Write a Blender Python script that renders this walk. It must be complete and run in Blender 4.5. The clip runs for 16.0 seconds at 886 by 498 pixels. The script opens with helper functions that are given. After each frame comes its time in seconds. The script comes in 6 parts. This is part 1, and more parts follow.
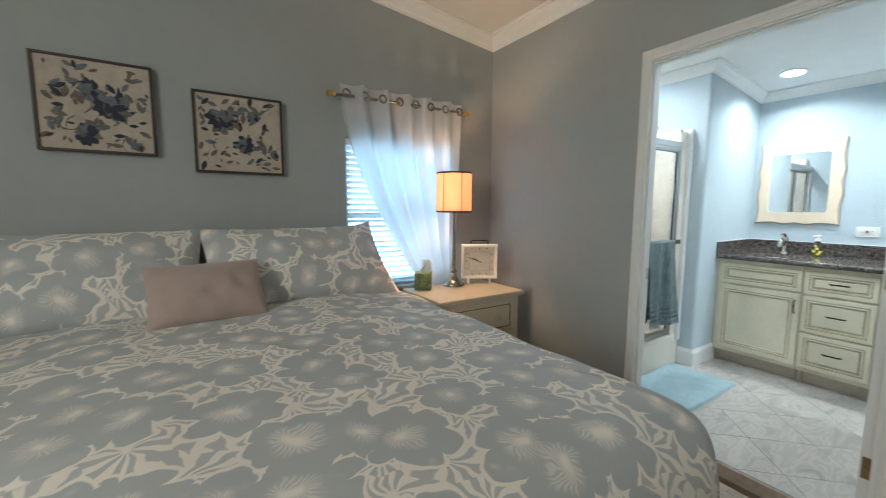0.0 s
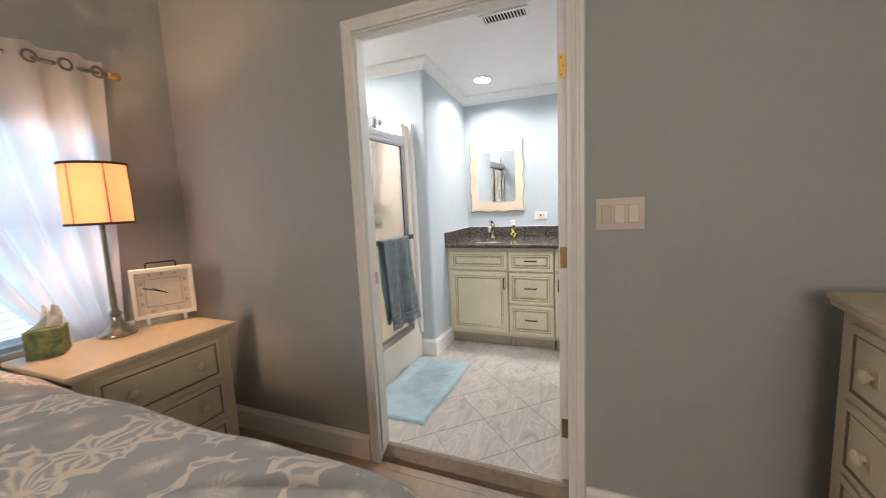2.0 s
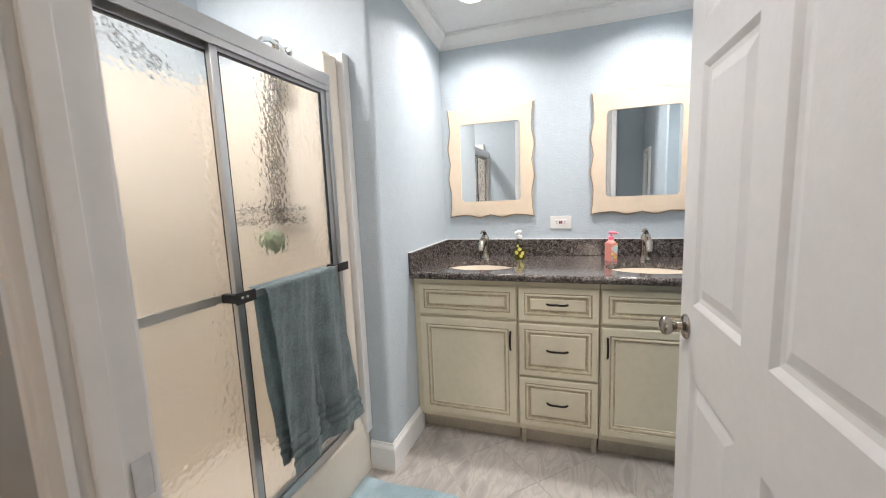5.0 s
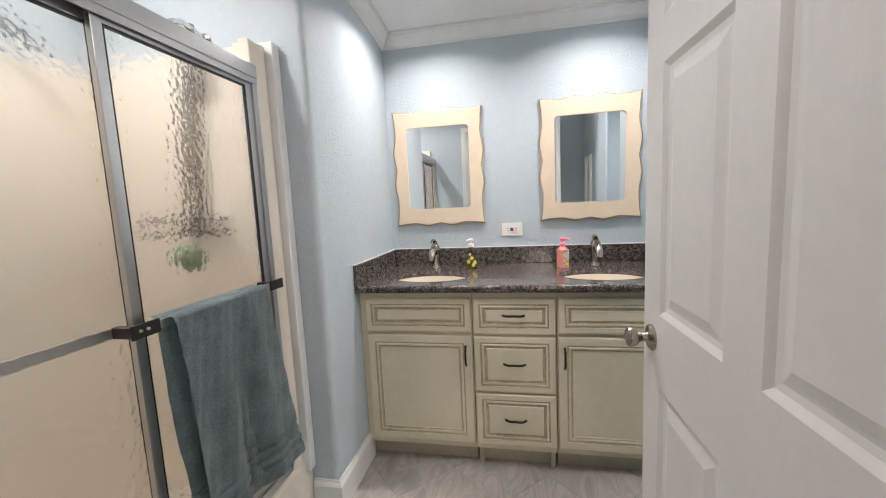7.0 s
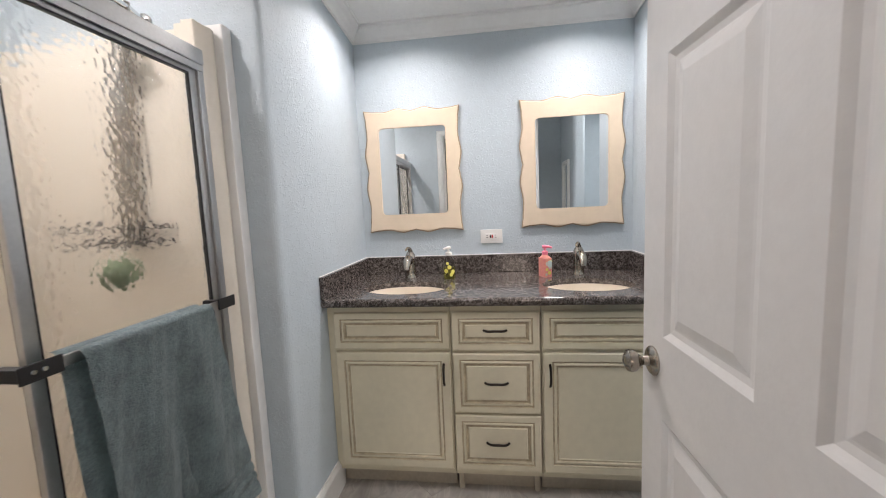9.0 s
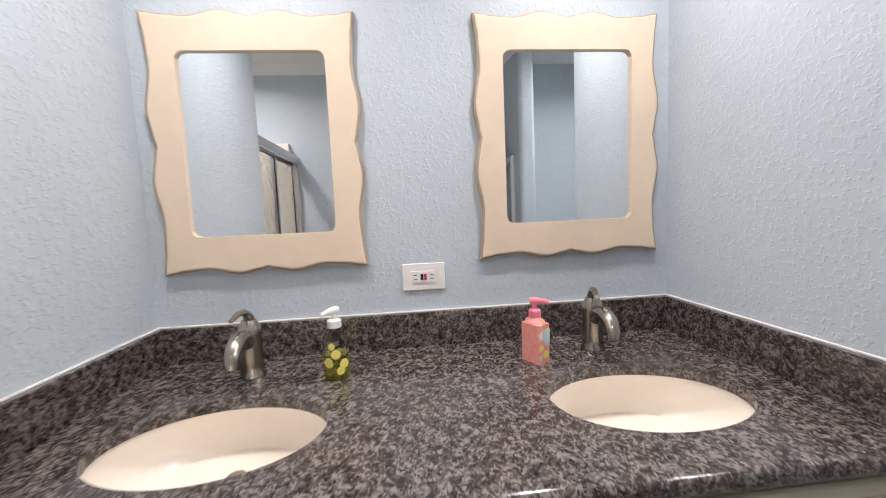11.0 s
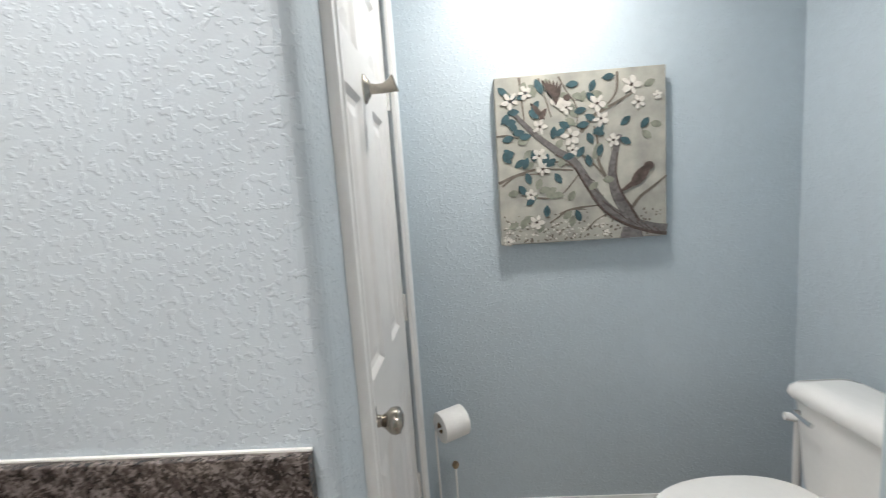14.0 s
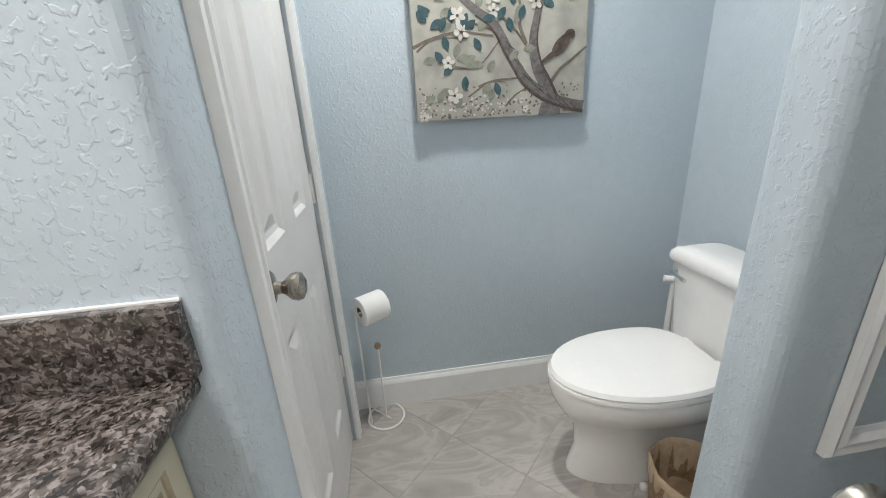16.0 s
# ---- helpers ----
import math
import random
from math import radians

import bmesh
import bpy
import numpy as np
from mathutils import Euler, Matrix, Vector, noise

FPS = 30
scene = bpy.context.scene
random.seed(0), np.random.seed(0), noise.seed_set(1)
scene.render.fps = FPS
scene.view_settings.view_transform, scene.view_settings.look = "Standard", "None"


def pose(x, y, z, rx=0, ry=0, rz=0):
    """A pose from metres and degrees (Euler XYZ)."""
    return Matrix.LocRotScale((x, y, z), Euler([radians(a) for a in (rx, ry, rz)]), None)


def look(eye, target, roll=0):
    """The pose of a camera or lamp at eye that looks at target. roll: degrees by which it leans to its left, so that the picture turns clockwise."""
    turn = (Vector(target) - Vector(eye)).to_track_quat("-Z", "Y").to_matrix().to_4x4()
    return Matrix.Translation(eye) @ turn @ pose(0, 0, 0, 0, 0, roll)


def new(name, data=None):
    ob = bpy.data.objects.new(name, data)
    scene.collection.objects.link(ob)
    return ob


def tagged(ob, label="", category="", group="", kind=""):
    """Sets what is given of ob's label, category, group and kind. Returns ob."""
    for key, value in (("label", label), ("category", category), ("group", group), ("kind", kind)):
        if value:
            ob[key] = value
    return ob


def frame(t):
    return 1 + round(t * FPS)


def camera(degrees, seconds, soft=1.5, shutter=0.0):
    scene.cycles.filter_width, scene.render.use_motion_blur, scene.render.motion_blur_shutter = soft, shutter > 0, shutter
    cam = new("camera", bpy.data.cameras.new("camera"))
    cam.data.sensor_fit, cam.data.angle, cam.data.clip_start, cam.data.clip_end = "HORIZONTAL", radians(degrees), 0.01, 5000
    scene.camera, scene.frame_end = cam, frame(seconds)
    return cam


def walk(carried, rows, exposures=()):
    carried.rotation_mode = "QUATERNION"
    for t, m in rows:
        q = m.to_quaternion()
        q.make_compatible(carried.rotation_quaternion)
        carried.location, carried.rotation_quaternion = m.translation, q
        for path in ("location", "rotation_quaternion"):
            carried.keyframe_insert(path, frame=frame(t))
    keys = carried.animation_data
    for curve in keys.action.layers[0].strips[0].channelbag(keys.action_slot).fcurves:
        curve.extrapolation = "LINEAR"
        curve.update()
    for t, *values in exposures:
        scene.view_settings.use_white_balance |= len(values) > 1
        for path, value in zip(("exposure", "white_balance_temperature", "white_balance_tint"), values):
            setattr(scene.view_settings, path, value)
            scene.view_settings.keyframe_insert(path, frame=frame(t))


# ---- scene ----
cam = camera(98.0, 16.0, soft=1.0, shutter=0.3)
PATH = [
    (0, (0.09, 0.059, 1.291), (1.171, 1.728, 1.074), 0.3),
    (0.2, (0.108, 0.049, 1.309), (1.298, 1.64, 1.083), -0.1),
    (0.5, (0.122, 0.067, 1.297), (1.519, 1.484, 1.087), -0.7),
    (1, (0.178, 0.09, 1.295), (1.798, 1.242, 1.079), -1.6),
    (1.5, (0.372, 0.126, 1.293), (2.125, 1.06, 1.065), -2.2),
    (2, (0.621, 0.172, 1.287), (2.444, 0.959, 1.044), -2.6),
    (2.5, (0.881, 0.231, 1.286), (2.733, 0.942, 1.032), -2.6),
    (3, (1.186, 0.248, 1.29), (3.031, 0.978, 1.037), -2.6),
    (3.2, (1.283, 0.253, 1.29), (3.119, 1.004, 1.038), -2.5),
    (5.3, (1.988, 0.726, 1.284), (3.88, 1.33, 1.046), -2.3),
    (5.5, (2.015, 0.731, 1.277), (3.918, 1.307, 1.056), -2.4),
    (6, (2.044, 0.736, 1.277), (3.972, 1.222, 1.059), -2.7),
    (6.5, (2.047, 0.741, 1.28), (3.991, 1.153, 1.056), -2.8),
    (7, (2.055, 0.738, 1.283), (4.007, 1.113, 1.055), -2.7),
    (7.5, (2.063, 0.745, 1.278), (4.021, 1.089, 1.057), -2.6),
    (8, (2.065, 0.748, 1.28), (4.029, 1.061, 1.067), -2.5),
    (8.2, (2.066, 0.742, 1.283), (4.031, 1.051, 1.073), -2.5),
    (10.3, (2.846, 0.815, 1.293), (4.837, 0.829, 1.102), -2.3),
    (10.5, (2.983, 0.815, 1.284), (4.975, 0.783, 1.106), -2.3),
    (11, (3.278, 0.808, 1.297), (5.261, 0.619, 1.118), -2.5),
    (11.5, (3.448, 0.828, 1.295), (5.399, 0.428, 1.121), -2.9),
    (12, (3.515, 0.767, 1.285), (5.407, 0.139, 1.126), -3.8),
    (12.5, (3.566, 0.695, 1.314), (5.248, -0.359, 1.07), -3.2),
    (13, (3.565, 0.578, 1.314), (4.81, -0.972, 1.093), -4.1),
    (13.5, (3.556, 0.519, 1.322), (4.172, -1.372, 1.115), -4.1),
    (14, (3.519, 0.495, 1.338), (3.611, -1.491, 1.117), -4.0),
    (14.5, (3.49, 0.47, 1.325), (3.292, -1.496, 1.014), -3.9),
    (15, (3.495, 0.45, 1.273), (3.205, -1.475, 0.812), -3.5),
    (15.5, (3.493, 0.442, 1.226), (3.219, -1.445, 0.625), -3.2),
    (16, (3.486, 0.454, 1.208), (3.24, -1.414, 0.536), -3.2),
]
walk(cam, [(t, look(eye, target, roll)) for t, eye, target, roll in PATH], exposures=[(0.0, 0.02, 5300, -6), (0.5, 0.04, 5650, 0), (1.0, 0.06, 6050, 5), (2.0, 0.08, 6300, 9), (3.2, 0.18, 6150, 9), (5.3, -0.22, 6350, 10), (8.0, -0.50, 6400, 11), (10.5, -0.56, 6350, 14), (12.0, -0.56, 6400, 15), (13.0, -0.52, 6350, 13), (13.7, -0.48, 6450, 9), (14.5, -0.46, 6350, 8), (16.0, -0.24, 6300, 7)])

# ---- world, lamps, exposure ----
world = bpy.data.worlds.new("world")
world.use_nodes = True
scene.world = world
sky = world.node_tree.nodes.new("ShaderNodeTexSky")
sky.sky_type, sky.sun_disc, sky.sun_elevation, sky.sun_rotation = "NISHITA", False, radians(35), radians(160)
world.node_tree.links.new(sky.outputs[0], world.node_tree.nodes["Background"].inputs[0])
world.node_tree.nodes["Background"].inputs[1].default_value = 0.12


def lamp(name, kind, m, energy, colour, **options):
    data = bpy.data.lights.new(name, kind)
    data.energy, data.color = energy, colour
    for key, value in options.items():
        if key == "size":
            data.size = value
        elif key == "size_y":
            data.shape, data.size_y = "RECTANGLE", value
        elif key == "round":
            data.shape, data.size = "DISK", value
        elif key == "soft":
            data.shadow_soft_size = value
        elif key == "angle":
            data.angle = value
    ob = new(name, data)
    ob.matrix_world = m
    return ob


WARM, COOL = (1.0, 0.915, 0.87), (1.0, 0.955, 0.91)
# the fourth light, mid-room, is added to brighten the floor; none known there
CANS = [(4.01, 1.19, 10.5, WARM), (4.01, 0.30, 11.5, WARM), (3.20, -0.575, 20, COOL), (2.74, 0.96, 5, WARM), (2.88, 2.02, 17, WARM)]


def bath_ceiling(x):
    return 2.29 + (4.40 - x) * 0.10


def bed_ceiling(x):
    return 2.62 + (2.235 - x) * 0.10


for cx, cy, watts, tone in CANS:
    can = lamp("downlight_lamp", "AREA", pose(cx, cy, bath_ceiling(cx) - 0.022), watts, tone, round=0.12)
    # deep recessed trims: the beam is widest over the toilet and the shower
    can.data.spread = radians(140 if cx > 4.0 or cx < 2.8 else 165)
lamp("table_lamp_bulb", "POINT", pose(1.625, 2.30, 1.40), 20.0, (1.0, 0.57, 0.30), soft=0.022)
lamp("window_daylight", "AREA", look((1.40, 2.90, 1.30), (1.40, 0.0, 1.0)), 15, (0.60, 0.80, 1.0), size=1.0, size_y=1.2)
# warm fill light added beyond the west wall; no window is known there
lamp("bedroom_fill_light", "AREA", look((-2.42, -0.12, 1.92), (1.4, 0.2, 0.2)), 62, (1.0, 0.81, 0.64), size=1.2, size_y=1.3)
lamp("sun", "SUN", look((0, 0, 5), (0.3, 0.8, 4.4)), 2.0, (1.0, 0.95, 0.88), angle=radians(0.5))

# ---- materials ----


def shader(name, colour, rough=0.5, metal=0.0, second=None, scale=8.0, grain=60.0, vary=0.06, bump=0.0, bump_scale=80.0, rand=0.0, swirl=0.0, **more):
    """A surface with two scales of variation in its colour and a fine relief."""
    m = bpy.data.materials.new(name)
    m.use_nodes = True
    n, link = m.node_tree.nodes, m.node_tree.links.new
    b = n["Principled BSDF"]
    b.inputs["Roughness"].default_value, b.inputs["Metallic"].default_value = rough, metal
    tex = n.new("ShaderNodeTexCoord")
    big, small = n.new("ShaderNodeTexNoise"), n.new("ShaderNodeTexNoise")
    big.inputs["Scale"].default_value, small.inputs["Scale"].default_value = scale, grain
    small.inputs["Detail"].default_value = 4
    big.inputs["Distortion"].default_value, small.inputs["Distortion"].default_value = swirl, swirl
    for t in (big, small):
        link(tex.outputs["Object"], t.inputs["Vector"])
    add = n.new("ShaderNodeMath")
    add.operation = "ADD"
    link(big.outputs[0], add.inputs[0])
    link(small.outputs[0], add.inputs[1])
    source = add.outputs[0]
    if rand:
        info = n.new("ShaderNodeObjectInfo")
        mul = n.new("ShaderNodeMath")
        mul.operation = "MULTIPLY_ADD"
        mul.inputs[1].default_value = rand
        link(info.outputs["Random"], mul.inputs[0])
        link(source, mul.inputs[2])
        source = mul.outputs[0]
    ramp = n.new("ShaderNodeMapRange")
    ramp.inputs[1].default_value, ramp.inputs[2].default_value = 0.6, 1.4 + rand
    link(source, ramp.inputs[0])
    mix = n.new("ShaderNodeMix")
    mix.data_type = "RGBA"
    dark = tuple(c * (1 - vary * 1.5) for c in colour) if second is None else second
    light = tuple(min(1, c * (1 + vary)) for c in colour) if second is None else colour
    mix.inputs[6].default_value, mix.inputs[7].default_value = (*dark, 1), (*light, 1)
    link(ramp.outputs[0], mix.inputs[0])
    link(mix.outputs[2], b.inputs["Base Color"])
    if bump:
        bt = n.new("ShaderNodeTexNoise")
        bt.inputs["Scale"].default_value, bt.inputs["Detail"].default_value = bump_scale, 3
        link(tex.outputs["Object"], bt.inputs["Vector"])
        bn = n.new("ShaderNodeBump")
        bn.inputs["Strength"].default_value, bn.inputs["Distance"].default_value = min(1, bump), 0.004
        link(bt.outputs[0], bn.inputs["Height"])
        link(bn.outputs[0], b.inputs["Normal"])
    for key, value in more.items():
        b.inputs[key.replace("_", " ")].default_value = value
    return m


def knockdown(name, colour, size=78.0, strength=0.45):
    """Wall paint over flattened drywall splatter."""
    m = shader(name, colour, 0.62, vary=0.035, scale=2.5, grain=25)
    n, link = m.node_tree.nodes, m.node_tree.links.new
    tex = n.new("ShaderNodeTexCoord")
    a = n.new("ShaderNodeTexNoise")
    a.inputs["Scale"].default_value, a.inputs["Detail"].default_value, a.inputs["Distortion"].default_value = size, 2.5, 0.3
    fine = n.new("ShaderNodeTexNoise")
    fine.inputs["Scale"].default_value = size * 3.2
    link(tex.outputs["Object"], a.inputs["Vector"])
    link(tex.outputs["Object"], fine.inputs["Vector"])
    r = n.new("ShaderNodeMapRange")
    r.interpolation_type = "SMOOTHSTEP"
    r.inputs[1].default_value, r.inputs[2].default_value = 0.53, 0.60
    link(a.outputs[0], r.inputs[0])
    s = n.new("ShaderNodeMath")
    s.operation = "MULTIPLY_ADD"
    s.inputs[1].default_value = 0.22
    link(fine.outputs[0], s.inputs[0])
    link(r.outputs[0], s.inputs[2])
    bn = n.new("ShaderNodeBump")
    bn.inputs["Strength"].default_value, bn.inputs["Distance"].default_value = strength, 0.0022
    link(s.outputs[0], bn.inputs["Height"])
    link(bn.outputs[0], n["Principled BSDF"].inputs["Normal"])
    return m


def tile_material():
    """Grey stoneware with cloudy streaks that run differently on every tile."""
    m = bpy.data.materials.new("floor_tile")
    m.use_nodes = True
    n, link = m.node_tree.nodes, m.node_tree.links.new
    b = n["Principled BSDF"]
    tex, info = n.new("ShaderNodeTexCoord"), n.new("ShaderNodeObjectInfo")
    shift = n.new("ShaderNodeVectorMath")
    shift.operation = "MULTIPLY_ADD"
    shift.inputs[1].default_value = (1, 1, 1)
    far = n.new("ShaderNodeVectorMath")
    far.operation = "SCALE"
    far.inputs[0].default_value = (31, 17, 5)
    link(info.outputs["Random"], far.inputs["Scale"])
    link(tex.outputs["Object"], shift.inputs[0])
    link(far.outputs[0], shift.inputs[2])
    mp = n.new("ShaderNodeMapping")
    mp.inputs["Rotation"].default_value = (0, 0, 0.45)
    mp.inputs["Scale"].default_value = (3.2, 9.5, 1)
    link(shift.outputs[0], mp.inputs[0])
    cloud = n.new("ShaderNodeTexNoise")
    cloud.inputs["Scale"].default_value, cloud.inputs["Detail"].default_value, cloud.inputs["Distortion"].default_value = 1.0, 7, 1.3
    link(mp.outputs[0], cloud.inputs["Vector"])
    ramp = n.new("ShaderNodeValToRGB")
    stops = [(0.28, (0.29, 0.268, 0.246)), (0.43, (0.375, 0.35, 0.324)), (0.50, (0.45, 0.42, 0.388)), (0.54, (0.36, 0.334, 0.308)), (0.66, (0.465, 0.434, 0.402)), (0.74, (0.385, 0.357, 0.33))]
    while len(ramp.color_ramp.elements) < len(stops):
        ramp.color_ramp.elements.new(0.5)
    for e, (p, c) in zip(ramp.color_ramp.elements, stops):
        e.position, e.color = p, (*c, 1)
    link(cloud.outputs[0], ramp.inputs[0])
    link(ramp.outputs[0], b.inputs["Base Color"])
    rough = n.new("ShaderNodeMapRange")
    rough.inputs[3].default_value, rough.inputs[4].default_value = 0.24, 0.42
    link(cloud.outputs[0], rough.inputs[0])
    link(rough.outputs[0], b.inputs["Roughness"])
    bn = n.new("ShaderNodeBump")
    bn.inputs["Strength"].default_value, bn.inputs["Distance"].default_value = 0.15, 0.002
    link(cloud.outputs[0], bn.inputs["Height"])
    link(bn.outputs[0], b.inputs["Normal"])
    return m


def granite_material():
    m = bpy.data.materials.new("granite")
    m.use_nodes = True
    n, link = m.node_tree.nodes, m.node_tree.links.new
    b = n["Principled BSDF"]
    b.inputs["Roughness"].default_value = 0.14
    tex = n.new("ShaderNodeTexCoord")
    warp = n.new("ShaderNodeTexNoise")
    warp.inputs["Scale"].default_value, warp.inputs["Detail"].default_value = 60, 3
    link(tex.outputs["Object"], warp.inputs["Vector"])
    shift = n.new("ShaderNodeMix")
    shift.data_type, shift.blend_type = "RGBA", "LINEAR_LIGHT"
    shift.inputs[0].default_value = 0.012
    link(tex.outputs["Object"], shift.inputs[6])
    link(warp.outputs[1], shift.inputs[7])
    cells = n.new("ShaderNodeTexVoronoi")
    cells.inputs["Scale"].default_value = 215
    link(shift.outputs[2], cells.inputs["Vector"])
    sep = n.new("ShaderNodeSeparateColor")
    link(cells.outputs["Color"], sep.inputs[0])
    cloud = n.new("ShaderNodeTexNoise")
    cloud.inputs["Scale"].default_value, cloud.inputs["Detail"].default_value = 45, 4
    link(tex.outputs["Object"], cloud.inputs["Vector"])
    mixv = n.new("ShaderNodeMath")
    mixv.operation = "MULTIPLY_ADD"
    mixv.inputs[1].default_value = 0.55
    link(sep.outputs[0], mixv.inputs[0])
    link(cloud.outputs[0], mixv.inputs[2])
    ramp = n.new("ShaderNodeValToRGB")
    stops = [(0.42, (0.012, 0.010, 0.009)), (0.58, (0.028, 0.023, 0.020)), (0.74, (0.062, 0.050, 0.045)), (0.88, (0.105, 0.090, 0.083)), (1.0, (0.19, 0.168, 0.158))]
    while len(ramp.color_ramp.elements) < len(stops):
        ramp.color_ramp.elements.new(0.5)
    for e, (p, c) in zip(ramp.color_ramp.elements, stops):
        e.position, e.color = p, (*c, 1)
    link(mixv.outputs[0], ramp.inputs[0])
    link(ramp.outputs[0], b.inputs["Base Color"])
    return m


def duvet_material():
    """Grey-blue cloth printed with large pale flowers: petals round scattered centres, with fine pale veins."""
    m = bpy.data.materials.new("floral_cotton")
    m.use_nodes = True
    n, link = m.node_tree.nodes, m.node_tree.links.new
    b = n["Principled BSDF"]
    b.inputs["Roughness"].default_value = 0.85
    b.inputs["Sheen Weight"].default_value = 0.15
    tex = n.new("ShaderNodeTexCoord")
    uv = tex.outputs["UV"]

    def math(op, a, c=None, d=None):
        k = n.new("ShaderNodeMath")
        k.operation = op
        for i, v in enumerate((a, c, d)):
            if v is None:
                continue
            if isinstance(v, (int, float)):
                k.inputs[i].default_value = v
            else:
                link(v, k.inputs[i])
        return k.outputs[0]

    warp = n.new("ShaderNodeTexNoise")
    warp.inputs["Scale"].default_value, warp.inputs["Detail"].default_value = 9, 2
    link(uv, warp.inputs["Vector"])
    shift = n.new("ShaderNodeMix")
    shift.data_type, shift.blend_type = "RGBA", "LINEAR_LIGHT"
    shift.inputs[0].default_value = 0.055
    link(uv, shift.inputs[6])
    link(warp.outputs[1], shift.inputs[7])
    vor = n.new("ShaderNodeTexVoronoi")
    vor.voronoi_dimensions = "2D"
    vor.inputs["Scale"].default_value, vor.inputs["Randomness"].default_value = 4.7, 0.8
    link(shift.outputs[2], vor.inputs["Vector"])
    scaled = n.new("ShaderNodeVectorMath")
    scaled.operation = "SUBTRACT"
    link(shift.outputs[2], scaled.inputs[0])
    link(vor.outputs["Position"], scaled.inputs[1])
    sep = n.new("ShaderNodeSeparateXYZ")
    link(scaled.outputs[0], sep.inputs[0])
    sepc = n.new("ShaderNodeSeparateColor")
    link(vor.outputs["Color"], sepc.inputs[0])
    angle = math("ADD", math("ARCTAN2", sep.outputs[1], sep.outputs[0]), math("MULTIPLY", sepc.outputs[0], 6.28))
    dist = vor.outputs["Distance"]
    petals = math("POWER", math("ABSOLUTE", math("SINE", math("MULTIPLY", angle, 3.0))), 0.55)
    reach = math("MULTIPLY_ADD", petals, 0.17, 0.37)
    gap = math("SUBTRACT", reach, dist)

    def step(v, lo, hi):
        r = n.new("ShaderNodeMapRange")
        r.interpolation_type = "SMOOTHSTEP"
        r.inputs[1].default_value, r.inputs[2].default_value = lo, hi
        link(v, r.inputs[0])
        return r.outputs[0]

    inside = step(gap, -0.006, 0.016)
    # a pale fringed heart: a small disc, then radial threads that fade outwards
    threads = step(math("SINE", math("MULTIPLY", angle, 22.0)), -0.35, 0.35)
    heart = math("SUBTRACT", 1.0, step(dist, 0.03, 0.16))
    fringe = math("MULTIPLY", math("SUBTRACT", 1.0, step(dist, 0.13, 0.27)), math("MULTIPLY_ADD", threads, 0.42, 0.20))
    flower = math("MULTIPLY", inside, math("SUBTRACT", 1.0, math("MAXIMUM", heart, fringe)))
    # fans of narrow leaves between the flowers
    fan = n.new("ShaderNodeTexVoronoi")
    fan.voronoi_dimensions = "2D"
    fan.inputs["Scale"].default_value, fan.inputs["Randomness"].default_value = 7.0, 0.9
    link(shift.outputs[2], fan.inputs["Vector"])
    away = n.new("ShaderNodeVectorMath")
    away.operation = "SUBTRACT"
    link(shift.outputs[2], away.inputs[0])
    link(fan.outputs["Position"], away.inputs[1])
    sep2 = n.new("ShaderNodeSeparateXYZ")
    link(away.outputs[0], sep2.inputs[0])
    angle2 = math("ARCTAN2", sep2.outputs[1], sep2.outputs[0])
    leaves = step(math("SINE", math("MULTIPLY", angle2, 11.0)), -0.3, 0.25)
    leaves = math("MULTIPLY", leaves, step(fan.outputs["Distance"], 0.06, 0.16))
    outside = math("MULTIPLY", math("SUBTRACT", 1.0, step(gap, -0.065, -0.045)), leaves)
    blue = math("MAXIMUM", flower, math("MULTIPLY", outside, 0.85))
    wash = n.new("ShaderNodeTexNoise")
    wash.inputs["Scale"].default_value, wash.inputs["Detail"].default_value = 14, 4
    link(uv, wash.inputs["Vector"])
    blue = math("MULTIPLY", blue, step(wash.outputs[0], 0.05, 0.40))
    mix = n.new("ShaderNodeMix")
    mix.data_type = "RGBA"
    mix.inputs[6].default_value, mix.inputs[7].default_value = (0.84, 0.78, 0.71, 1), (0.44, 0.45, 0.46, 1)
    link(blue, mix.inputs[0])
    link(mix.outputs[2], b.inputs["Base Color"])
    weave = n.new("ShaderNodeTexNoise")
    weave.inputs["Scale"].default_value = 260
    link(uv, weave.inputs["Vector"])
    bn = n.new("ShaderNodeBump")
    bn.inputs["Strength"].default_value, bn.inputs["Distance"].default_value = 0.25, 0.002
    link(weave.outputs[0], bn.inputs["Height"])
    link(bn.outputs[0], b.inputs["Normal"])
    return m


def glass_material(name, rough, bump, size, tint=(1, 1, 1), ior=1.45):
    m = bpy.data.materials.new(name)
    m.use_nodes = True
    n, link = m.node_tree.nodes, m.node_tree.links.new
    b = n["Principled BSDF"]
    b.inputs["Base Color"].default_value = (*tint, 1)
    b.inputs["Transmission Weight"].default_value, b.inputs["Roughness"].default_value, b.inputs["IOR"].default_value = 1.0, rough, ior
    if bump:
        tex = n.new("ShaderNodeTexCoord")
        v = n.new("ShaderNodeTexVoronoi")
        v.feature, v.inputs["Scale"].default_value = "SMOOTH_F1", size
        link(tex.outputs["Object"], v.inputs["Vector"])
        bn = n.new("ShaderNodeBump")
        bn.inputs["Strength"].default_value, bn.inputs["Distance"].default_value = bump, 0.006
        link(v.outputs["Distance"], bn.inputs["Height"])
        link(bn.outputs[0], b.inputs["Normal"])
    return m


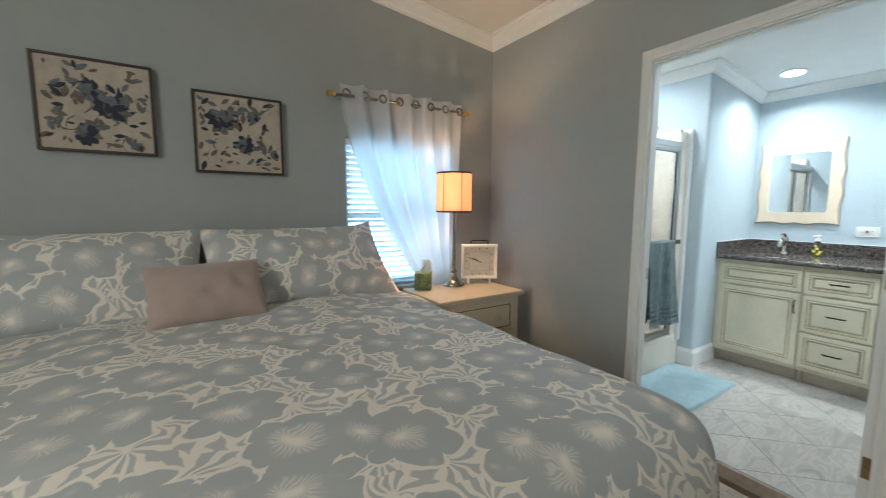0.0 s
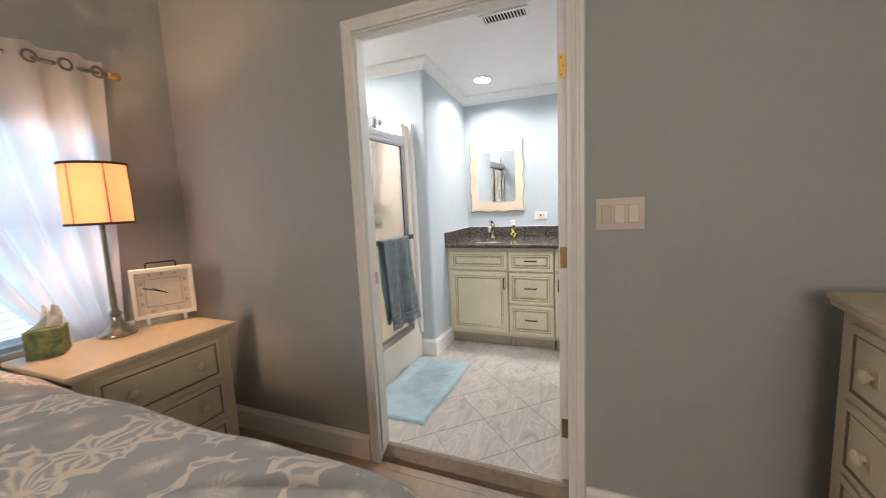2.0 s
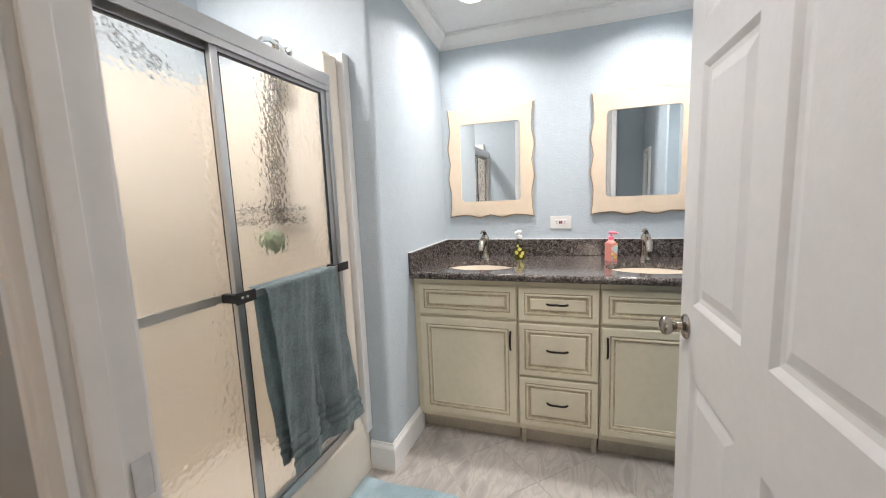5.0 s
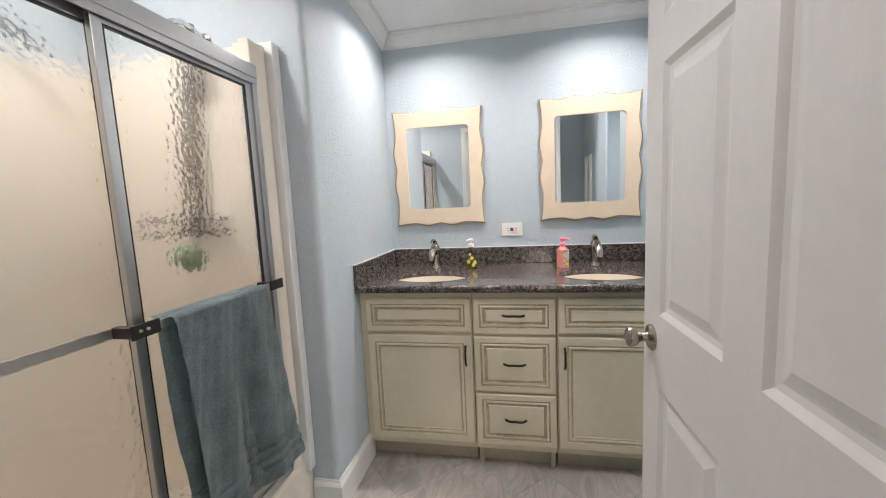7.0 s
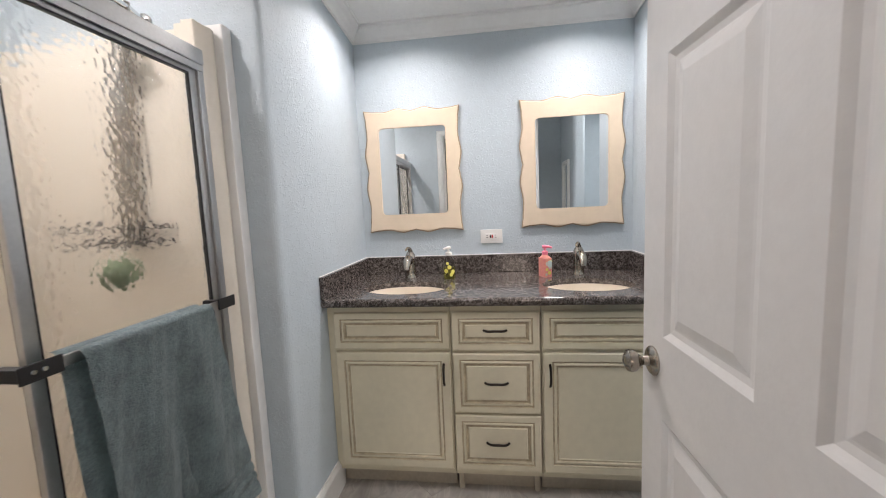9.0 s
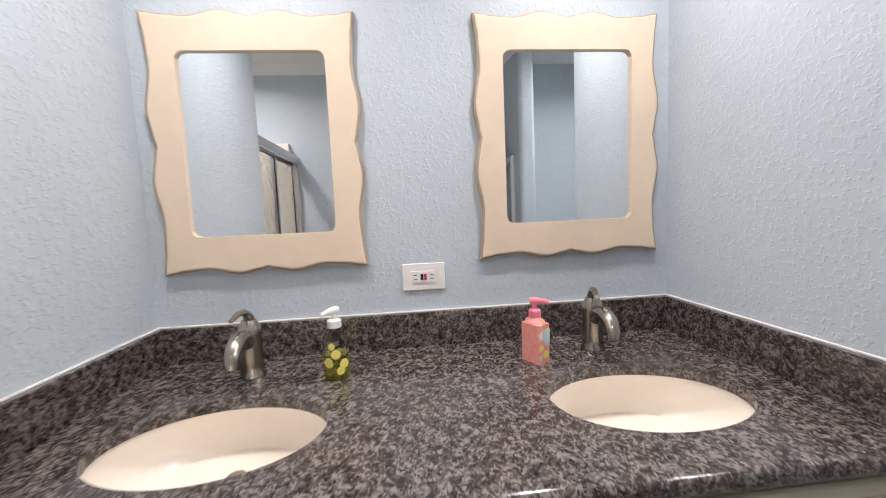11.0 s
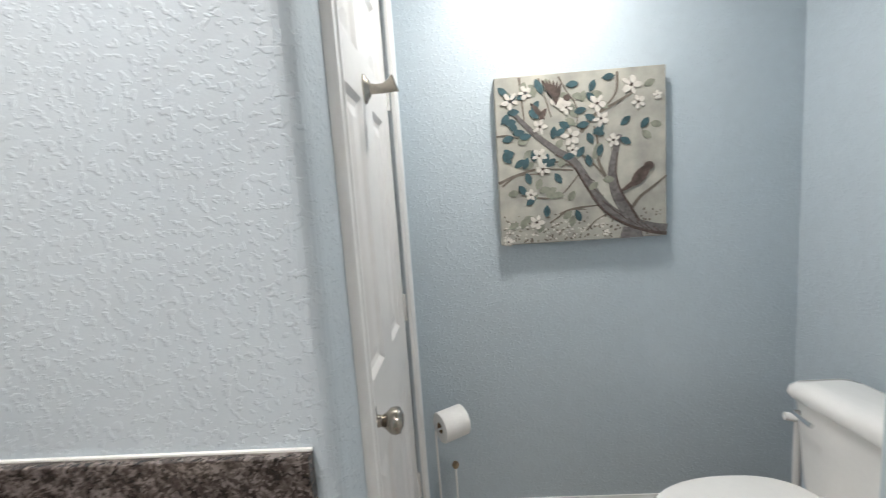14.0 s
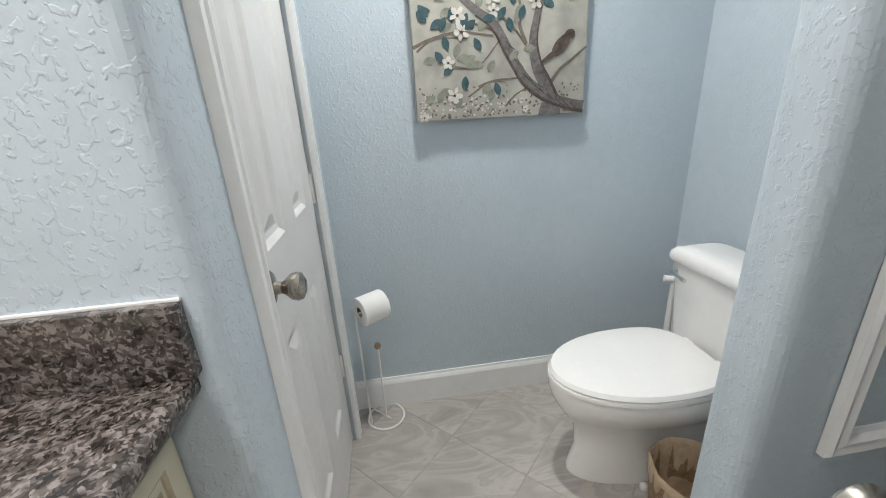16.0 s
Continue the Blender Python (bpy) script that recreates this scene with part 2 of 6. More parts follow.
def cloth_through(name, colour, share, rough=0.9):
    """Thin cloth that lets part of the light through."""
    m = shader(name, colour, rough, vary=0.05, grain=200, bump=0.15, bump_scale=300)
    n, link = m.node_tree.nodes, m.node_tree.links.new
    b = n["Principled BSDF"]
    tr = n.new("ShaderNodeBsdfTranslucent")
    tr.inputs[0].default_value = (*colour, 1)
    mix = n.new("ShaderNodeMixShader")
    mix.inputs[0].default_value = share
    link(b.outputs[0], mix.inputs[1])
    link(tr.outputs[0], mix.inputs[2])
    link(mix.outputs[0], n["Material Output"].inputs[0])
    return m


def glow(name, colour, strength):
    m = bpy.data.materials.new(name)
    m.use_nodes = True
    b = m.node_tree.nodes["Principled BSDF"]
    b.inputs["Emission Color"].default_value, b.inputs["Emission Strength"].default_value = (*colour, 1), strength
    b.inputs["Base Color"].default_value = (0.9, 0.9, 0.9, 1)
    return m


BATH_PAINT = knockdown("bath_wall_paint", (0.486, 0.553, 0.602))
BED_PAINT = knockdown("bedroom_wall_paint", (0.365, 0.38, 0.38), 30, 0.10)
CEILING_WHITE = shader("ceiling_paint", (0.78, 0.78, 0.77), 0.8, vary=0.03, bump=0.2, bump_scale=90)
BED_CEILING = shader("bedroom_ceiling_paint", (0.74, 0.71, 0.66), 0.8, vary=0.03, bump=0.2, bump_scale=90)
TRIM = shader("trim_paint", (0.78, 0.78, 0.77), 0.35, vary=0.03, grain=30, bump=0.04, bump_scale=60)
DOOR_WHITE = shader("door_paint", (0.71, 0.70, 0.69), 0.38, vary=0.03, grain=40, bump=0.08, bump_scale=120)
TILE = tile_material()
GROUT = shader("grout", (0.38, 0.36, 0.33), 0.9, vary=0.1)
PLANK = shader("laminate_plank", (0.36, 0.28, 0.21), 0.35, second=(0.20, 0.15, 0.11), scale=3, grain=22, rand=0.5, bump=0.08, bump_scale=60)
STRIP = shader("threshold_wood", (0.20, 0.14, 0.09), 0.45, vary=0.2, grain=40)
GRANITE = granite_material()
CREAM = shader("glazed_cream_paint", (0.60, 0.56, 0.43), 0.38, vary=0.05, scale=5, grain=30, bump=0.04, bump_scale=70)
GLAZE = shader("brown_glaze", (0.42, 0.36, 0.25), 0.45, vary=0.25, scale=14, grain=60)
TOEKICK = shader("toe_kick_paint", (0.42, 0.38, 0.31), 0.5, vary=0.1)
BRONZE = shader("dark_bronze", (0.035, 0.028, 0.024), 0.35, 0.7, vary=0.2)
NICKEL = shader("brushed_nickel", (0.40, 0.365, 0.32), 0.24, 1.0, vary=0.08, grain=160)
CHROME = shader("chrome", (0.72, 0.73, 0.74), 0.10, 1.0, vary=0.04)
ALUMINIUM = shader("satin_aluminium", (0.55, 0.55, 0.55), 0.30, 1.0, vary=0.06, grain=120)
BRASS = shader("brass", (0.72, 0.48, 0.14), 0.28, 1.0, vary=0.15)
AGED_BRASS = shader("aged_brass", (0.32, 0.23, 0.11), 0.38, 1.0, vary=0.25)
RUBBER = shader("black_plastic", (0.015, 0.015, 0.016), 0.45)
CERAMIC = shader("white_ceramic", (0.80, 0.79, 0.77), 0.12, vary=0.02, Coat_Weight=0.4)
BISQUE = shader("bisque_ceramic", (0.87, 0.80, 0.70), 0.12, vary=0.02, Coat_Weight=0.4)
SURROUND = shader("fibreglass", (0.76, 0.70, 0.61), 0.25, vary=0.03)
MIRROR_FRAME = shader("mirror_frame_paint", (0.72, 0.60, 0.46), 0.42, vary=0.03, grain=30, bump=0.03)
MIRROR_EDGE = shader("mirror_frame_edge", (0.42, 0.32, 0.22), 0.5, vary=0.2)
SILVER = shader("mirror_glass", (0.88, 0.90, 0.90), 0.01, 1.0, vary=0.005)
OBSCURE = glass_material("obscure_glass", 0.13, 0.32, 66, (0.97, 0.97, 0.95))
CLEAR = glass_material("clear_plastic", 0.05, 0, 1, (0.97, 0.98, 0.96), 1.12)
YELLOW_SOAP = glass_material("yellow_soap", 0.05, 0, 1, (0.88, 0.90, 0.22), 1.15)
PLASTIC = shader("white_plastic", (0.78, 0.77, 0.75), 0.35, vary=0.02)
PLATE = shader("switch_plastic", (0.54, 0.47, 0.42), 0.35, vary=0.02)
PINK = shader("pink_plastic", (0.74, 0.22, 0.25), 0.4, second=(0.82, 0.40, 0.27), scale=90, grain=200)
PINK_PUMP = shader("pink_pump", (0.85, 0.22, 0.32), 0.35)
LABEL = shader("pale_label", (0.55, 0.68, 0.66), 0.5)
LEMON = shader("lemon_print", (0.78, 0.70, 0.16), 0.5)
TOWEL = shader("blue_terry", (0.285, 0.365, 0.382), 0.95, vary=0.26, scale=16, grain=120, bump=1.0, bump_scale=260, Sheen_Weight=0.3)
MAT_CLOTH = shader("blue_bath_mat", (0.32, 0.44, 0.49), 0.95, vary=0.16, scale=12, grain=150, bump=0.9, bump_scale=260, Sheen_Weight=0.3)
PAPER = shader("tissue_paper", (0.82, 0.81, 0.79), 0.9, vary=0.03, bump=0.2, bump_scale=200)
CARD = shader("cardboard", (0.36, 0.26, 0.16), 0.9, vary=0.1)
WICKER = shader("wicker", (0.32, 0.22, 0.13), 0.7, second=(0.14, 0.09, 0.05), scale=60, grain=150, bump=0.8, bump_scale=140)
BAG = shader("tan_bin_liner", (0.40, 0.30, 0.20), 0.4, vary=0.2, scale=25)
DUVET = duvet_material()
BLUSH = shader("blush_velvet", (0.42, 0.33, 0.29), 0.9, vary=0.06, grain=160, bump=0.3, bump_scale=300, Sheen_Weight=0.5)
SHEET = shader("grey_sheet", (0.24, 0.26, 0.29), 0.9, vary=0.06)
SHEER = cloth_through("sheer_curtain", (0.88, 0.88, 0.90), 0.72)
SHADE = cloth_through("lamp_shade", (0.84, 0.60, 0.46), 0.40)
SHADE_BAND = shader("shade_band", (0.06, 0.035, 0.025), 0.7)
BLIND = cloth_through("blind_slat", (0.86, 0.87, 0.89), 0.25, 0.5)
FURNITURE = shader("antique_cream_paint", (0.55, 0.47, 0.34), 0.42, vary=0.06, scale=5, grain=30, bump=0.05)
FURNITURE_LINE = shader("furniture_glaze", (0.20, 0.15, 0.09), 0.5, vary=0.2)
CLOCK_FACE = shader("clock_face", (0.63, 0.57, 0.50), 0.6, vary=0.06, scale=20)
CLOCK_PRINT = shader("clock_print", (0.14, 0.11, 0.09), 0.7)
LIGHT_DISC = glow("downlight_lens", (1.0, 0.96, 0.91), 9.0)
CANVAS = shader("canvas_ground", (0.50, 0.48, 0.415), 0.8, second=(0.27, 0.265, 0.24), scale=5, grain=20, bump=0.2, bump_scale=400)
CANVAS_PALE = shader("cream_canvas", (0.54, 0.48, 0.41), 0.8, second=(0.40, 0.34, 0.27), scale=10, grain=30, bump=0.2, bump_scale=400)
BARK = shader("painted_bark", (0.21, 0.195, 0.19), 0.8, second=(0.07, 0.062, 0.06), scale=30, grain=90)
TEAL = shader("painted_teal", (0.045, 0.095, 0.11), 0.8, vary=0.3, scale=40)
SAGE = shader("painted_sage", (0.24, 0.25, 0.20), 0.8, vary=0.2, scale=40)
PETAL = shader("painted_petal", (0.62, 0.59, 0.54), 0.8, vary=0.08, scale=60)
BIRD_BROWN = shader("painted_brown", (0.09, 0.065, 0.055), 0.8, vary=0.3, scale=60)
NAVY = shader("painted_navy", (0.034, 0.040, 0.062), 0.8, vary=0.3, scale=50)
SLATE = shader("painted_slate", (0.155, 0.165, 0.19), 0.8, vary=0.25, scale=50)
UMBER = shader("painted_umber", (0.16, 0.135, 0.11), 0.8, vary=0.2, scale=50)
PICTURE_FRAME = shader("dark_picture_frame", (0.045, 0.03, 0.022), 0.45, vary=0.2)
GREEN_BOX = shader("leaf_print_card", (0.03, 0.07, 0.035), 0.6, second=(0.30, 0.33, 0.14), scale=26, grain=50)
GREEN_BOTTLE = shader("green_plastic", (0.17, 0.22, 0.13), 0.8)
HOLE = shader("dark_slot", (0.02, 0.018, 0.017), 0.8)
RED = shader("red_plastic", (0.45, 0.03, 0.03), 0.5)
GRASS = shader("lawn", (0.10, 0.14, 0.05), 0.95, vary=0.3, scale=3, grain=40)

# ---- mesh helpers ----


def part(name, bm, material, parent=None, label="", smooth=False):
    """Links a bmesh, given in world coordinates, as one mesh object under its thing."""
    bmesh.ops.recalc_face_normals(bm, faces=bm.faces)
    me = bpy.data.meshes.new(name)
    for f in bm.faces:
        f.smooth = smooth
    bm.to_mesh(me)
    bm.free()
    for mt in material if isinstance(material, (list, tuple)) else [material]:
        me.materials.append(mt)
    if smooth:
        me.set_sharp_from_angle(angle=radians(40))
    ob = new(name, me)
    if parent is not None:
        ob.parent = parent
        ob.matrix_parent_inverse = world_of(parent).inverted()
    if label:
        tagged(ob, label)
    return ob


def world_of(ob):
    m = ob.matrix_basis.copy()
    if ob.parent is not None:
        m = world_of(ob.parent) @ ob.matrix_parent_inverse @ m
    return m


def thing(name, m, label, category, group="", kind=""):
    """An Empty at a thing's base."""
    ob = new(name)
    ob.empty_display_size = 0.1
    ob.matrix_basis = m if isinstance(m, Matrix) else Matrix.Translation(m)
    return tagged(ob, label, category, group, kind)


def box(bm, lo, hi, bevel=0.0, m=None):
    vs = [bm.verts.new((x, y, z)) for x in (lo[0], hi[0]) for y in (lo[1], hi[1]) for z in (lo[2], hi[2])]
    fs = [bm.faces.new([vs[i] for i in q]) for q in ((0, 1, 3, 2), (4, 6, 7, 5), (0, 4, 5, 1), (2, 3, 7, 6), (0, 2, 6, 4), (1, 5, 7, 3))]
    if bevel:
        edges = {e for f in fs for e in f.edges}
        made = bmesh.ops.bevel(bm, geom=list(edges), offset=bevel, segments=2, affect="EDGES", profile=0.6)
        vs = list({v for f in made["faces"] for v in f.verts} | {v for v in vs if v.is_valid})
    if m is not None:
        bmesh.ops.transform(bm, matrix=m, verts=[v for v in vs if v.is_valid])
    return bm


def solid(lo, hi, bevel=0.0, m=None):
    return box(bmesh.new(), lo, hi, bevel, m)


def rounded(points, radius, steps=6):
    """A plan polygon whose corners are rounded by their radius."""
    out, n = [], len(points)
    for i, p in enumerate(points):
        r = radius[i] if isinstance(radius, (list, tuple)) else radius
        p = Vector(p)
        a, c = (Vector(points[i - 1]) - p).normalized(), (Vector(points[(i + 1) % n]) - p).normalized()
        if r <= 0:
            out.append(p)
            continue
        for k in range(steps + 1):
            w = k / steps
            out.append(p + a * r * (1 - w) ** 2 + c * r * w ** 2)
    return out


def prism(bm, poly, z0, z1, m=None):
    """A plan polygon raised from z0 to z1."""
    lo, hi = [bm.verts.new((p[0], p[1], z0)) for p in poly], [bm.verts.new((p[0], p[1], z1)) for p in poly]
    n = len(poly)
    bm.faces.new(lo[::-1])
    bm.faces.new(hi)
    for i in range(n):
        bm.faces.new((lo[i], lo[(i + 1) % n], hi[(i + 1) % n], hi[i]))
    if m is not None:
        bmesh.ops.transform(bm, matrix=m, verts=lo + hi)
    return bm


def lathe(bm, profile, centre=(0, 0, 0), seg=32, m=None, sx=1.0, sy=1.0):
    """Turns (radius, height) pairs round z."""
    rows = []
    for r, z in profile:
        if r < 1e-6:
            rows.append([bm.verts.new((centre[0], centre[1], centre[2] + z))])
        else:
            rows.append([bm.verts.new((centre[0] + sx * r * math.cos(2 * math.pi * k / seg), centre[1] + sy * r * math.sin(2 * math.pi * k / seg), centre[2] + z)) for k in range(seg)])
    for a, c in zip(rows, rows[1:]):
        for k in range(seg):
            j = (k + 1) % seg
            if len(a) == 1 and len(c) == 1:
                continue
            if len(a) == 1:
                bm.faces.new((a[0], c[j], c[k]))
            elif len(c) == 1:
                bm.faces.new((a[k], a[j], c[0]))
            else:
                bm.faces.new((a[k], a[j], c[j], c[k]))
    if m is not None:
        bmesh.ops.transform(bm, matrix=m, verts=[v for row in rows for v in row])
    return bm


def tube(bm, points, radius, seg=12, flat=1.0):
    """A round bar along points; radius may be one per point."""
    pts = [Vector(p) for p in points]
    rows, up = [], None
    for i, p in enumerate(pts):
        d = (pts[min(i + 1, len(pts) - 1)] - pts[max(i - 1, 0)]).normalized()
        if up is None:
            up = Vector((0, 0, 1)) if abs(d.z) < 0.9 else Vector((1, 0, 0))
        side = d.cross(up).normalized()
        up = side.cross(d).normalized()
        r = radius[i] if isinstance(radius, (list, tuple)) else radius
        rows.append([bm.verts.new(p + side * r * math.cos(2 * math.pi * k / seg) + up * r * flat * math.sin(2 * math.pi * k / seg)) for k in range(seg)])
    for a, c in zip(rows, rows[1:]):
        for k in range(seg):
            bm.faces.new((a[k], a[(k + 1) % seg], c[(k + 1) % seg], c[k]))
    bm.faces.new(rows[0][::-1])
    bm.faces.new(rows[-1])
    return bm


def rings(bm, w, h, steps, m=None, dark=(), back=True):
    """Concentric rectangles w by h in the local xy plane at (inset, height) steps, joined and closed at both ends."""
    rows = []
    for inset, up in steps:
        rows.append([bm.verts.new(v) for v in ((inset, inset, up), (w - inset, inset, up), (w - inset, h - inset, up), (inset, h - inset, up))])
    for i, (a, c) in enumerate(zip(rows, rows[1:])):
        for k in range(4):
            f = bm.faces.new((a[k], a[(k + 1) % 4], c[(k + 1) % 4], c[k]))
            if i in dark:
                f.material_index = 1
    if back:
        bm.faces.new(rows[0][::-1])
    bm.faces.new(rows[-1])
    if m is not None:
        bmesh.ops.transform(bm, matrix=m, verts=[v for row in rows for v in row])
    return bm


def sheet(bm, rows, closed=False):
    """A net of quads over rows of points."""
    net = [[bm.verts.new(p) for p in row] for row in rows]
    for a, c in zip(net, net[1:]):
        n = len(a)
        for k in range(n if closed else n - 1):
            j = (k + 1) % n
            bm.faces.new((a[k], a[j], c[j], c[k]))
    return net


def moulding(a, c, normal, profile, ka=0.0, kc=0.0):
    """A profile of (out, up) pairs along the line a to c; ka, kc: 1 mitres an outer corner, -1 an inner one."""
    bm = bmesh.new()
    a, c, n = Vector(a), Vector(c), Vector(normal)
    d = (c - a).normalized()
    ra = [bm.verts.new(a + n * o + Vector((0, 0, u)) - d * o * ka) for o, u in profile]
    rc = [bm.verts.new(c + n * o + Vector((0, 0, u)) + d * o * kc) for o, u in profile]
    k = len(profile)
    for i in range(k):
        bm.faces.new((ra[i], ra[(i + 1) % k], rc[(i + 1) % k], rc[i]))
    bm.faces.new(ra[::-1])
    bm.faces.new(rc)
    return bm


FACE_X = Matrix(((0, 0, -1, 0), (-1, 0, 0, 0), (0, 1, 0, 0), (0, 0, 0, 1)))  # local x to -y, y to z, z to -x: a front that faces -x
FACE_Y = Matrix(((-1, 0, 0, 0), (0, 0, 1, 0), (0, 1, 0, 0), (0, 0, 0, 1)))  # a front that faces +y
FACE_NY = Matrix(((1, 0, 0, 0), (0, 0, -1, 0), (0, 1, 0, 0), (0, 0, 0, 1)))  # a front that faces -y


def structure(name, bm, material, label, category, smooth=False):
    ob = part(name, bm, material, None, "", smooth)
    return tagged(ob, label, category, kind="structure")

# ---- the large structure ----
BX0, BX1 = 2.19, 2.28
OP0, OP1, OPZ = 0.300, 1.275, 2.083
TOP = 3.25
bm = bmesh.new()
box(bm, (BX0, -1.06, -0.15), (BX1, OP0, TOP))
box(bm, (BX0, OP1, -0.15), (BX1, 2.70, TOP))
box(bm, (BX0, OP0, OPZ), (BX1, OP1, TOP))
# paint differs on the two sides: faces towards the bath take the second slot
for f in bm.faces:
    if f.calc_center_median().x > BX1 - 0.001:
        f.material_index = 1
structure("wall_east", bm, [BED_PAINT, BATH_PAINT], "painted wall between bedroom and bathroom with a doorway", "wall")

WX0, WX1, WZ0, WZ1 = 0.95, 1.80, 0.72, 1.74
bm = bmesh.new()
box(bm, (-2.35, 2.575, -0.15), (WX0, 2.70, TOP))
box(bm, (WX1, 2.575, -0.15), (BX0, 2.70, TOP))
box(bm, (WX0, 2.575, -0.15), (WX1, 2.70, WZ0))
box(bm, (WX0, 2.575, WZ1), (WX1, 2.70, TOP))
structure("wall_north", bm, BED_PAINT, "grey painted bedroom wall behind the bed with a window", "wall")
structure("wall_south", solid((-2.35, -1.06, -0.15), (BX0, -0.94, TOP)), BED_PAINT, "grey painted bedroom wall behind the dresser", "wall")
# wall out of view; its opening is added to let the fill light in
bm = bmesh.new()
box(bm, (-2.35, -0.94, -0.15), (-2.23, -0.72, TOP))
box(bm, (-2.35, 0.48, -0.15), (-2.23, 2.575, TOP))
box(bm, (-2.35, -0.72, -0.15), (-2.23, 0.48, 1.25))
box(bm, (-2.35, -0.72, 2.55), (-2.23, 0.48, TOP))
structure("wall_west", bm, BED_PAINT, "unseen grey bedroom wall with an added opening for fill light", "wall")

structure("wall_mirror", solid((4.40, -0.12, -0.15), (4.52, 1.63, TOP)), BATH_PAINT, "pale blue knockdown-textured wall above the vanity", "wall")
bm = bmesh.new()
prism(bm, rounded([(3.46, 1.505), (4.40, 1.505), (4.40, 1.63), (3.57, 1.63), (3.57, 2.50), (3.46, 2.50)], [0.03, 0, 0, 0, 0, 0]), -0.15, TOP)
structure("wall_shower_side", bm, BATH_PAINT, "pale blue wall with a rounded corner between shower and vanity", "wall")
structure("wall_shower_back", solid((2.28, 2.42, -0.15), (3.46, 2.54, TOP)), BATH_PAINT, "pale blue wall behind the shower", "wall")
CD0, CD1, CDZ = -0.785, -0.165, 2.04
bm = bmesh.new()
prism(bm, rounded([(3.71, 0.0), (3.71, CD1), (3.82, CD1), (3.82, -0.11), (4.40, -0.11), (4.40, 0.0)], [0.035, 0, 0, 0, 0, 0]), -0.15, TOP)
box(bm, (3.71, -1.06, -0.15), (3.82, CD0, TOP))
box(bm, (3.71, CD0, CDZ), (3.82, CD1, TOP))
structure("wall_closet", bm, BATH_PAINT, "pale blue textured wall with a rounded corner beside the vanity", "wall")
structure("wall_toilet", solid((2.28, -1.06, -0.15), (3.71, -0.96, TOP)), BATH_PAINT, "pale blue wall of the toilet alcove", "wall")
bm = bmesh.new()
prism(bm, rounded([(2.28, -0.11), (2.88, -0.11), (2.88, 0.0), (2.28, 0.0)], [0, 0.03, 0.035, 0]), -0.15, TOP)
structure("wall_partition", bm, BATH_PAINT, "short pale blue partition wall with rounded end", "wall")
structure("wall_closet_back", solid((4.40, -1.06, -0.15), (4.52, -0.12, TOP)), BATH_PAINT, "plain wall closing the closet", "wall")


def slope(x0, x1, y0, y1, height, thick=0.1):
    bm = bmesh.new()
    pts = [(x0, height(x0)), (x1, height(x1)), (x1, height(x1) + thick), (x0, height(x0) + thick)]
    a, c = [bm.verts.new((x, y0, z)) for x, z in pts], [bm.verts.new((x, y1, z)) for x, z in pts]
    for i in range(4):
        bm.faces.new((a[i], a[(i + 1) % 4], c[(i + 1) % 4], c[i]))
    bm.faces.new(a[::-1])
    bm.faces.new(c)
    return bm


structure("ceiling_bedroom", slope(-2.23, BX0, -0.94, 2.575, bed_ceiling), BED_CEILING, "sloping off-white bedroom ceiling", "ceiling")
structure("ceiling_bathroom", slope(BX1, 4.40, -0.96, 2.42, bath_ceiling), CEILING_WHITE, "gently sloping white bathroom ceiling", "ceiling")
roof = solid((-2.5, -1.2, TOP), (4.7, 2.8, TOP + 0.1))
structure("roof", roof, CEILING_WHITE, "plain roof that closes the rooms", "roof")
FLOOR_BED = structure("floor_bedroom", solid((-2.35, -0.94, -0.20), (2.30, 2.70, -0.062)), STRIP, "grey-brown wood laminate bedroom floor", "floor")
FLOOR_BATH = structure("floor_bathroom", solid((2.285, -1.0, -0.16), (4.42, 2.45, -0.0022)), GROUT, "beige stone-look bathroom floor of tiles laid diagonally", "floor")
bm = bmesh.new()
box(bm, (-40, -40, -0.6), (40, 40, -0.5))
structure("ground", bm, GRASS, "lawn outside the house", "ground")

# crown mouldings
CROWN = [(0, -0.07), (0.006, -0.07), (0.010, -0.060), (0.022, -0.052), (0.040, -0.030), (0.056, -0.016), (0.060, -0.008), (0.070, -0.006), (0.070, 0.006), (0, 0.006)]
BIG_CROWN = [(o * 1.15, u * 1.35) for o, u in CROWN]


def crown(name, a, c, normal, height, profile, ka, kc, material=TRIM):
    a3, c3 = (a[0], a[1], height(a[0])), (c[0], c[1], height(c[0]))
    structure(name, moulding(a3, c3, (*normal, 0), profile, ka, kc), material, "white crown moulding under the ceiling", "trim")


crown("trim_crown_1", (4.40, 0.0), (4.40, 1.505), (-1, 0), bath_ceiling, CROWN, -1, -1)
crown("trim_crown_2", (4.40, 1.505), (3.46, 1.505), (0, -1), bath_ceiling, CROWN, -1, 1)
crown("trim_crown_3", (3.46, 1.505), (3.46, 2.42), (-1, 0), bath_ceiling, CROWN, 1, -1)
crown("trim_crown_4", (3.46, 2.42), (2.28, 2.42), (0, -1), bath_ceiling, CROWN, -1, -1)
crown("trim_crown_5", (2.28, 2.42), (2.28, 0.0), (1, 0), bath_ceiling, CROWN, -1, -1)
crown("trim_crown_6", (2.28, 0.0), (2.88, 0.0), (0, 1), bath_ceiling, CROWN, -1, 1)
crown("trim_crown_7", (2.88, 0.0), (2.88, -0.11), (1, 0), bath_ceiling, CROWN, 1, 1)
crown("trim_crown_8", (2.88, -0.11), (2.28, -0.11), (0, -1), bath_ceiling, CROWN, 1, -1)
crown("trim_crown_9", (2.28, -0.96), (3.71, -0.96), (0, 1), bath_ceiling, CROWN, -1, -1)
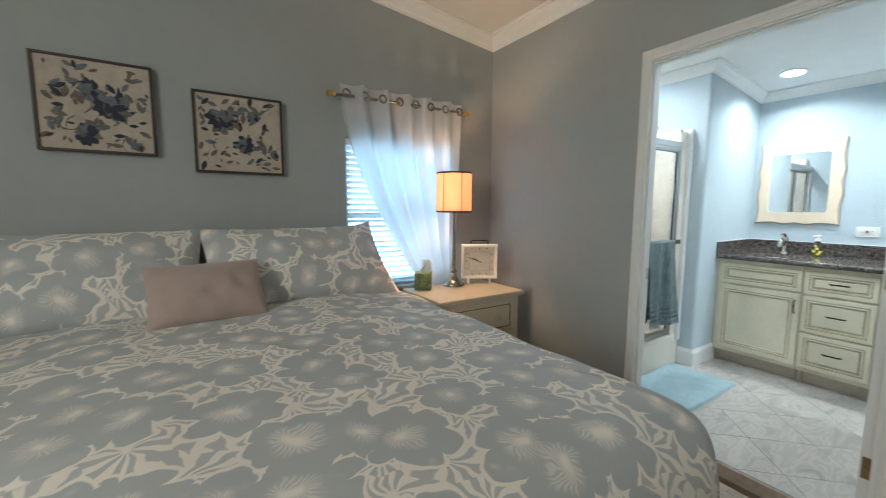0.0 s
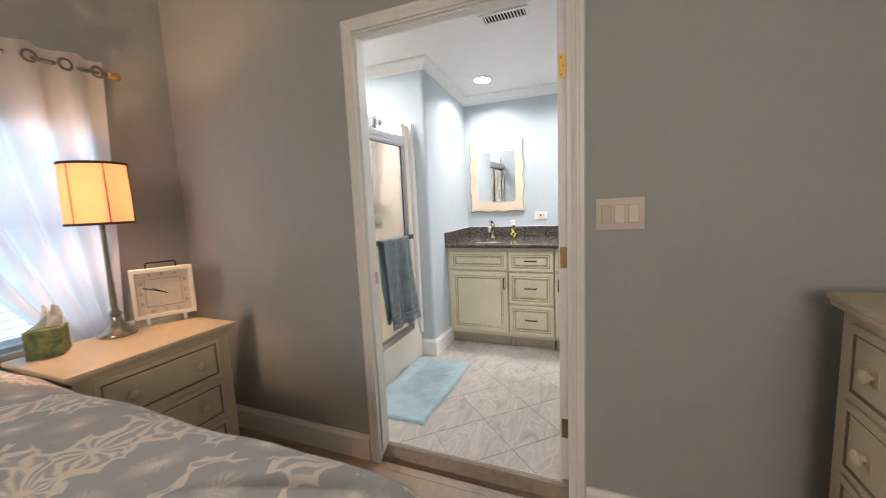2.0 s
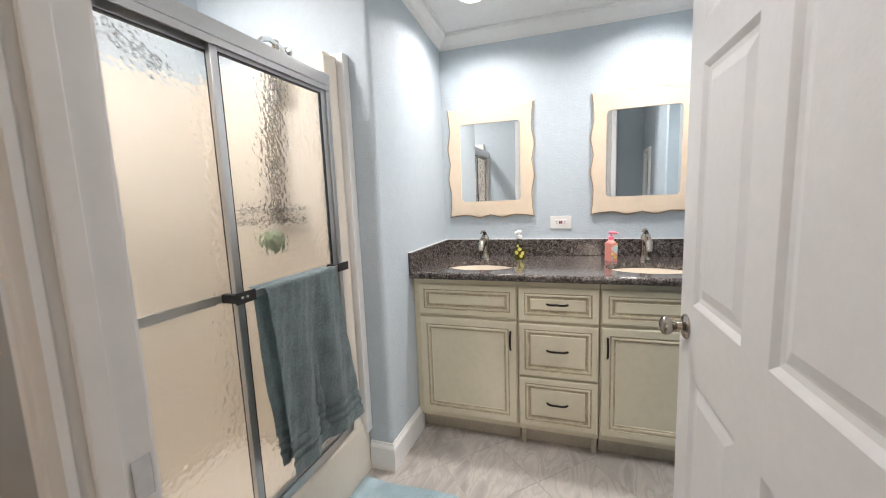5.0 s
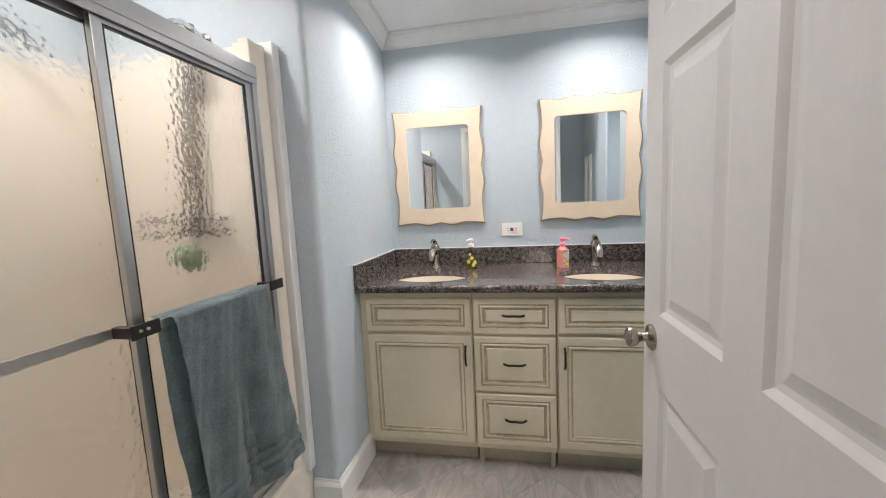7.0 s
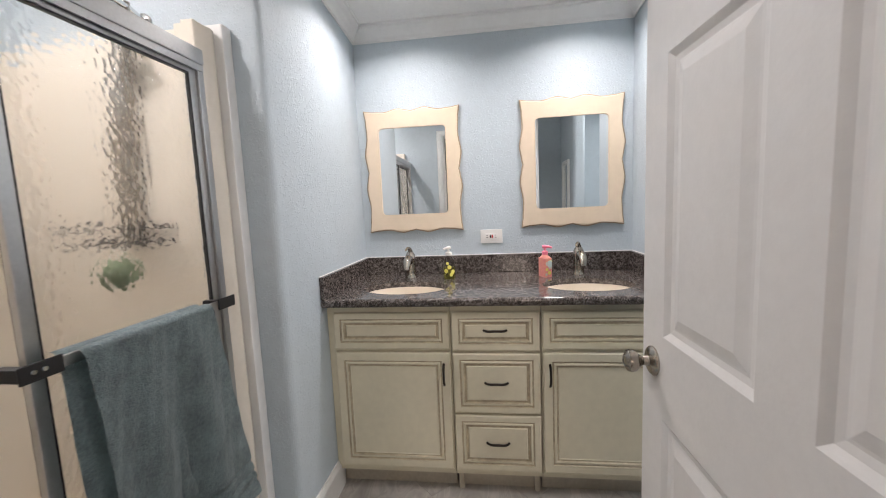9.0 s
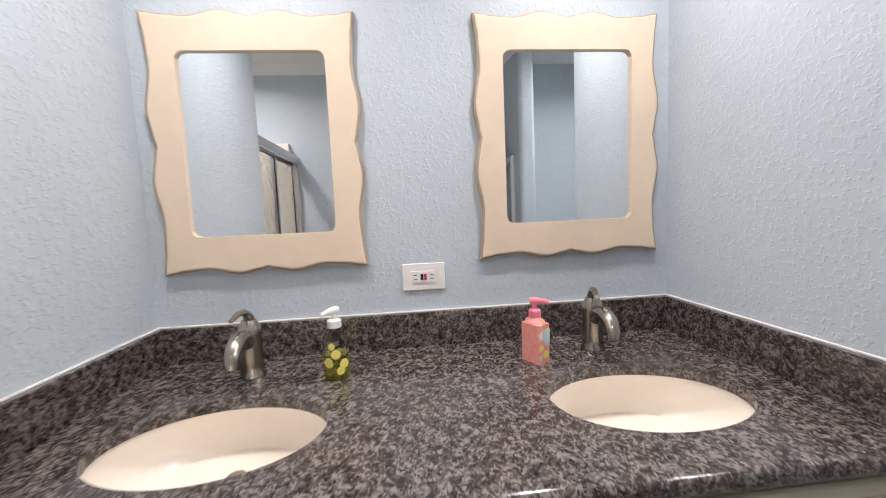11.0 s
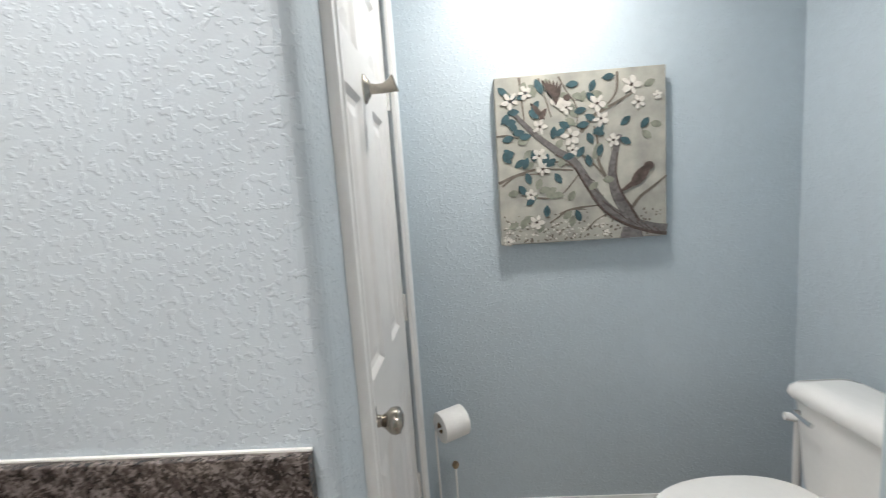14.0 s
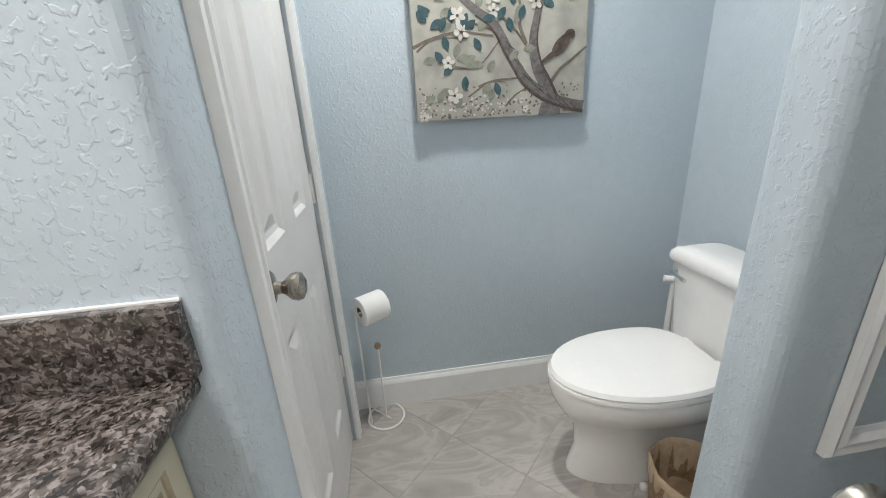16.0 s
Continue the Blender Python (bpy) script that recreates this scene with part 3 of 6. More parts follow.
crown("trim_crown_10", (3.71, -0.96), (3.71, 0.0), (-1, 0), bath_ceiling, CROWN, -1, 1)
crown("trim_crown_11", (3.71, 0.0), (4.40, 0.0), (0, 1), bath_ceiling, CROWN, 1, -1)
crown("trim_crown_12", (BX0, -0.94), (BX0, 2.575), (-1, 0), bed_ceiling, BIG_CROWN, -1, -1)
crown("trim_crown_13", (BX0, 2.575), (-2.23, 2.575), (0, -1), bed_ceiling, BIG_CROWN, -1, -1)

# baseboards
BASE = [(0, 0), (0.016, 0), (0.016, 0.112), (0.012, 0.122), (0.008, 0.128), (0.006, 0.138), (0, 0.138)]


def base(name, a, c, normal, ka=0.0, kc=0.0, z=0.0):
    structure(name, moulding((*a, z), (*c, z), (*normal, 0), BASE, ka, kc), TRIM, "white painted baseboard along the wall", "baseboard")


base("baseboard_1", (3.84, 1.505), (3.46, 1.505), (0, -1), 0, 1)
base("baseboard_2", (3.46, 1.505), (3.46, 1.618), (-1, 0), 1, 0)
base("baseboard_3", (2.28, -0.96), (3.71, -0.96), (0, 1), -1, 0)
base("baseboard_4", (2.28, 0.0), (2.88, 0.0), (0, 1), 0, 1)
base("baseboard_5", (2.88, 0.0), (2.88, -0.11), (1, 0), 1, 1)
base("baseboard_6", (2.28, -0.96), (2.28, -0.11), (1, 0), -1, 0)
base("baseboard_7", (BX0, -0.94), (BX0, 0.247), (-1, 0), 0, 0, -0.05)
base("baseboard_8", (BX0, 1.314), (BX0, 2.575), (-1, 0), 0, -1, -0.05)
base("baseboard_9", (BX0, 2.575), (-2.23, 2.575), (0, -1), -1, 0, -0.05)

# entry doorway: jamb lining, stop and casings
CASE = [(0, 0), (0.011, 0), (0.012, 0.005), (0.016, 0.009), (0.017, 0.018), (0.013, 0.022), (0.013, 0.030), (0.017, 0.034), (0.017, 0.047), (0.010, 0.054), (0, 0.055)]


def casing(name, x, side, y0, y1, z0, z1, label):
    """Two legs and a head round an opening in a wall that faces side along x; profile laid from the opening outwards."""
    bm = bmesh.new()
    k = len(CASE)

    def leg(y, sgn):
        lo = [bm.verts.new((x + side * o, y + sgn * u, z0)) for o, u in CASE]
        hi = [bm.verts.new((x + side * o, y + sgn * u, z1 + u)) for o, u in CASE]
        for i in range(k):
            bm.faces.new((lo[i], lo[(i + 1) % k], hi[(i + 1) % k], hi[i]))
        bm.faces.new(lo)
        return hi

    a, c = leg(y0, -1), leg(y1, 1)
    for i in range(k):
        bm.faces.new((a[i], a[(i + 1) % k], c[(i + 1) % k], c[i]))
    structure(name, bm, TRIM, label, "trim", True)


casing("trim_casing_bedroom", BX0, -1, OP0 + 0.003, OP1 - 0.020, -0.05, OPZ - 0.010, "white door casing on the bedroom side")
casing("trim_casing_bath", BX1, 1, OP0 + 0.003, OP1 - 0.003, 0.0, OPZ - 0.010, "white door casing on the bathroom side")
bm = bmesh.new()
box(bm, (BX0 + 0.001, OP0 + 0.001, -0.05), (BX1 - 0.001, OP0 + 0.018, OPZ - 0.001), 0.002)
box(bm, (BX0 + 0.001, OP1 - 0.018, -0.05), (BX1 - 0.001, OP1 - 0.001, OPZ - 0.001), 0.002)
box(bm, (BX0 + 0.001, OP0 + 0.018, OPZ - 0.018), (BX1 - 0.001, OP1 - 0.018, OPZ - 0.001), 0.002)
box(bm, (BX0 + 0.015, OP1 - 0.027, 0.0), (BX0 + 0.045, OP1 - 0.018, OPZ - 0.018), 0.002)
box(bm, (BX0 + 0.015, OP0 + 0.019, OPZ - 0.026), (BX0 + 0.045, OP1 - 0.026, OPZ - 0.018), 0.002)
structure("trim_jamb_entry", bm, TRIM, "white door jamb lining with a stop", "trim")
tagged(part("strike_plate", solid((2.246, OP1 - 0.0205, 0.888), (2.272, OP1 - 0.0175, 0.948), 0.001), CHROME), "small metal strike plate on the door jamb", "strike plate")
bm = bmesh.new()
prism(bm, [(-0.05, 2.200), (-0.028, 2.212), (0.004, 2.262), (0.006, 2.280), (-0.006, 2.2955), (-0.06, 2.2955)], OP0 + 0.018, OP1 - 0.018, Matrix(((0, 1, 0, 0), (0, 0, 1, 0), (1, 0, 0, 0), (0, 0, 0, 1))))
structure("threshold", bm, STRIP, "brown wooden threshold strip in the doorway", "threshold")


def knob_set(parent, m, material=NICKEL):
    """A round door knob with its rose, turned about the local z axis."""
    k = part("knob", lathe(bmesh.new(), [(0, 0), (0.035, 0), (0.0355, 0.004), (0.031, 0.009), (0.013, 0.014), (0.011, 0.026), (0.016, 0.034), (0.025, 0.044), (0.027, 0.054), (0.025, 0.062), (0.014, 0.068), (0.012, 0.066), (0, 0.066)], seg=28, m=m), material, parent, "brushed nickel round knob", True)
    return k


def panel_door(name, w, h, t, m, label, category, kind, columns=2):
    """A moulded six-panel door in the local xz plane, x from 0 to w, y from 0 to t."""
    root = thing(name, m, label, category, kind=kind)
    stile, mid = 0.107, 0.110
    pw = (w - 2 * stile - mid) / 2
    rows = [(0.235, 0.765), (0.962, 1.585), (1.690, h - 0.115)]
    bm = bmesh.new()
    for x0, x1 in ((0, stile), (stile + pw, stile + pw + mid), (w - stile, w)):
        box(bm, (x0, 0, 0), (x1, t, h), 0.0)
    zs = [0.0] + [z for r in rows for z in r] + [h]
    for z0, z1 in zip(zs[::2], zs[1::2]):
        for x0 in (stile, stile + pw + mid):
            box(bm, (x0, 0, z0), (x0 + pw, t, z1))
    bmesh.ops.transform(bm, matrix=m, verts=bm.verts)
    bmesh.ops.remove_doubles(bm, verts=bm.verts, dist=0.0002)
    part("leaf", bm, DOOR_WHITE, root)
    steps = [(0, 0), (0.005, -0.003), (0.014, -0.009), (0.026, -0.011), (0.032, -0.010), (0.056, -0.003)]
    for z0, z1 in rows:
        for x0 in (stile, stile + pw + mid):
            bm = bmesh.new()
            rings(bm, pw, z1 - z0, steps, m @ Matrix(((1, 0, 0, x0), (0, 0, -1, 0.0), (0, 1, 0, z0), (0, 0, 0, 1))), back=False)
            rings(bm, pw, z1 - z0, steps, m @ Matrix(((1, 0, 0, x0), (0, 0, 1, t), (0, 1, 0, z0), (0, 0, 0, 1))), back=False)
            part("panel", bm, DOOR_WHITE, root)
    return root


# entry door, open about a right angle into the bathroom
ENTRY = pose(2.297, 0.328, 0.012, 0, 0, 1.3)
door = panel_door("door_1", 0.915, 2.045, 0.035, ENTRY, "white six-panel door standing open into the bathroom", "door", "structure")
knob_set(door, ENTRY @ pose(0.855, 0.035, 0.888, -90))
knob_set(door, ENTRY @ pose(0.855, 0.0, 0.888, 90))
part("latch", solid((0.9145, 0.006, 0.86), (0.9165, 0.029, 0.915), 0.0, ENTRY), CHROME, door)


def hinge(name, z, material, label):
    """A butt hinge: one leaf on the door's edge, with its barrel in the gap beside the jamb."""
    x, y = 2.2965, 0.344
    root = thing(name, (x, y, z), label, "hinge", "door hinges")
    part("leaf", solid((x - 0.0022, y - 0.0145, z - 0.045), (x + 0.0004, y + 0.0125, z + 0.045), 0.0008), material, root)
    part("barrel", tube(bmesh.new(), [(x + 0.001, 0.3225, z - 0.047), (x + 0.001, 0.3225, z + 0.047)], 0.0035), material, root, smooth=True)
    for dy, dz in ((0.003, -0.032), (-0.004, 0.0), (0.003, 0.032)):
        part("screw", lathe(bmesh.new(), [(0.004, 0), (0.003, 0.0012), (0, 0.0012)], seg=10, m=pose(x - 0.0022, y + dy, z + dz, 0, -90)), AGED_BRASS, root)


for z, mt, lb in ((1.802, BRASS, "bright brass door hinge on the white door edge"), (1.031, AGED_BRASS, "aged brass door hinge on the white door edge"), (0.260, AGED_BRASS, "aged brass door hinge on the white door edge")):
    hinge("hinge", z, mt, lb)

# closet door, closed, with its casing
casing("trim_casing_closet", 3.71, -1, CD0 + 0.012, CD1 - 0.012, 0.0, CDZ - 0.012, "white casing round the closet door")
CLOSET = pose(3.725, CD1 - 0.005, 0.012, 0, 0, -90)
door2 = panel_door("door_2", 0.61, 2.015, 0.035, CLOSET, "closed white six-panel closet door with a robe hook", "door", "structure")
knob_set(door2, CLOSET @ pose(0.062, 0.0, 0.905, 90))
part("latch_plate", solid((0.0, -0.002, 0.86), (0.006, 0.002, 0.95), 0, CLOSET), CHROME, door2)
for z in (1.70, 1.005, 0.35):
    part("hinge", tube(bmesh.new(), [(3.722, CD0 + 0.004, z - 0.045), (3.722, CD0 + 0.004, z + 0.045)], 0.007), TRIM, door2, "white painted hinge", True)
HOOKY, HOOKZ = -0.455, 1.628
hook = thing("robe_hook", (3.725, HOOKY, HOOKZ), "brushed nickel robe hook screwed to the closet door", "hook")
part("rose", lathe(bmesh.new(), [(0, 0), (0.020, 0), (0.020, 0.004), (0.014, 0.011), (0.010, 0.016), (0, 0.017)], seg=24, m=pose(3.7255, HOOKY, HOOKZ, 0, -90), sx=1.75), NICKEL, hook, smooth=True)
horn = bmesh.new()
tube(horn, [(3.712, HOOKY, HOOKZ), (3.695, HOOKY, HOOKZ - 0.002), (3.676, HOOKY, HOOKZ - 0.001), (3.660, HOOKY, HOOKZ + 0.004), (3.651, HOOKY, HOOKZ + 0.008), (3.648, HOOKY, HOOKZ + 0.009)], [0.010, 0.0085, 0.009, 0.012, 0.016, 0.0145], 16, 1.35)
part("horn", horn, NICKEL, hook, "flared nickel horn", True)

# ---- vanity ----
FX = 3.805


def pull(parent, y, z, upright=False):
    """A dark arched bar pull standing 25 mm off a front at x = FX - 0.019."""
    x, half = FX - 0.021, 0.048
    pts = []
    for k in range(13):
        a = -1 + k / 6
        out = 0.021 * (1 - abs(a) ** 4)
        pts.append((x - out, y, z + a * half) if upright else (x - out, y + a * half, z + 0.003 * (1 - abs(a))))
    part("handle", tube(bmesh.new(), pts, 0.0052, 10), BRONZE, parent, "dark bronze bar pull", True)


DOOR_STEPS = [(0, 0), (0, 0.015), (0.004, 0.019), (0.036, 0.019), (0.039, 0.015), (0.043, 0.015), (0.047, 0.018), (0.053, 0.018), (0.057, 0.013), (0.062, 0.013), (0.066, 0.011)]
DRAWER_STEPS = [(0, 0), (0, 0.015), (0.004, 0.019), (0.027, 0.019), (0.030, 0.015), (0.034, 0.015), (0.038, 0.018), (0.043, 0.018), (0.047, 0.012), (0.056, 0.012), (0.060, 0.016)]


def front(name, y0, y1, z0, z1, steps, parent):
    m = Matrix.Translation((FX, y1, z0)) @ FACE_X
    return part(name, rings(bmesh.new(), y1 - y0, z1 - z0, steps, m, dark=(3, 4, 7, 8)), [CREAM, GLAZE], parent)


def cabinet(y0, y1, label):
    root = thing("vanity_cabinet", (4.1, (y0 + y1) / 2, 0.0), label, "cabinet", "vanity cabinets under the counter")
    bm = bmesh.new()
    box(bm, (FX, y0, 0.10), (FX + 0.018, y1, 0.878))
    box(bm, (FX + 0.018, y0, 0.10), (4.39, y0 + 0.016, 0.878))
    box(bm, (FX + 0.018, y1 - 0.016, 0.10), (4.39, y1, 0.878))
    box(bm, (4.378, y0 + 0.016, 0.10), (4.39, y1 - 0.016, 0.878))
    box(bm, (FX + 0.018, y0 + 0.016, 0.10), (4.378, y1 - 0.016, 0.118))
    part("body", bm, CREAM, root)
    part("toe_kick", solid((3.87, y0 + 0.003, 0.0), (3.885, y1 - 0.003, 0.099)), TOEKICK, root)
    return root


unit = cabinet(0.952, 1.503, "cream glazed sink cabinet with one door and a false drawer front")
f = front("door", 0.957, 1.470, 0.131, 0.668, DOOR_STEPS, unit)
pull(f, 0.984, 0.572, True)
front("drawer_front", 0.957, 1.470, 0.685, 0.847, DRAWER_STEPS, unit)
unit = cabinet(0.571, 0.949, "cream glazed cabinet with three drawers and dark pulls")
for z0, z1 in ((0.131, 0.386), (0.398, 0.665), (0.679, 0.847)):
    f = front("drawer", 0.576, 0.944, z0, z1, DRAWER_STEPS, unit)
    pull(f, 0.760, (z0 + z1) / 2 + 0.005)
for y in (0.59, 0.93):
    part("foot", solid((3.84, y - 0.012, 0.0), (3.868, y + 0.012, 0.099), 0.003), TOEKICK, unit)
unit = cabinet(0.002, 0.568, "cream glazed sink cabinet with one door and a false drawer front")
f = front("door", 0.030, 0.563, 0.131, 0.668, DOOR_STEPS, unit)
pull(f, 0.536, 0.572, True)
front("drawer_front", 0.030, 0.563, 0.685, 0.847, DRAWER_STEPS, unit)

SINKS = [(3.990, 1.176), (3.996, 0.332)]
SA, SB = 0.144, 0.203
CZ = 0.915
counter = thing("countertop", (4.08, 0.745, 0.88), "polished dark grey granite vanity countertop with backsplash", "countertop")
bm = bmesh.new()
for (cx, cy), (y0, y1) in zip(SINKS, ((0.752, 1.503), (0.002, 0.752))):
    x0, x1 = 3.765, 4.398
    angles = sorted([2 * math.pi * k / 48 for k in range(48)] + [math.atan2(y - cy, x - cx) % (2 * math.pi) for x in (x0, x1) for y in (y0, y1)])
    layers = []
    for z in (CZ, CZ - 0.026):
        inner, outer = [], []
        for a in angles:
            c, s = math.cos(a), math.sin(a)
            reach = 1 / math.hypot(c / SA, s / SB)
            far = min((x1 - cx) / c if c > 1e-6 else (x0 - cx) / c if c < -1e-6 else 9, (y1 - cy) / s if s > 1e-6 else (y0 - cy) / s if s < -1e-6 else 9)
            inner.append(bm.verts.new((cx + c * reach, cy + s * reach, z)))
            outer.append(bm.verts.new((cx + c * far, cy + s * far, z)))
        layers.append((inner, outer))
        for k in range(len(angles)):
            j = (k + 1) % len(angles)
            bm.faces.new((inner[k], inner[j], outer[j], outer[k]))
    n = len(angles)
    for k in range(n):
        bm.faces.new((layers[0][0][k], layers[0][0][(k + 1) % n], layers[1][0][(k + 1) % n], layers[1][0][k]))
part("slab", bm, GRANITE, counter)
part("nosing", moulding((3.765, 1.503, CZ), (3.765, 0.002, CZ), (-1, 0, 0), [(0, 0), (0.006, -0.001), (0.012, -0.005), (0.015, -0.012), (0.015, -0.024), (0.011, -0.032), (0.004, -0.036), (0, -0.036)]), GRANITE, counter, smooth=True)
part("backsplash", solid((4.378, 0.021, CZ), (4.399, 1.484, CZ + 0.10), 0.0025), GRANITE, counter)
part("backsplash", solid((3.752, 1.485, CZ), (4.399, 1.5045, CZ + 0.10), 0.0025), GRANITE, counter)
part("backsplash", solid((3.742, 0.0005, CZ), (4.399, 0.020, CZ + 0.10), 0.0025), GRANITE, counter)
bm = bmesh.new()
box(bm, (4.393, 0.0, CZ + 0.0995), (4.3995, 1.505, CZ + 0.1035), 0.001)
box(bm, (3.75, 1.499, CZ + 0.0995), (4.393, 1.5045, CZ + 0.1035), 0.001)
box(bm, (3.742, 0.0005, CZ + 0.0995), (4.393, 0.006, CZ + 0.1035), 0.001)
part("caulk", bm, TRIM, counter, "white bead of caulk")

for cx, cy in SINKS:
    sink = thing("sink", (cx, cy, CZ - 0.17), "oval bisque undermount sink basin under the granite", "sink", "vanity sinks")
    prof = [(1.06, CZ - 0.0262), (1.01, CZ - 0.0264), (0.995, CZ - 0.034), (0.97, CZ - 0.070), (0.90, CZ - 0.104), (0.74, CZ - 0.132), (0.45, CZ - 0.146), (0.15, CZ - 0.150)]
    bm = lathe(bmesh.new(), prof, (cx, cy, 0), 48, None, SA * 1.03, SB * 1.03)
    for v in bm.verts:
        # the bowl is deepest behind its middle, where the drain sits
        v.co.x += 0.066 * max(0.0, min(1.0, (CZ - 0.03 - v.co.z) / 0.120))
    part("basin", bm, BISQUE, sink, smooth=True)
    part("drain", lathe(bmesh.new(), [(0.031, -0.154), (0.031, -0.143), (0.026, -0.141), (0.0215, -0.145), (0.0215, -0.138), (0.0225, -0.133), (0.019, -0.129), (0.008, -0.1275), (0, -0.1275)], (cx + 0.066, cy, CZ), 24), NICKEL, sink, "brushed nickel pop-up drain", True)

for y, swing in ((1.208, -4), (0.314, -20)):
    fx = 4.262
    tap = thing("faucet", (fx, y, CZ), "brushed nickel single-handle faucet standing on the granite", "faucet", "vanity faucets")
    part("body", lathe(bmesh.new(), [(0, 0), (0.032, 0), (0.032, 0.004), (0.028, 0.009), (0.0275, 0.03), (0.0265, 0.075), (0.027, 0.105), (0.0255, 0.125), (0.017, 0.142), (0, 0.146)], (fx, y, CZ), 28), NICKEL, tap, smooth=True)
    part("spout", tube(bmesh.new(), [(fx - 0.005, y, CZ + 0.075), (fx - 0.035, y, CZ + 0.108), (fx - 0.065, y, CZ + 0.112), (fx - 0.092, y, CZ + 0.098), (fx - 0.108, y, CZ + 0.074), (fx - 0.112, y, CZ + 0.058)], [0.016, 0.019, 0.020, 0.019, 0.018, 0.017], 16), NICKEL, tap, smooth=True)
    part("handle", tube(bmesh.new(), [(fx + 0.004, y, CZ + 0.128), (fx + 0.002, y, CZ + 0.150), (fx - 0.020, y, CZ + 0.166), (fx - 0.050, y, CZ + 0.168), (fx - 0.082, y, CZ + 0.160)], [0.016, 0.013, 0.010, 0.008, 0.006], 14, 0.75), NICKEL, tap, smooth=True).data.transform(Matrix.Translation((fx, y, 0)) @ pose(0, 0, 0, 0, 0, swing) @ Matrix.Translation((-fx, -y, 0)))


def scallop(s):
    """How far the outline stands off its straight edge; s runs from 0 at the middle to 1 at a corner."""
    knots = [(0, 0.001), (0.05, 0.006), (0.28, 0.017), (0.62, 0.001), (0.85, 0.005), (1.0, 0.013)]
    for (a, fa), (c, fc) in zip(knots, knots[1:]):
        if s <= c:
            w = (s - a) / (c - a)
            w = w * w * (3 - 2 * w)
            return fa + (fc - fa) * w
    return knots[-1][1]


def vanity_mirror(yc, zc, label):
    root = thing("vanity_mirror", (4.40, yc, zc - 0.345), label, "mirror", "pair of mirrors over the vanity")
    w, h, iw, ih, r = 0.2605, 0.333, 0.191, 0.2435, 0.022
    loops = {k: [] for k in ("back", "edge", "lip", "front", "inner", "sink")}
    per = 32
    for sidei in range(4):
        for k in range(per):
            a = -1 + 2 * k / per
            d = scallop(abs(a))
            e = d - 0.006
            if sidei == 0:
                q, p, i = (a * w, -h - d), (a * (w - 0.006), -h - e), (a * iw, -ih)
            elif sidei == 1:
                q, p, i = (w + d, a * h), (w + e, a * (h - 0.006)), (iw, a * ih)
            elif sidei == 2:
                q, p, i = (-a * w, h + d), (-a * (w - 0.006), h + e), (-a * iw, ih)
            else:
                q, p, i = (-w - d, -a * h), (-w - e, -a * (h - 0.006)), (-iw, -a * ih)
            # pull the flared corners outwards on both axes
            g = max(0.0, (abs(a) - 0.72) / 0.28) ** 2 * 0.012
            q = (q[0] + (math.copysign(g, q[0]) if sidei in (0, 2) else 0), q[1] + (math.copysign(g, q[1]) if sidei in (1, 3) else 0))
            p = (p[0] + (math.copysign(g, p[0]) if sidei in (0, 2) else 0), p[1] + (math.copysign(g, p[1]) if sidei in (1, 3) else 0))
            # rounded inner corners
            ix, iz = i
            dx, dz = max(0, abs(ix) - (iw - r)), max(0, abs(iz) - (ih - r))
            if dx and dz:
                L = math.hypot(dx, dz)
                ix, iz = math.copysign(iw - r + dx / L * r, ix), math.copysign(ih - r + dz / L * r, iz)
            for key, x, (u, v) in (("back", 4.3985, q), ("edge", 4.384, q), ("lip", 4.380, p), ("front", 4.378, (p[0] * 0.985, p[1] * 0.988)), ("inner", 4.378, (ix, iz)), ("sink", 4.390, (ix, iz))):
                loops[key].append((x, yc - u, zc + v))
    bm = bmesh.new()
    net = [[bm.verts.new(p) for p in loops[k]] for k in ("back", "edge", "lip", "front", "inner", "sink")]
    n = len(net[0])
    for row, (a, c) in enumerate(zip(net, net[1:])):
        for k in range(n):
            fc = bm.faces.new((a[k], a[(k + 1) % n], c[(k + 1) % n], c[k]))
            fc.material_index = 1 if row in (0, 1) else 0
    bmesh.ops.remove_doubles(bm, verts=bm.verts, dist=1e-5)
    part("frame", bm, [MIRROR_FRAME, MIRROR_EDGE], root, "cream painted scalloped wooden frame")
    part("glass", solid((4.388, yc - iw - 0.004, zc - ih - 0.004), (4.392, yc + iw + 0.004, zc + ih + 0.004)), SILVER, root, "silvered mirror glass")


vanity_mirror(1.191, 1.506, "mirror in a cream scalloped frame on the blue wall")
vanity_mirror(0.3205, 1.506, "mirror in a cream scalloped frame near the corner")

outlet = thing("outlet", (4.40, 0.762, 1.118), "white double power outlet with red and black buttons", "outlet")
part("cover_plate", solid((4.394, 0.700, 1.079), (4.3995, 0.824, 1.157), 0.002), PLASTIC, outlet)
part("socket_block", solid((4.391, 0.728, 1.101), (4.3945, 0.796, 1.135), 0.001), PLASTIC, outlet)
for y, mt in ((0.757, RED), (0.767, HOLE)):
    part("button", solid((4.389, y - 0.004, 1.109), (4.3915, y + 0.004, 1.127), 0.0005), mt, outlet)
for y in (0.738, 0.786):
    for dz in (-0.006, 0.006):
        part("slot", solid((4.3905, y - 0.005, 1.118 + dz - 0.001), (4.3915, y + 0.005, 1.118 + dz + 0.001)), HOLE, outlet)


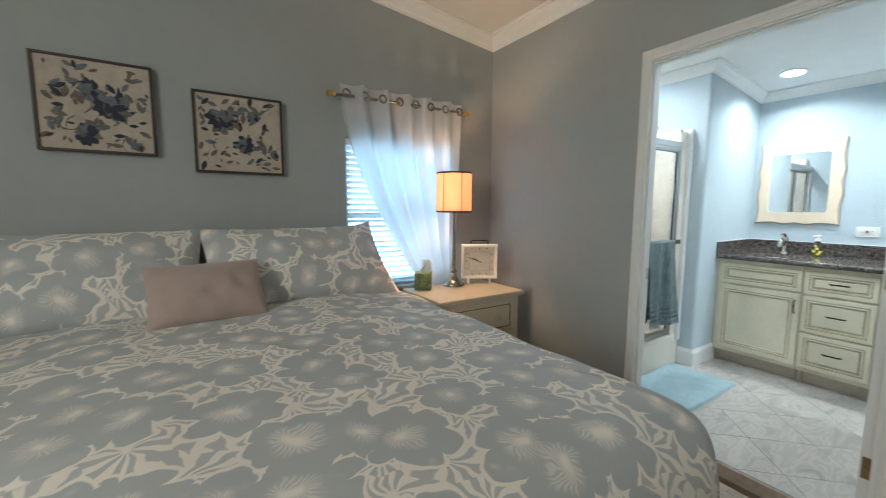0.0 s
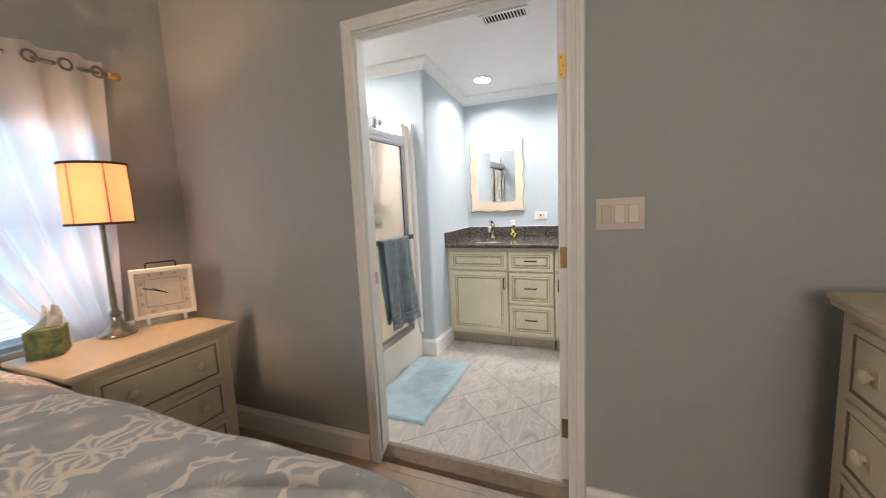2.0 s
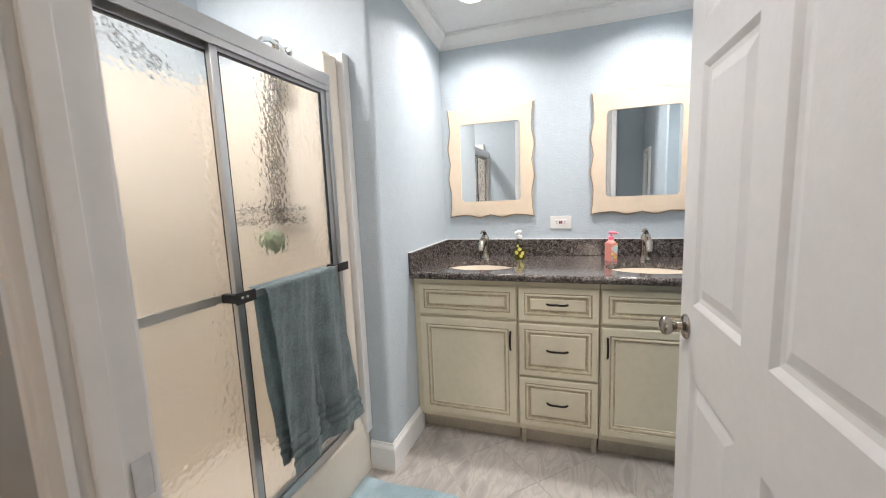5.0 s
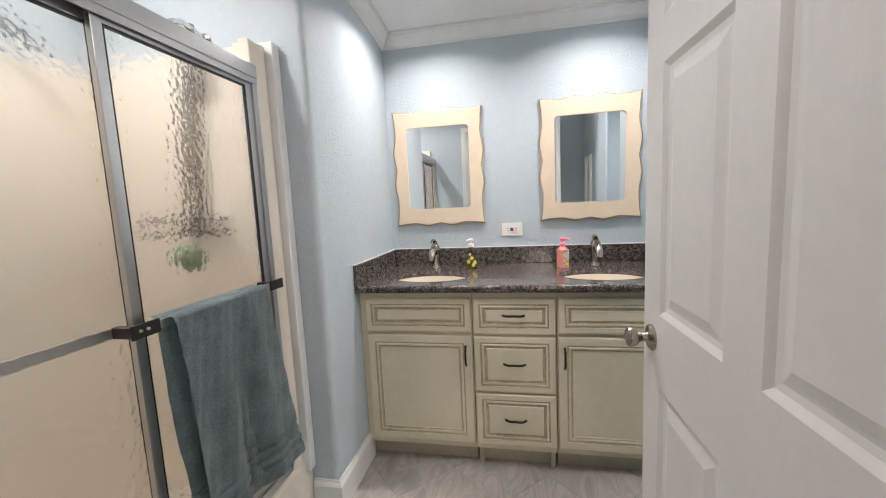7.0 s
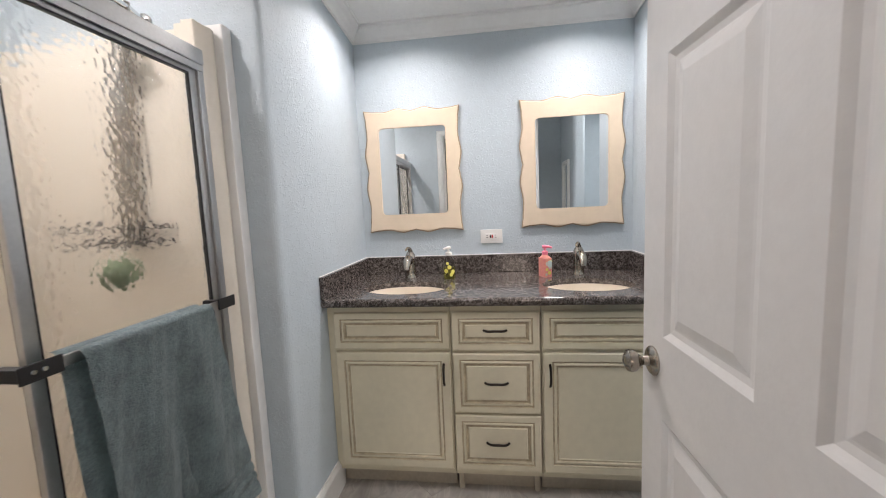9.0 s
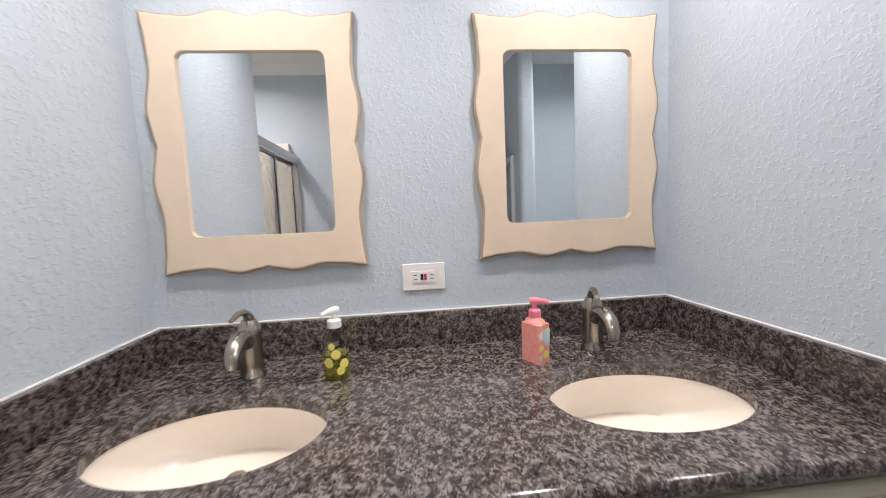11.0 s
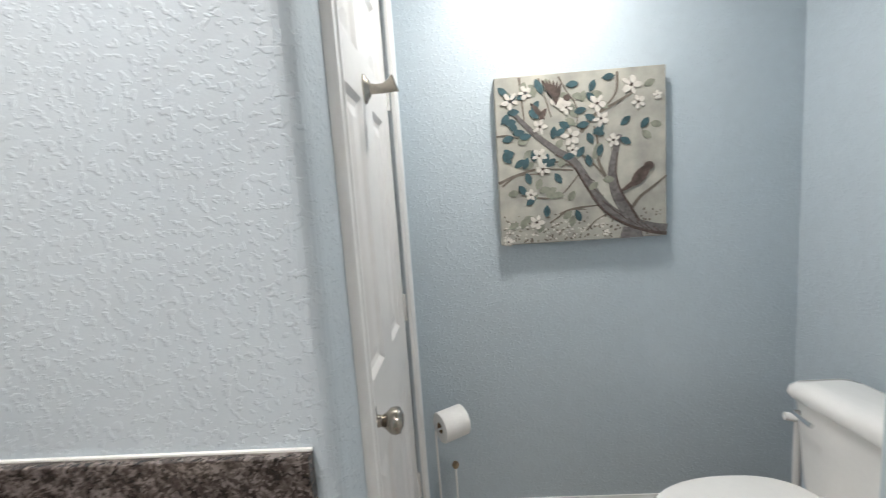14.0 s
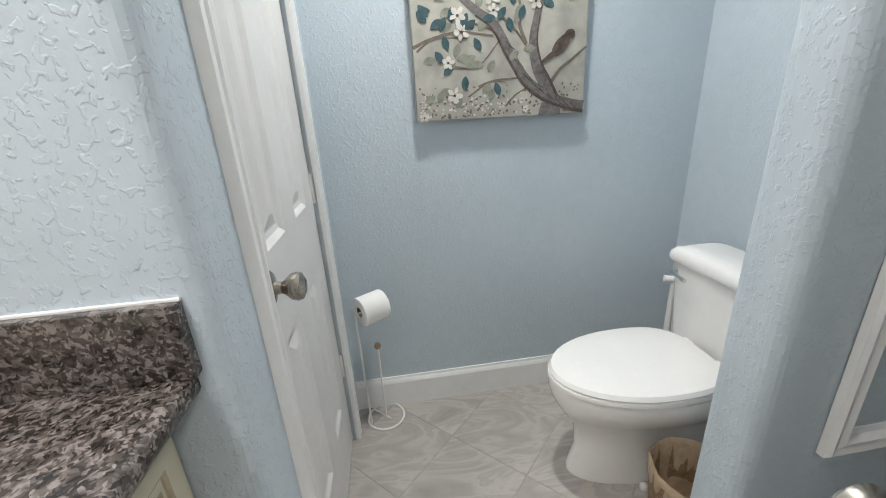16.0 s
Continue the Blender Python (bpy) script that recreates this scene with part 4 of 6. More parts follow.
def pump(parent, x, y, z, mt, turn, collar_r=0.014):
    part("collar", lathe(bmesh.new(), [(0, 0), (collar_r, 0), (collar_r, 0.016), (collar_r * 0.8, 0.019), (0.006, 0.021), (0.005, 0.038), (0, 0.038)], (x, y, z), 20), mt, parent, smooth=True)
    d = Vector((math.cos(turn), math.sin(turn), 0))
    p = Vector((x, y, z + 0.040))
    part("nozzle", tube(bmesh.new(), [p - d * 0.012, p, p + d * 0.016, p + d * 0.036 - Vector((0, 0, 0.004))], [0.008, 0.010, 0.007, 0.005], 12), mt, parent, smooth=True)


bx, by = 4.207, 0.990
soap = thing("soap_dispenser", (bx, by, CZ), "clear bottle of yellow hand soap with a white pump", "soap bottle")
part("bottle", lathe(bmesh.new(), [(0, 0), (0.028, 0), (0.031, 0.004), (0.031, 0.085), (0.027, 0.105), (0.016, 0.118), (0.013, 0.124), (0, 0.124)], (bx, by, CZ), 28), CLEAR, soap, "clear plastic bottle", True)
part("soap", lathe(bmesh.new(), [(0, 0.002), (0.028, 0.002), (0.0295, 0.006), (0.0295, 0.062), (0, 0.062)], (bx, by, CZ), 28), YELLOW_SOAP, soap, "yellow liquid soap", True)
for k, (a, z, rr) in enumerate(((2.7, 0.045, 0.012), (3.3, 0.065, 0.011), (3.9, 0.04, 0.012), (3.0, 0.085, 0.008), (3.6, 0.025, 0.010))):
    m = pose(bx, by, CZ + z, 0, 0, math.degrees(a)) @ pose(0.0308, 0, 0, 0, 90)
    part("lemon_print", lathe(bmesh.new(), [(rr, 0), (rr * 0.9, 0.0008), (0, 0.001)], seg=14, m=m), LEMON, soap, "printed lemon slice")
pump(soap, bx, by, CZ + 0.124, PLASTIC, 2.4, 0.017)
bx, by = 4.212, 0.492
soap = thing("soap_dispenser", (bx, by, CZ), "square pink patterned hand soap bottle with a pink pump", "soap bottle")
SM = pose(bx, by, CZ, 0, 0, 28)
part("bottle", prism(bmesh.new(), rounded([(-0.030, -0.022), (0.030, -0.022), (0.030, 0.022), (-0.030, 0.022)], 0.008, 3), 0.0, 0.098, SM), PINK, soap, "pink patterned bottle", True)
part("shoulder", lathe(bmesh.new(), [(0.030, 0.098), (0.026, 0.106), (0.015, 0.112), (0.013, 0.116), (0, 0.116)], seg=20, m=SM, sy=0.75), PINK, soap, smooth=True)
for k, (u, z, rr, mt) in enumerate(((-0.016, 0.080, 0.009, LEMON), (0.010, 0.070, 0.011, PETAL), (-0.012, 0.050, 0.010, PETAL), (0.014, 0.040, 0.008, LEMON), (-0.006, 0.022, 0.010, LEMON), (0.018, 0.015, 0.007, PETAL))):
    for face in (pose(u, -0.0222, z, 90), pose(-0.0302, u * 0.75, z, 0, -90)):
        part("citrus_print", lathe(bmesh.new(), [(rr, 0), (rr * 0.72, 0.0005), (rr * 0.70, 0.0), (rr * 0.45, 0.0), (rr * 0.42, 0.0005), (0, 0.0006)], seg=16, m=SM @ face), mt, soap, "printed citrus slice")
part("label", solid((-0.0315, -0.018, 0.052), (-0.030, 0.004, 0.085), 0.0, SM), LABEL, soap, "pale blue label")
part("label", solid((-0.018, -0.0235, 0.02), (0.016, -0.022, 0.075), 0.0, SM), LABEL, soap, "pale blue label")
pump(soap, bx, by, CZ + 0.114, PINK_PUMP, 4.4, 0.015)

# ---- ceiling fittings ----
# the mid-room fitting is an added one, out of view, like its lamp
for cx, cy, watts, tone in CANS:
    z = bath_ceiling(cx)
    light = thing("recessed_light", (cx, cy, z), "round white recessed ceiling light, lit", "ceiling light", "recessed lights")
    tilt = pose(cx, cy, z - 0.004, 0, math.degrees(math.atan(0.1)), 0)
    part("trim_ring", lathe(bmesh.new(), [(0.068, 0.002), (0.070, -0.004), (0.082, -0.006), (0.088, -0.003), (0.088, 0.003)], seg=36, m=tilt), TRIM, light, smooth=True)
    part("lens", lathe(bmesh.new(), [(0.069, -0.002), (0.03, -0.003), (0, -0.003)], seg=36, m=tilt), LIGHT_DISC, light, "glowing frosted lens", True)
vent = thing("ceiling_vent", (3.13, 0.77, bath_ceiling(3.13)), "white slatted air vent in the bathroom ceiling", "vent")
VM = pose(3.13, 0.77, bath_ceiling(3.13) - 0.003, 0, math.degrees(math.atan(0.1)), 0)
bm = bmesh.new()
for lo, hi in (((-0.06, -0.15), (-0.04, 0.15)), ((0.04, -0.15), (0.06, 0.15)), ((-0.04, -0.15), (0.04, -0.13)), ((-0.04, 0.13), (0.04, 0.15))):
    box(bm, (*lo, -0.008), (*hi, 0.0), 0.001, VM)
part("frame", bm, TRIM, vent)
part("backing", solid((-0.04, -0.13, -0.001), (0.04, 0.13, 0.002), 0, VM), HOLE, vent)
for k in range(13):
    part("slat", solid((-0.04, -0.006, -0.0008), (0.04, 0.006, 0.0008), 0, VM @ pose(0, -0.12 + k * 0.02, -0.005, 35)), TRIM, vent)

# ---- shower ----
SY = 1.652
shower = thing("shower_stall", (2.9, 2.0, 0.0), "cream fibreglass shower stall with a raised white curb", "shower")
bm = bmesh.new()
box(bm, (2.300, 2.385, 0.02), (3.432, 2.412, 1.86), 0.004)
part("back_panel", bm, SURROUND, shower)
part("side_panel", solid((3.405, 1.682, 0.02), (3.454, 2.385, 1.90), 0.006), SURROUND, shower)
part("side_panel", solid((2.284, 1.682, 0.02), (2.330, 2.385, 1.90), 0.006), SURROUND, shower)
part("pan", solid((2.331, 1.71, 0.0), (3.404, 2.384, 0.06), 0.01), SURROUND, shower)
bm = bmesh.new()
prism(bm, rounded([(1.618, 0.0), (1.626, 0.255), (1.73, 0.265), (1.73, 0.0)], [0, 0.025, 0.01, 0], 5), 2.284, 3.454, Matrix(((0, 0, 1, 0), (1, 0, 0, 0), (0, 1, 0, 0), (0, 0, 0, 1))))
part("curb", bm, SURROUND, shower, smooth=True)
bm = bmesh.new()
prism(bm, rounded([(3.335, 1.646), (3.358, 1.631), (3.392, 1.624), (3.412, 1.636), (3.412, 1.71), (3.335, 1.71)], [0.005, 0.015, 0.015, 0.006, 0, 0], 4), 0.2, 1.885)
part("front_flange", bm, SURROUND, shower, "cream moulded front edge", True)
part("casing", solid((3.414, 1.606, 0.2), (3.459, 1.712, 1.912), 0.005), TRIM, shower, "white casing strip")
part("top_casing", solid((3.365, 1.668, 1.878), (3.4135, 1.712, 1.912), 0.005), SURROUND, shower)
part("side_trim", solid((3.414, 1.714, 1.884), (3.459, 2.39, 1.912), 0.008), SURROUND, shower)

frame_ob = thing("shower_door", (2.85, SY, 0.262), "sliding shower door of obscure glass in satin aluminium", "shower door")
bm = bmesh.new()
box(bm, (2.285, SY - 0.028, 1.755), (3.338, SY + 0.030, 1.802), 0.004)
box(bm, (2.285, SY - 0.024, 1.735), (3.338, SY - 0.018, 1.756), 0.001)
part("top_rail", bm, ALUMINIUM, frame_ob)
bm = bmesh.new()
box(bm, (2.285, SY - 0.022, 0.262), (3.338, SY + 0.030, 0.276), 0.003)
box(bm, (2.285, SY - 0.022, 0.276), (3.338, SY - 0.016, 0.296), 0.001)
part("bottom_track", bm, ALUMINIUM, frame_ob)
part("jamb", solid((3.316, SY - 0.022, 0.277), (3.340, SY + 0.028, 1.755), 0.003), ALUMINIUM, frame_ob)
part("jamb", solid((2.285, SY - 0.022, 0.277), (2.312, SY + 0.028, 1.755), 0.003), ALUMINIUM, frame_ob)


def glass_panel(x0, x1, y, gasket):
    bm = bmesh.new()
    z0, z1, w = 0.285, 1.750, 0.026
    box(bm, (x0, y - 0.008, z0), (x0 + w, y + 0.008, z1), 0.002)
    box(bm, (x1 - w, y - 0.008, z0), (x1, y + 0.008, z1), 0.002)
    box(bm, (x0 + w, y - 0.008, z0), (x1 - w, y + 0.008, z0 + w), 0.002)
    box(bm, (x0 + w, y - 0.008, z1 - w), (x1 - w, y + 0.008, z1), 0.002)
    p = part("panel_frame", bm, ALUMINIUM, frame_ob)
    g = part("glass", solid((x0 + w, y - 0.0025, z0 + w), (x1 - w, y + 0.0025, z1 - w)), OBSCURE, frame_ob, "pebbled obscure glass")
    g.visible_shadow = False
    bm = bmesh.new()
    box(bm, (x0 + w, y - 0.006, z0 + w), (x0 + w + 0.005, y + 0.006, z1 - w))
    box(bm, (x1 - w - 0.005, y - 0.006, z0 + w), (x1 - w, y + 0.006, z1 - w))
    box(bm, (x0 + w, y - 0.006, z1 - w - 0.005), (x1 - w, y + 0.006, z1 - w))
    part("gasket", bm, RUBBER, frame_ob)


glass_panel(2.792, 3.316, SY - 0.006, True)
glass_panel(2.312, 2.835, SY + 0.016, True)
BY = SY - 0.062
part("towel_bar", solid((2.766, BY - 0.004, 1.018), (3.256, BY + 0.004, 1.040), 0.001), ALUMINIUM, frame_ob)
for x in (2.772, 3.272):
    bm = bmesh.new()
    box(bm, (x - 0.032, BY - 0.008, 1.012), (x + 0.040, BY - 0.003, 1.046), 0.002)
    box(bm, (x - 0.030, BY - 0.003, 1.016), (x - 0.012, SY - 0.013, 1.042), 0.002)
    part("bracket", bm, RUBBER, frame_ob, "black plastic bracket")
part("inner_bar", solid((2.314, SY + 0.046, 1.000), (2.80, SY + 0.054, 1.026), 0.001), ALUMINIUM, frame_ob)
part("inner_bracket", solid((2.325, SY + 0.024, 1.003), (2.340, SY + 0.047, 1.023), 0.001), RUBBER, frame_ob)
for x in (2.762, 2.780):
    part("screw", lathe(bmesh.new(), [(0.005, 0), (0.004, 0.002), (0, 0.002)], seg=12, m=pose(x, BY - 0.008, 1.03, 90)), CHROME, frame_ob)

# towel folded over the bar
towel = thing("bath_towel", (3.03, BY, 0.42), "blue-grey terry towel hanging folded over the shower bar", "towel")


def towel_layer(x0, x1, shift, z_end0, z_end1, y0, thick, seed):
    rows = []
    for v in range(110):
        s = v / 109
        row = []
        for u in range(41):
            a = u / 40
            fold = 0.017 * math.sin(a * 9 + seed) * s + 0.010 * math.sin(a * 17 + seed * 2 + s * 2) * min(1, s * 2) + 0.004 * noise.noise(Vector((a * 5, s * 9, seed))) + 0.0015 * math.sin(a * 61 + s * 30)
            x = x0 + (x1 - x0) * a + shift * s * (0.25 + 0.75 * a) + 0.006 * math.sin(s * 6 + seed) * s
            drop = z_end0 + (z_end1 - z_end0) * a
            if s < 0.06:
                k = s / 0.06 * math.pi / 2
                row.append((x, y0 + 0.012 - 0.018 * math.sin(k), 1.030 + 0.016 * math.cos(k)))
            else:
                w = (s - 0.06) / 0.94
                hem = 0.005 if 0.80 < w < 0.822 or 0.855 < w < 0.877 or 0.91 < w < 0.932 else 0.0
                row.append((x, y0 - 0.006 - fold - 0.016 * w + hem, 1.030 + (drop - 1.030) * w))
        rows.append(row)
    bm = bmesh.new()
    sheet(bm, rows)
    bmesh.ops.solidify(bm, geom=bm.faces[:], thickness=thick)
    return bm


part("front_fold", towel_layer(2.835, 3.190, 0.105, 0.400, 0.385, BY - 0.016, 0.007, 0.6), TOWEL, towel, smooth=True)
part("back_fold", towel_layer(2.815, 3.185, 0.080, 0.45, 0.42, BY + 0.016, 0.006, 2.1), TOWEL, towel, smooth=True)

head = thing("shower_fixture", (3.405, 1.90, 1.97), "chrome shower head on a curved arm", "shower head")
part("arm", tube(bmesh.new(), [(3.459, 1.92, 1.965), (3.40, 1.92, 1.985), (3.35, 1.92, 1.99), (3.31, 1.92, 1.975), (3.285, 1.92, 1.95)], 0.011), CHROME, head, smooth=True)
part("flange", lathe(bmesh.new(), [(0.03, 0), (0.026, 0.006), (0.012, 0.010)], seg=20, m=pose(3.458, 1.92, 1.965, 0, -90)), CHROME, head, smooth=True)
part("head", lathe(bmesh.new(), [(0.012, 0), (0.020, 0.010), (0.034, 0.035), (0.036, 0.05), (0, 0.052)], seg=24, m=pose(3.292, 1.92, 1.958, 0, 205)), CHROME, head, smooth=True)
caddy = thing("shower_caddy", (3.31, 2.05, 1.18), "dark wire shower caddy hanging from the shower arm", "caddy")
part("hanger", tube(bmesh.new(), [(3.395, 1.92, 2.0), (3.385, 1.95, 1.80), (3.37, 1.97, 1.55), (3.37, 1.98, 1.23)], [0.012, 0.030, 0.036, 0.022]), NICKEL, caddy, smooth=True)
bm = bmesh.new()
for z in (1.22, 1.27):
    tube(bm, [(3.22, 1.84, z), (3.39, 1.84, z), (3.39, 2.08, z), (3.22, 2.08, z), (3.22, 1.84, z)], 0.005, 8)
for k in range(9):
    y = 1.85 + k * 0.027
    tube(bm, [(3.22, y, 1.22), (3.39, y, 1.22)], 0.006, 6)
part("basket", bm, BRONZE, caddy)
sponge = thing("shower_sponge", (3.20, 1.86, 1.07), "green bath sponge hanging below the shower caddy", "sponge")
bm = bmesh.new()
bmesh.ops.create_icosphere(bm, subdivisions=3, radius=0.047, matrix=Matrix.Translation((3.20, 1.86, 1.14)))
for v in bm.verts:
    v.co += (v.co - Vector((3.20, 1.86, 1.14))) * 0.25 * noise.noise(v.co * 40)
part("puff", bm, GREEN_BOTTLE, sponge, smooth=True)
part("cord", tube(bmesh.new(), [(3.20, 1.86, 1.19), (3.22, 1.86, 1.222)], 0.003, 6), PLASTIC, sponge)
bar = thing("grab_bar", (3.0, 2.384, 1.9), "dark diagonal rod inside the shower", "rod")
part("rod", tube(bmesh.new(), [(3.02, 2.40, 2.02), (3.16, 2.30, 1.86)], 0.014), BRONZE, bar, smooth=True)

# bath mat
mat_ob = thing("bath_mat", (2.93, 1.36, 0.0), "pale blue plush bath mat in front of the shower", "bath mat")
rows = []
MX0, MX1, MY0, MY1 = 2.480, 3.375, 1.150, 1.612
for v in range(41):
    row = []
    for u in range(81):
        a, s = u / 80, v / 40
        e = min(a, 1 - a) * (MX1 - MX0), min(s, 1 - s) * (MY1 - MY0)
        h = 0.016 * min(1, min(e) / 0.014) ** 0.5
        p = Vector((MX0 + (MX1 - MX0) * a + 0.006 * math.sin(s * 7), MY0 + (MY1 - MY0) * s + 0.005 * math.sin(a * 9), 0))
        row.append((p.x, p.y, 0.002 + h * (1 + 0.25 * noise.noise(p * 22)) + 0.006 * max(0, noise.noise(p * 5))))
    rows.append(row)
bm = bmesh.new()
sheet(bm, rows)
part("fleece", bm, MAT_CLOTH, mat_ob, smooth=True)

# ---- toilet alcove ----
TX, TY = 2.67, -0.500
toilet = thing("toilet", (TX, TY, 0.0), "white ceramic two-piece toilet with closed lid", "toilet")


def egg(x0, x1, half, z, n=40, square=2.0):
    """A ring from the back x0 to the rounded front x1."""
    pts = []
    for k in range(n):
        a = 2 * math.pi * k / n
        c, s = math.cos(a), math.sin(a)
        mid = x0 + (x1 - x0) * 0.42
        rx = (x1 - mid) if c > 0 else (mid - x0)
        p = 2.0 if c > 0 else square
        r = (abs(c) ** p + abs(s) ** p) ** (-1 / p)
        pts.append((mid + rx * c * r, TY + half * s * r, z))
    return pts


def stack(levels, cap=True):
    bm = bmesh.new()
    net = sheet(bm, levels, True)
    if cap:
        bm.faces.new(net[0][::-1])
        bm.faces.new(net[-1])
    return bm


part("bowl", stack([egg(2.485, 2.965, 0.105, 0.0, square=4), egg(2.485, 2.965, 0.108, 0.02, square=4), egg(2.465, 2.940, 0.100, 0.10, square=4), egg(2.465, 2.950, 0.105, 0.20, square=3), egg(2.455, 3.000, 0.145, 0.27, square=3), egg(2.435, 3.030, 0.178, 0.325, square=3), egg(2.425, 3.040, 0.186, 0.365, square=3), egg(2.425, 3.035, 0.182, 0.385, square=3)]), CERAMIC, toilet, smooth=True)
part("seat", stack([egg(2.520, 3.035, 0.180, 0.386, square=3), egg(2.515, 3.043, 0.186, 0.392, square=3), egg(2.515, 3.041, 0.184, 0.402, square=3), egg(2.525, 3.035, 0.178, 0.406, square=3)]), CERAMIC, toilet, smooth=True)
part("lid", stack([egg(2.520, 3.037, 0.182, 0.407, square=3), egg(2.515, 3.039, 0.184, 0.412, square=3), egg(2.520, 3.031, 0.176, 0.424, square=3), egg(2.555, 2.965, 0.13, 0.430, square=3), egg(2.615, 2.885, 0.06, 0.432, square=3)]), CERAMIC, toilet, smooth=True)
for s in (-1, 1):
    part("hinge", solid((2.50, TY + s * 0.07 - 0.02, 0.386), (2.535, TY + s * 0.07 + 0.02, 0.415), 0.006), CERAMIC, toilet)


def tank_ring(x0, x1, half, z, r=0.03):
    return [(p.x, p.y, z) for p in rounded([(x0, TY - half), (x1, TY - half), (x1, TY + half), (x0, TY + half)], r, 5)]


part("tank", stack([tank_ring(2.350, 2.490, 0.155, 0.345), tank_ring(2.337, 2.500, 0.175, 0.40), tank_ring(2.330, 2.503, 0.203, 0.63), tank_ring(2.330, 2.505, 0.208, 0.668)]), CERAMIC, toilet, smooth=True)
part("tank_lid", stack([tank_ring(2.322, 2.517, 0.218, 0.669), tank_ring(2.320, 2.521, 0.222, 0.680), tank_ring(2.320, 2.519, 0.220, 0.700, 0.035), tank_ring(2.326, 2.509, 0.210, 0.714, 0.04), tank_ring(2.352, 2.485, 0.18, 0.722, 0.04)]), CERAMIC, toilet, smooth=True)
part("flush_lever", tube(bmesh.new(), [(2.515, TY - 0.165, 0.635), (2.531, TY - 0.165, 0.635), (2.535, TY - 0.13, 0.632), (2.535, TY - 0.10, 0.628)], [0.008, 0.007, 0.006, 0.008], 10), CHROME, toilet, smooth=True)
part("bolt_cap", lathe(bmesh.new(), [(0.014, 0.0), (0.013, 0.012), (0.006, 0.018), (0, 0.018)], (2.75, TY + 0.118, 0.0), 16), CERAMIC, toilet, smooth=True)

brush = thing("plunger", (2.40, -0.80, 0.0), "white-handled plunger standing behind the toilet tank", "plunger")
part("stick", tube(bmesh.new(), [(2.40, -0.80, 0.05), (2.40, -0.80, 0.52)], 0.012), PLASTIC, brush, smooth=True)
part("grip", tube(bmesh.new(), [(2.435, -0.815, 0.533), (2.40, -0.80, 0.530), (2.365, -0.786, 0.526)], 0.014), PLASTIC, brush, smooth=True)
part("cup", lathe(bmesh.new(), [(0.055, 0.0), (0.057, 0.02), (0.045, 0.05), (0.018, 0.065), (0.013, 0.07)], (2.40, -0.80, 0.0), 24), RUBBER, brush, smooth=True)

basket = thing("waste_basket", (2.735, -0.235, 0.0), "brown wicker waste basket with a tan liner", "waste basket")
bm = bmesh.new()
nb = 48
bprof = [(0.085, 0.0), (0.092, 0.06), (0.098, 0.12), (0.103, 0.18), (0.108, 0.235), (0.100, 0.235), (0.094, 0.18), (0.08, 0.02), (0, 0.02)]
lathe(bm, bprof, (2.735, -0.235, 0), nb)
for v in bm.verts:
    d = Vector((v.co.x - 2.735, v.co.y + 0.235, 0))
    if d.length > 0.01:
        v.co += d.normalized() * 0.003 * math.sin(math.atan2(d.y, d.x) * 24 + round(v.co.z / 0.06) * math.pi)
part("body", bm, WICKER, basket, smooth=True)
bm = bmesh.new()
lathe(bm, [(0.100, 0.16), (0.106, 0.20), (0.111, 0.238), (0.106, 0.250), (0.098, 0.240), (0.090, 0.12), (0.07, 0.05)], (2.735, -0.235, 0), 40)
for v in bm.verts:
    v.co += Vector((noise.noise(v.co * 45), noise.noise(v.co * 45 + Vector((7, 0, 0))), noise.noise(v.co * 30 + Vector((0, 9, 0))))) * 0.007
part("liner", bm, BAG, basket, "crumpled tan plastic liner", True)

stand = thing("toilet_paper_stand", (3.592, -0.878, 0.0), "thin white wire stand holding a toilet paper roll", "paper stand")
RX, RY = 3.592, -0.878
bm = bmesh.new()
tube(bm, [(RX + 0.075 * math.cos(a * math.pi / 16), RY + 0.075 * math.sin(a * math.pi / 16), 0.005) for a in range(33)], 0.0045, 8)
part("ring", bm, PLASTIC, stand, smooth=True)
part("cross_bar", tube(bmesh.new(), [(RX + 0.055, RY - 0.05, 0.006), (RX - 0.02, RY + 0.02, 0.006)], 0.0035, 8), PLASTIC, stand)
part("post", tube(bmesh.new(), [(RX, RY, 0.006), (RX, RY, 0.345)], 0.004, 8), PLASTIC, stand, smooth=True)
part("post", tube(bmesh.new(), [(RX + 0.06, RY + 0.03, 0.006), (RX + 0.062, RY + 0.05, 0.523), (RX + 0.05, RY + 0.06, 0.535), (RX - 0.03, RY + 0.02, 0.535), (RX - 0.06, RY, 0.535)], 0.004, 8), PLASTIC, stand, smooth=True)
part("finial", lathe(bmesh.new(), [(0, 0), (0.010, 0.002), (0.014, 0.012), (0.010, 0.022), (0, 0.024)], (RX, RY, 0.34), 16), CARD, stand, "small wooden knob", True)
roll = thing("toilet_paper_roll", (RX, RY, 0.535), "white toilet paper roll on the wire stand", "paper roll")
RM = Matrix.Translation((RX + 0.045, RY + 0.052, 0.535)) @ Vector((-0.8, -0.5, 0.02)).to_track_quat("Z", "Y").to_matrix().to_4x4()
part("paper", lathe(bmesh.new(), [(0.020, 0.0), (0.053, 0.0), (0.055, 0.003), (0.055, 0.098), (0.053, 0.10), (0.020, 0.10)], seg=40, m=RM), PAPER, roll, smooth=True)
part("core", lathe(bmesh.new(), [(0.0195, 0.001), (0.0205, 0.001), (0.0205, 0.099), (0.0195, 0.099), (0.0195, 0.001)], seg=28, m=RM), CARD, roll, "cardboard core", True)


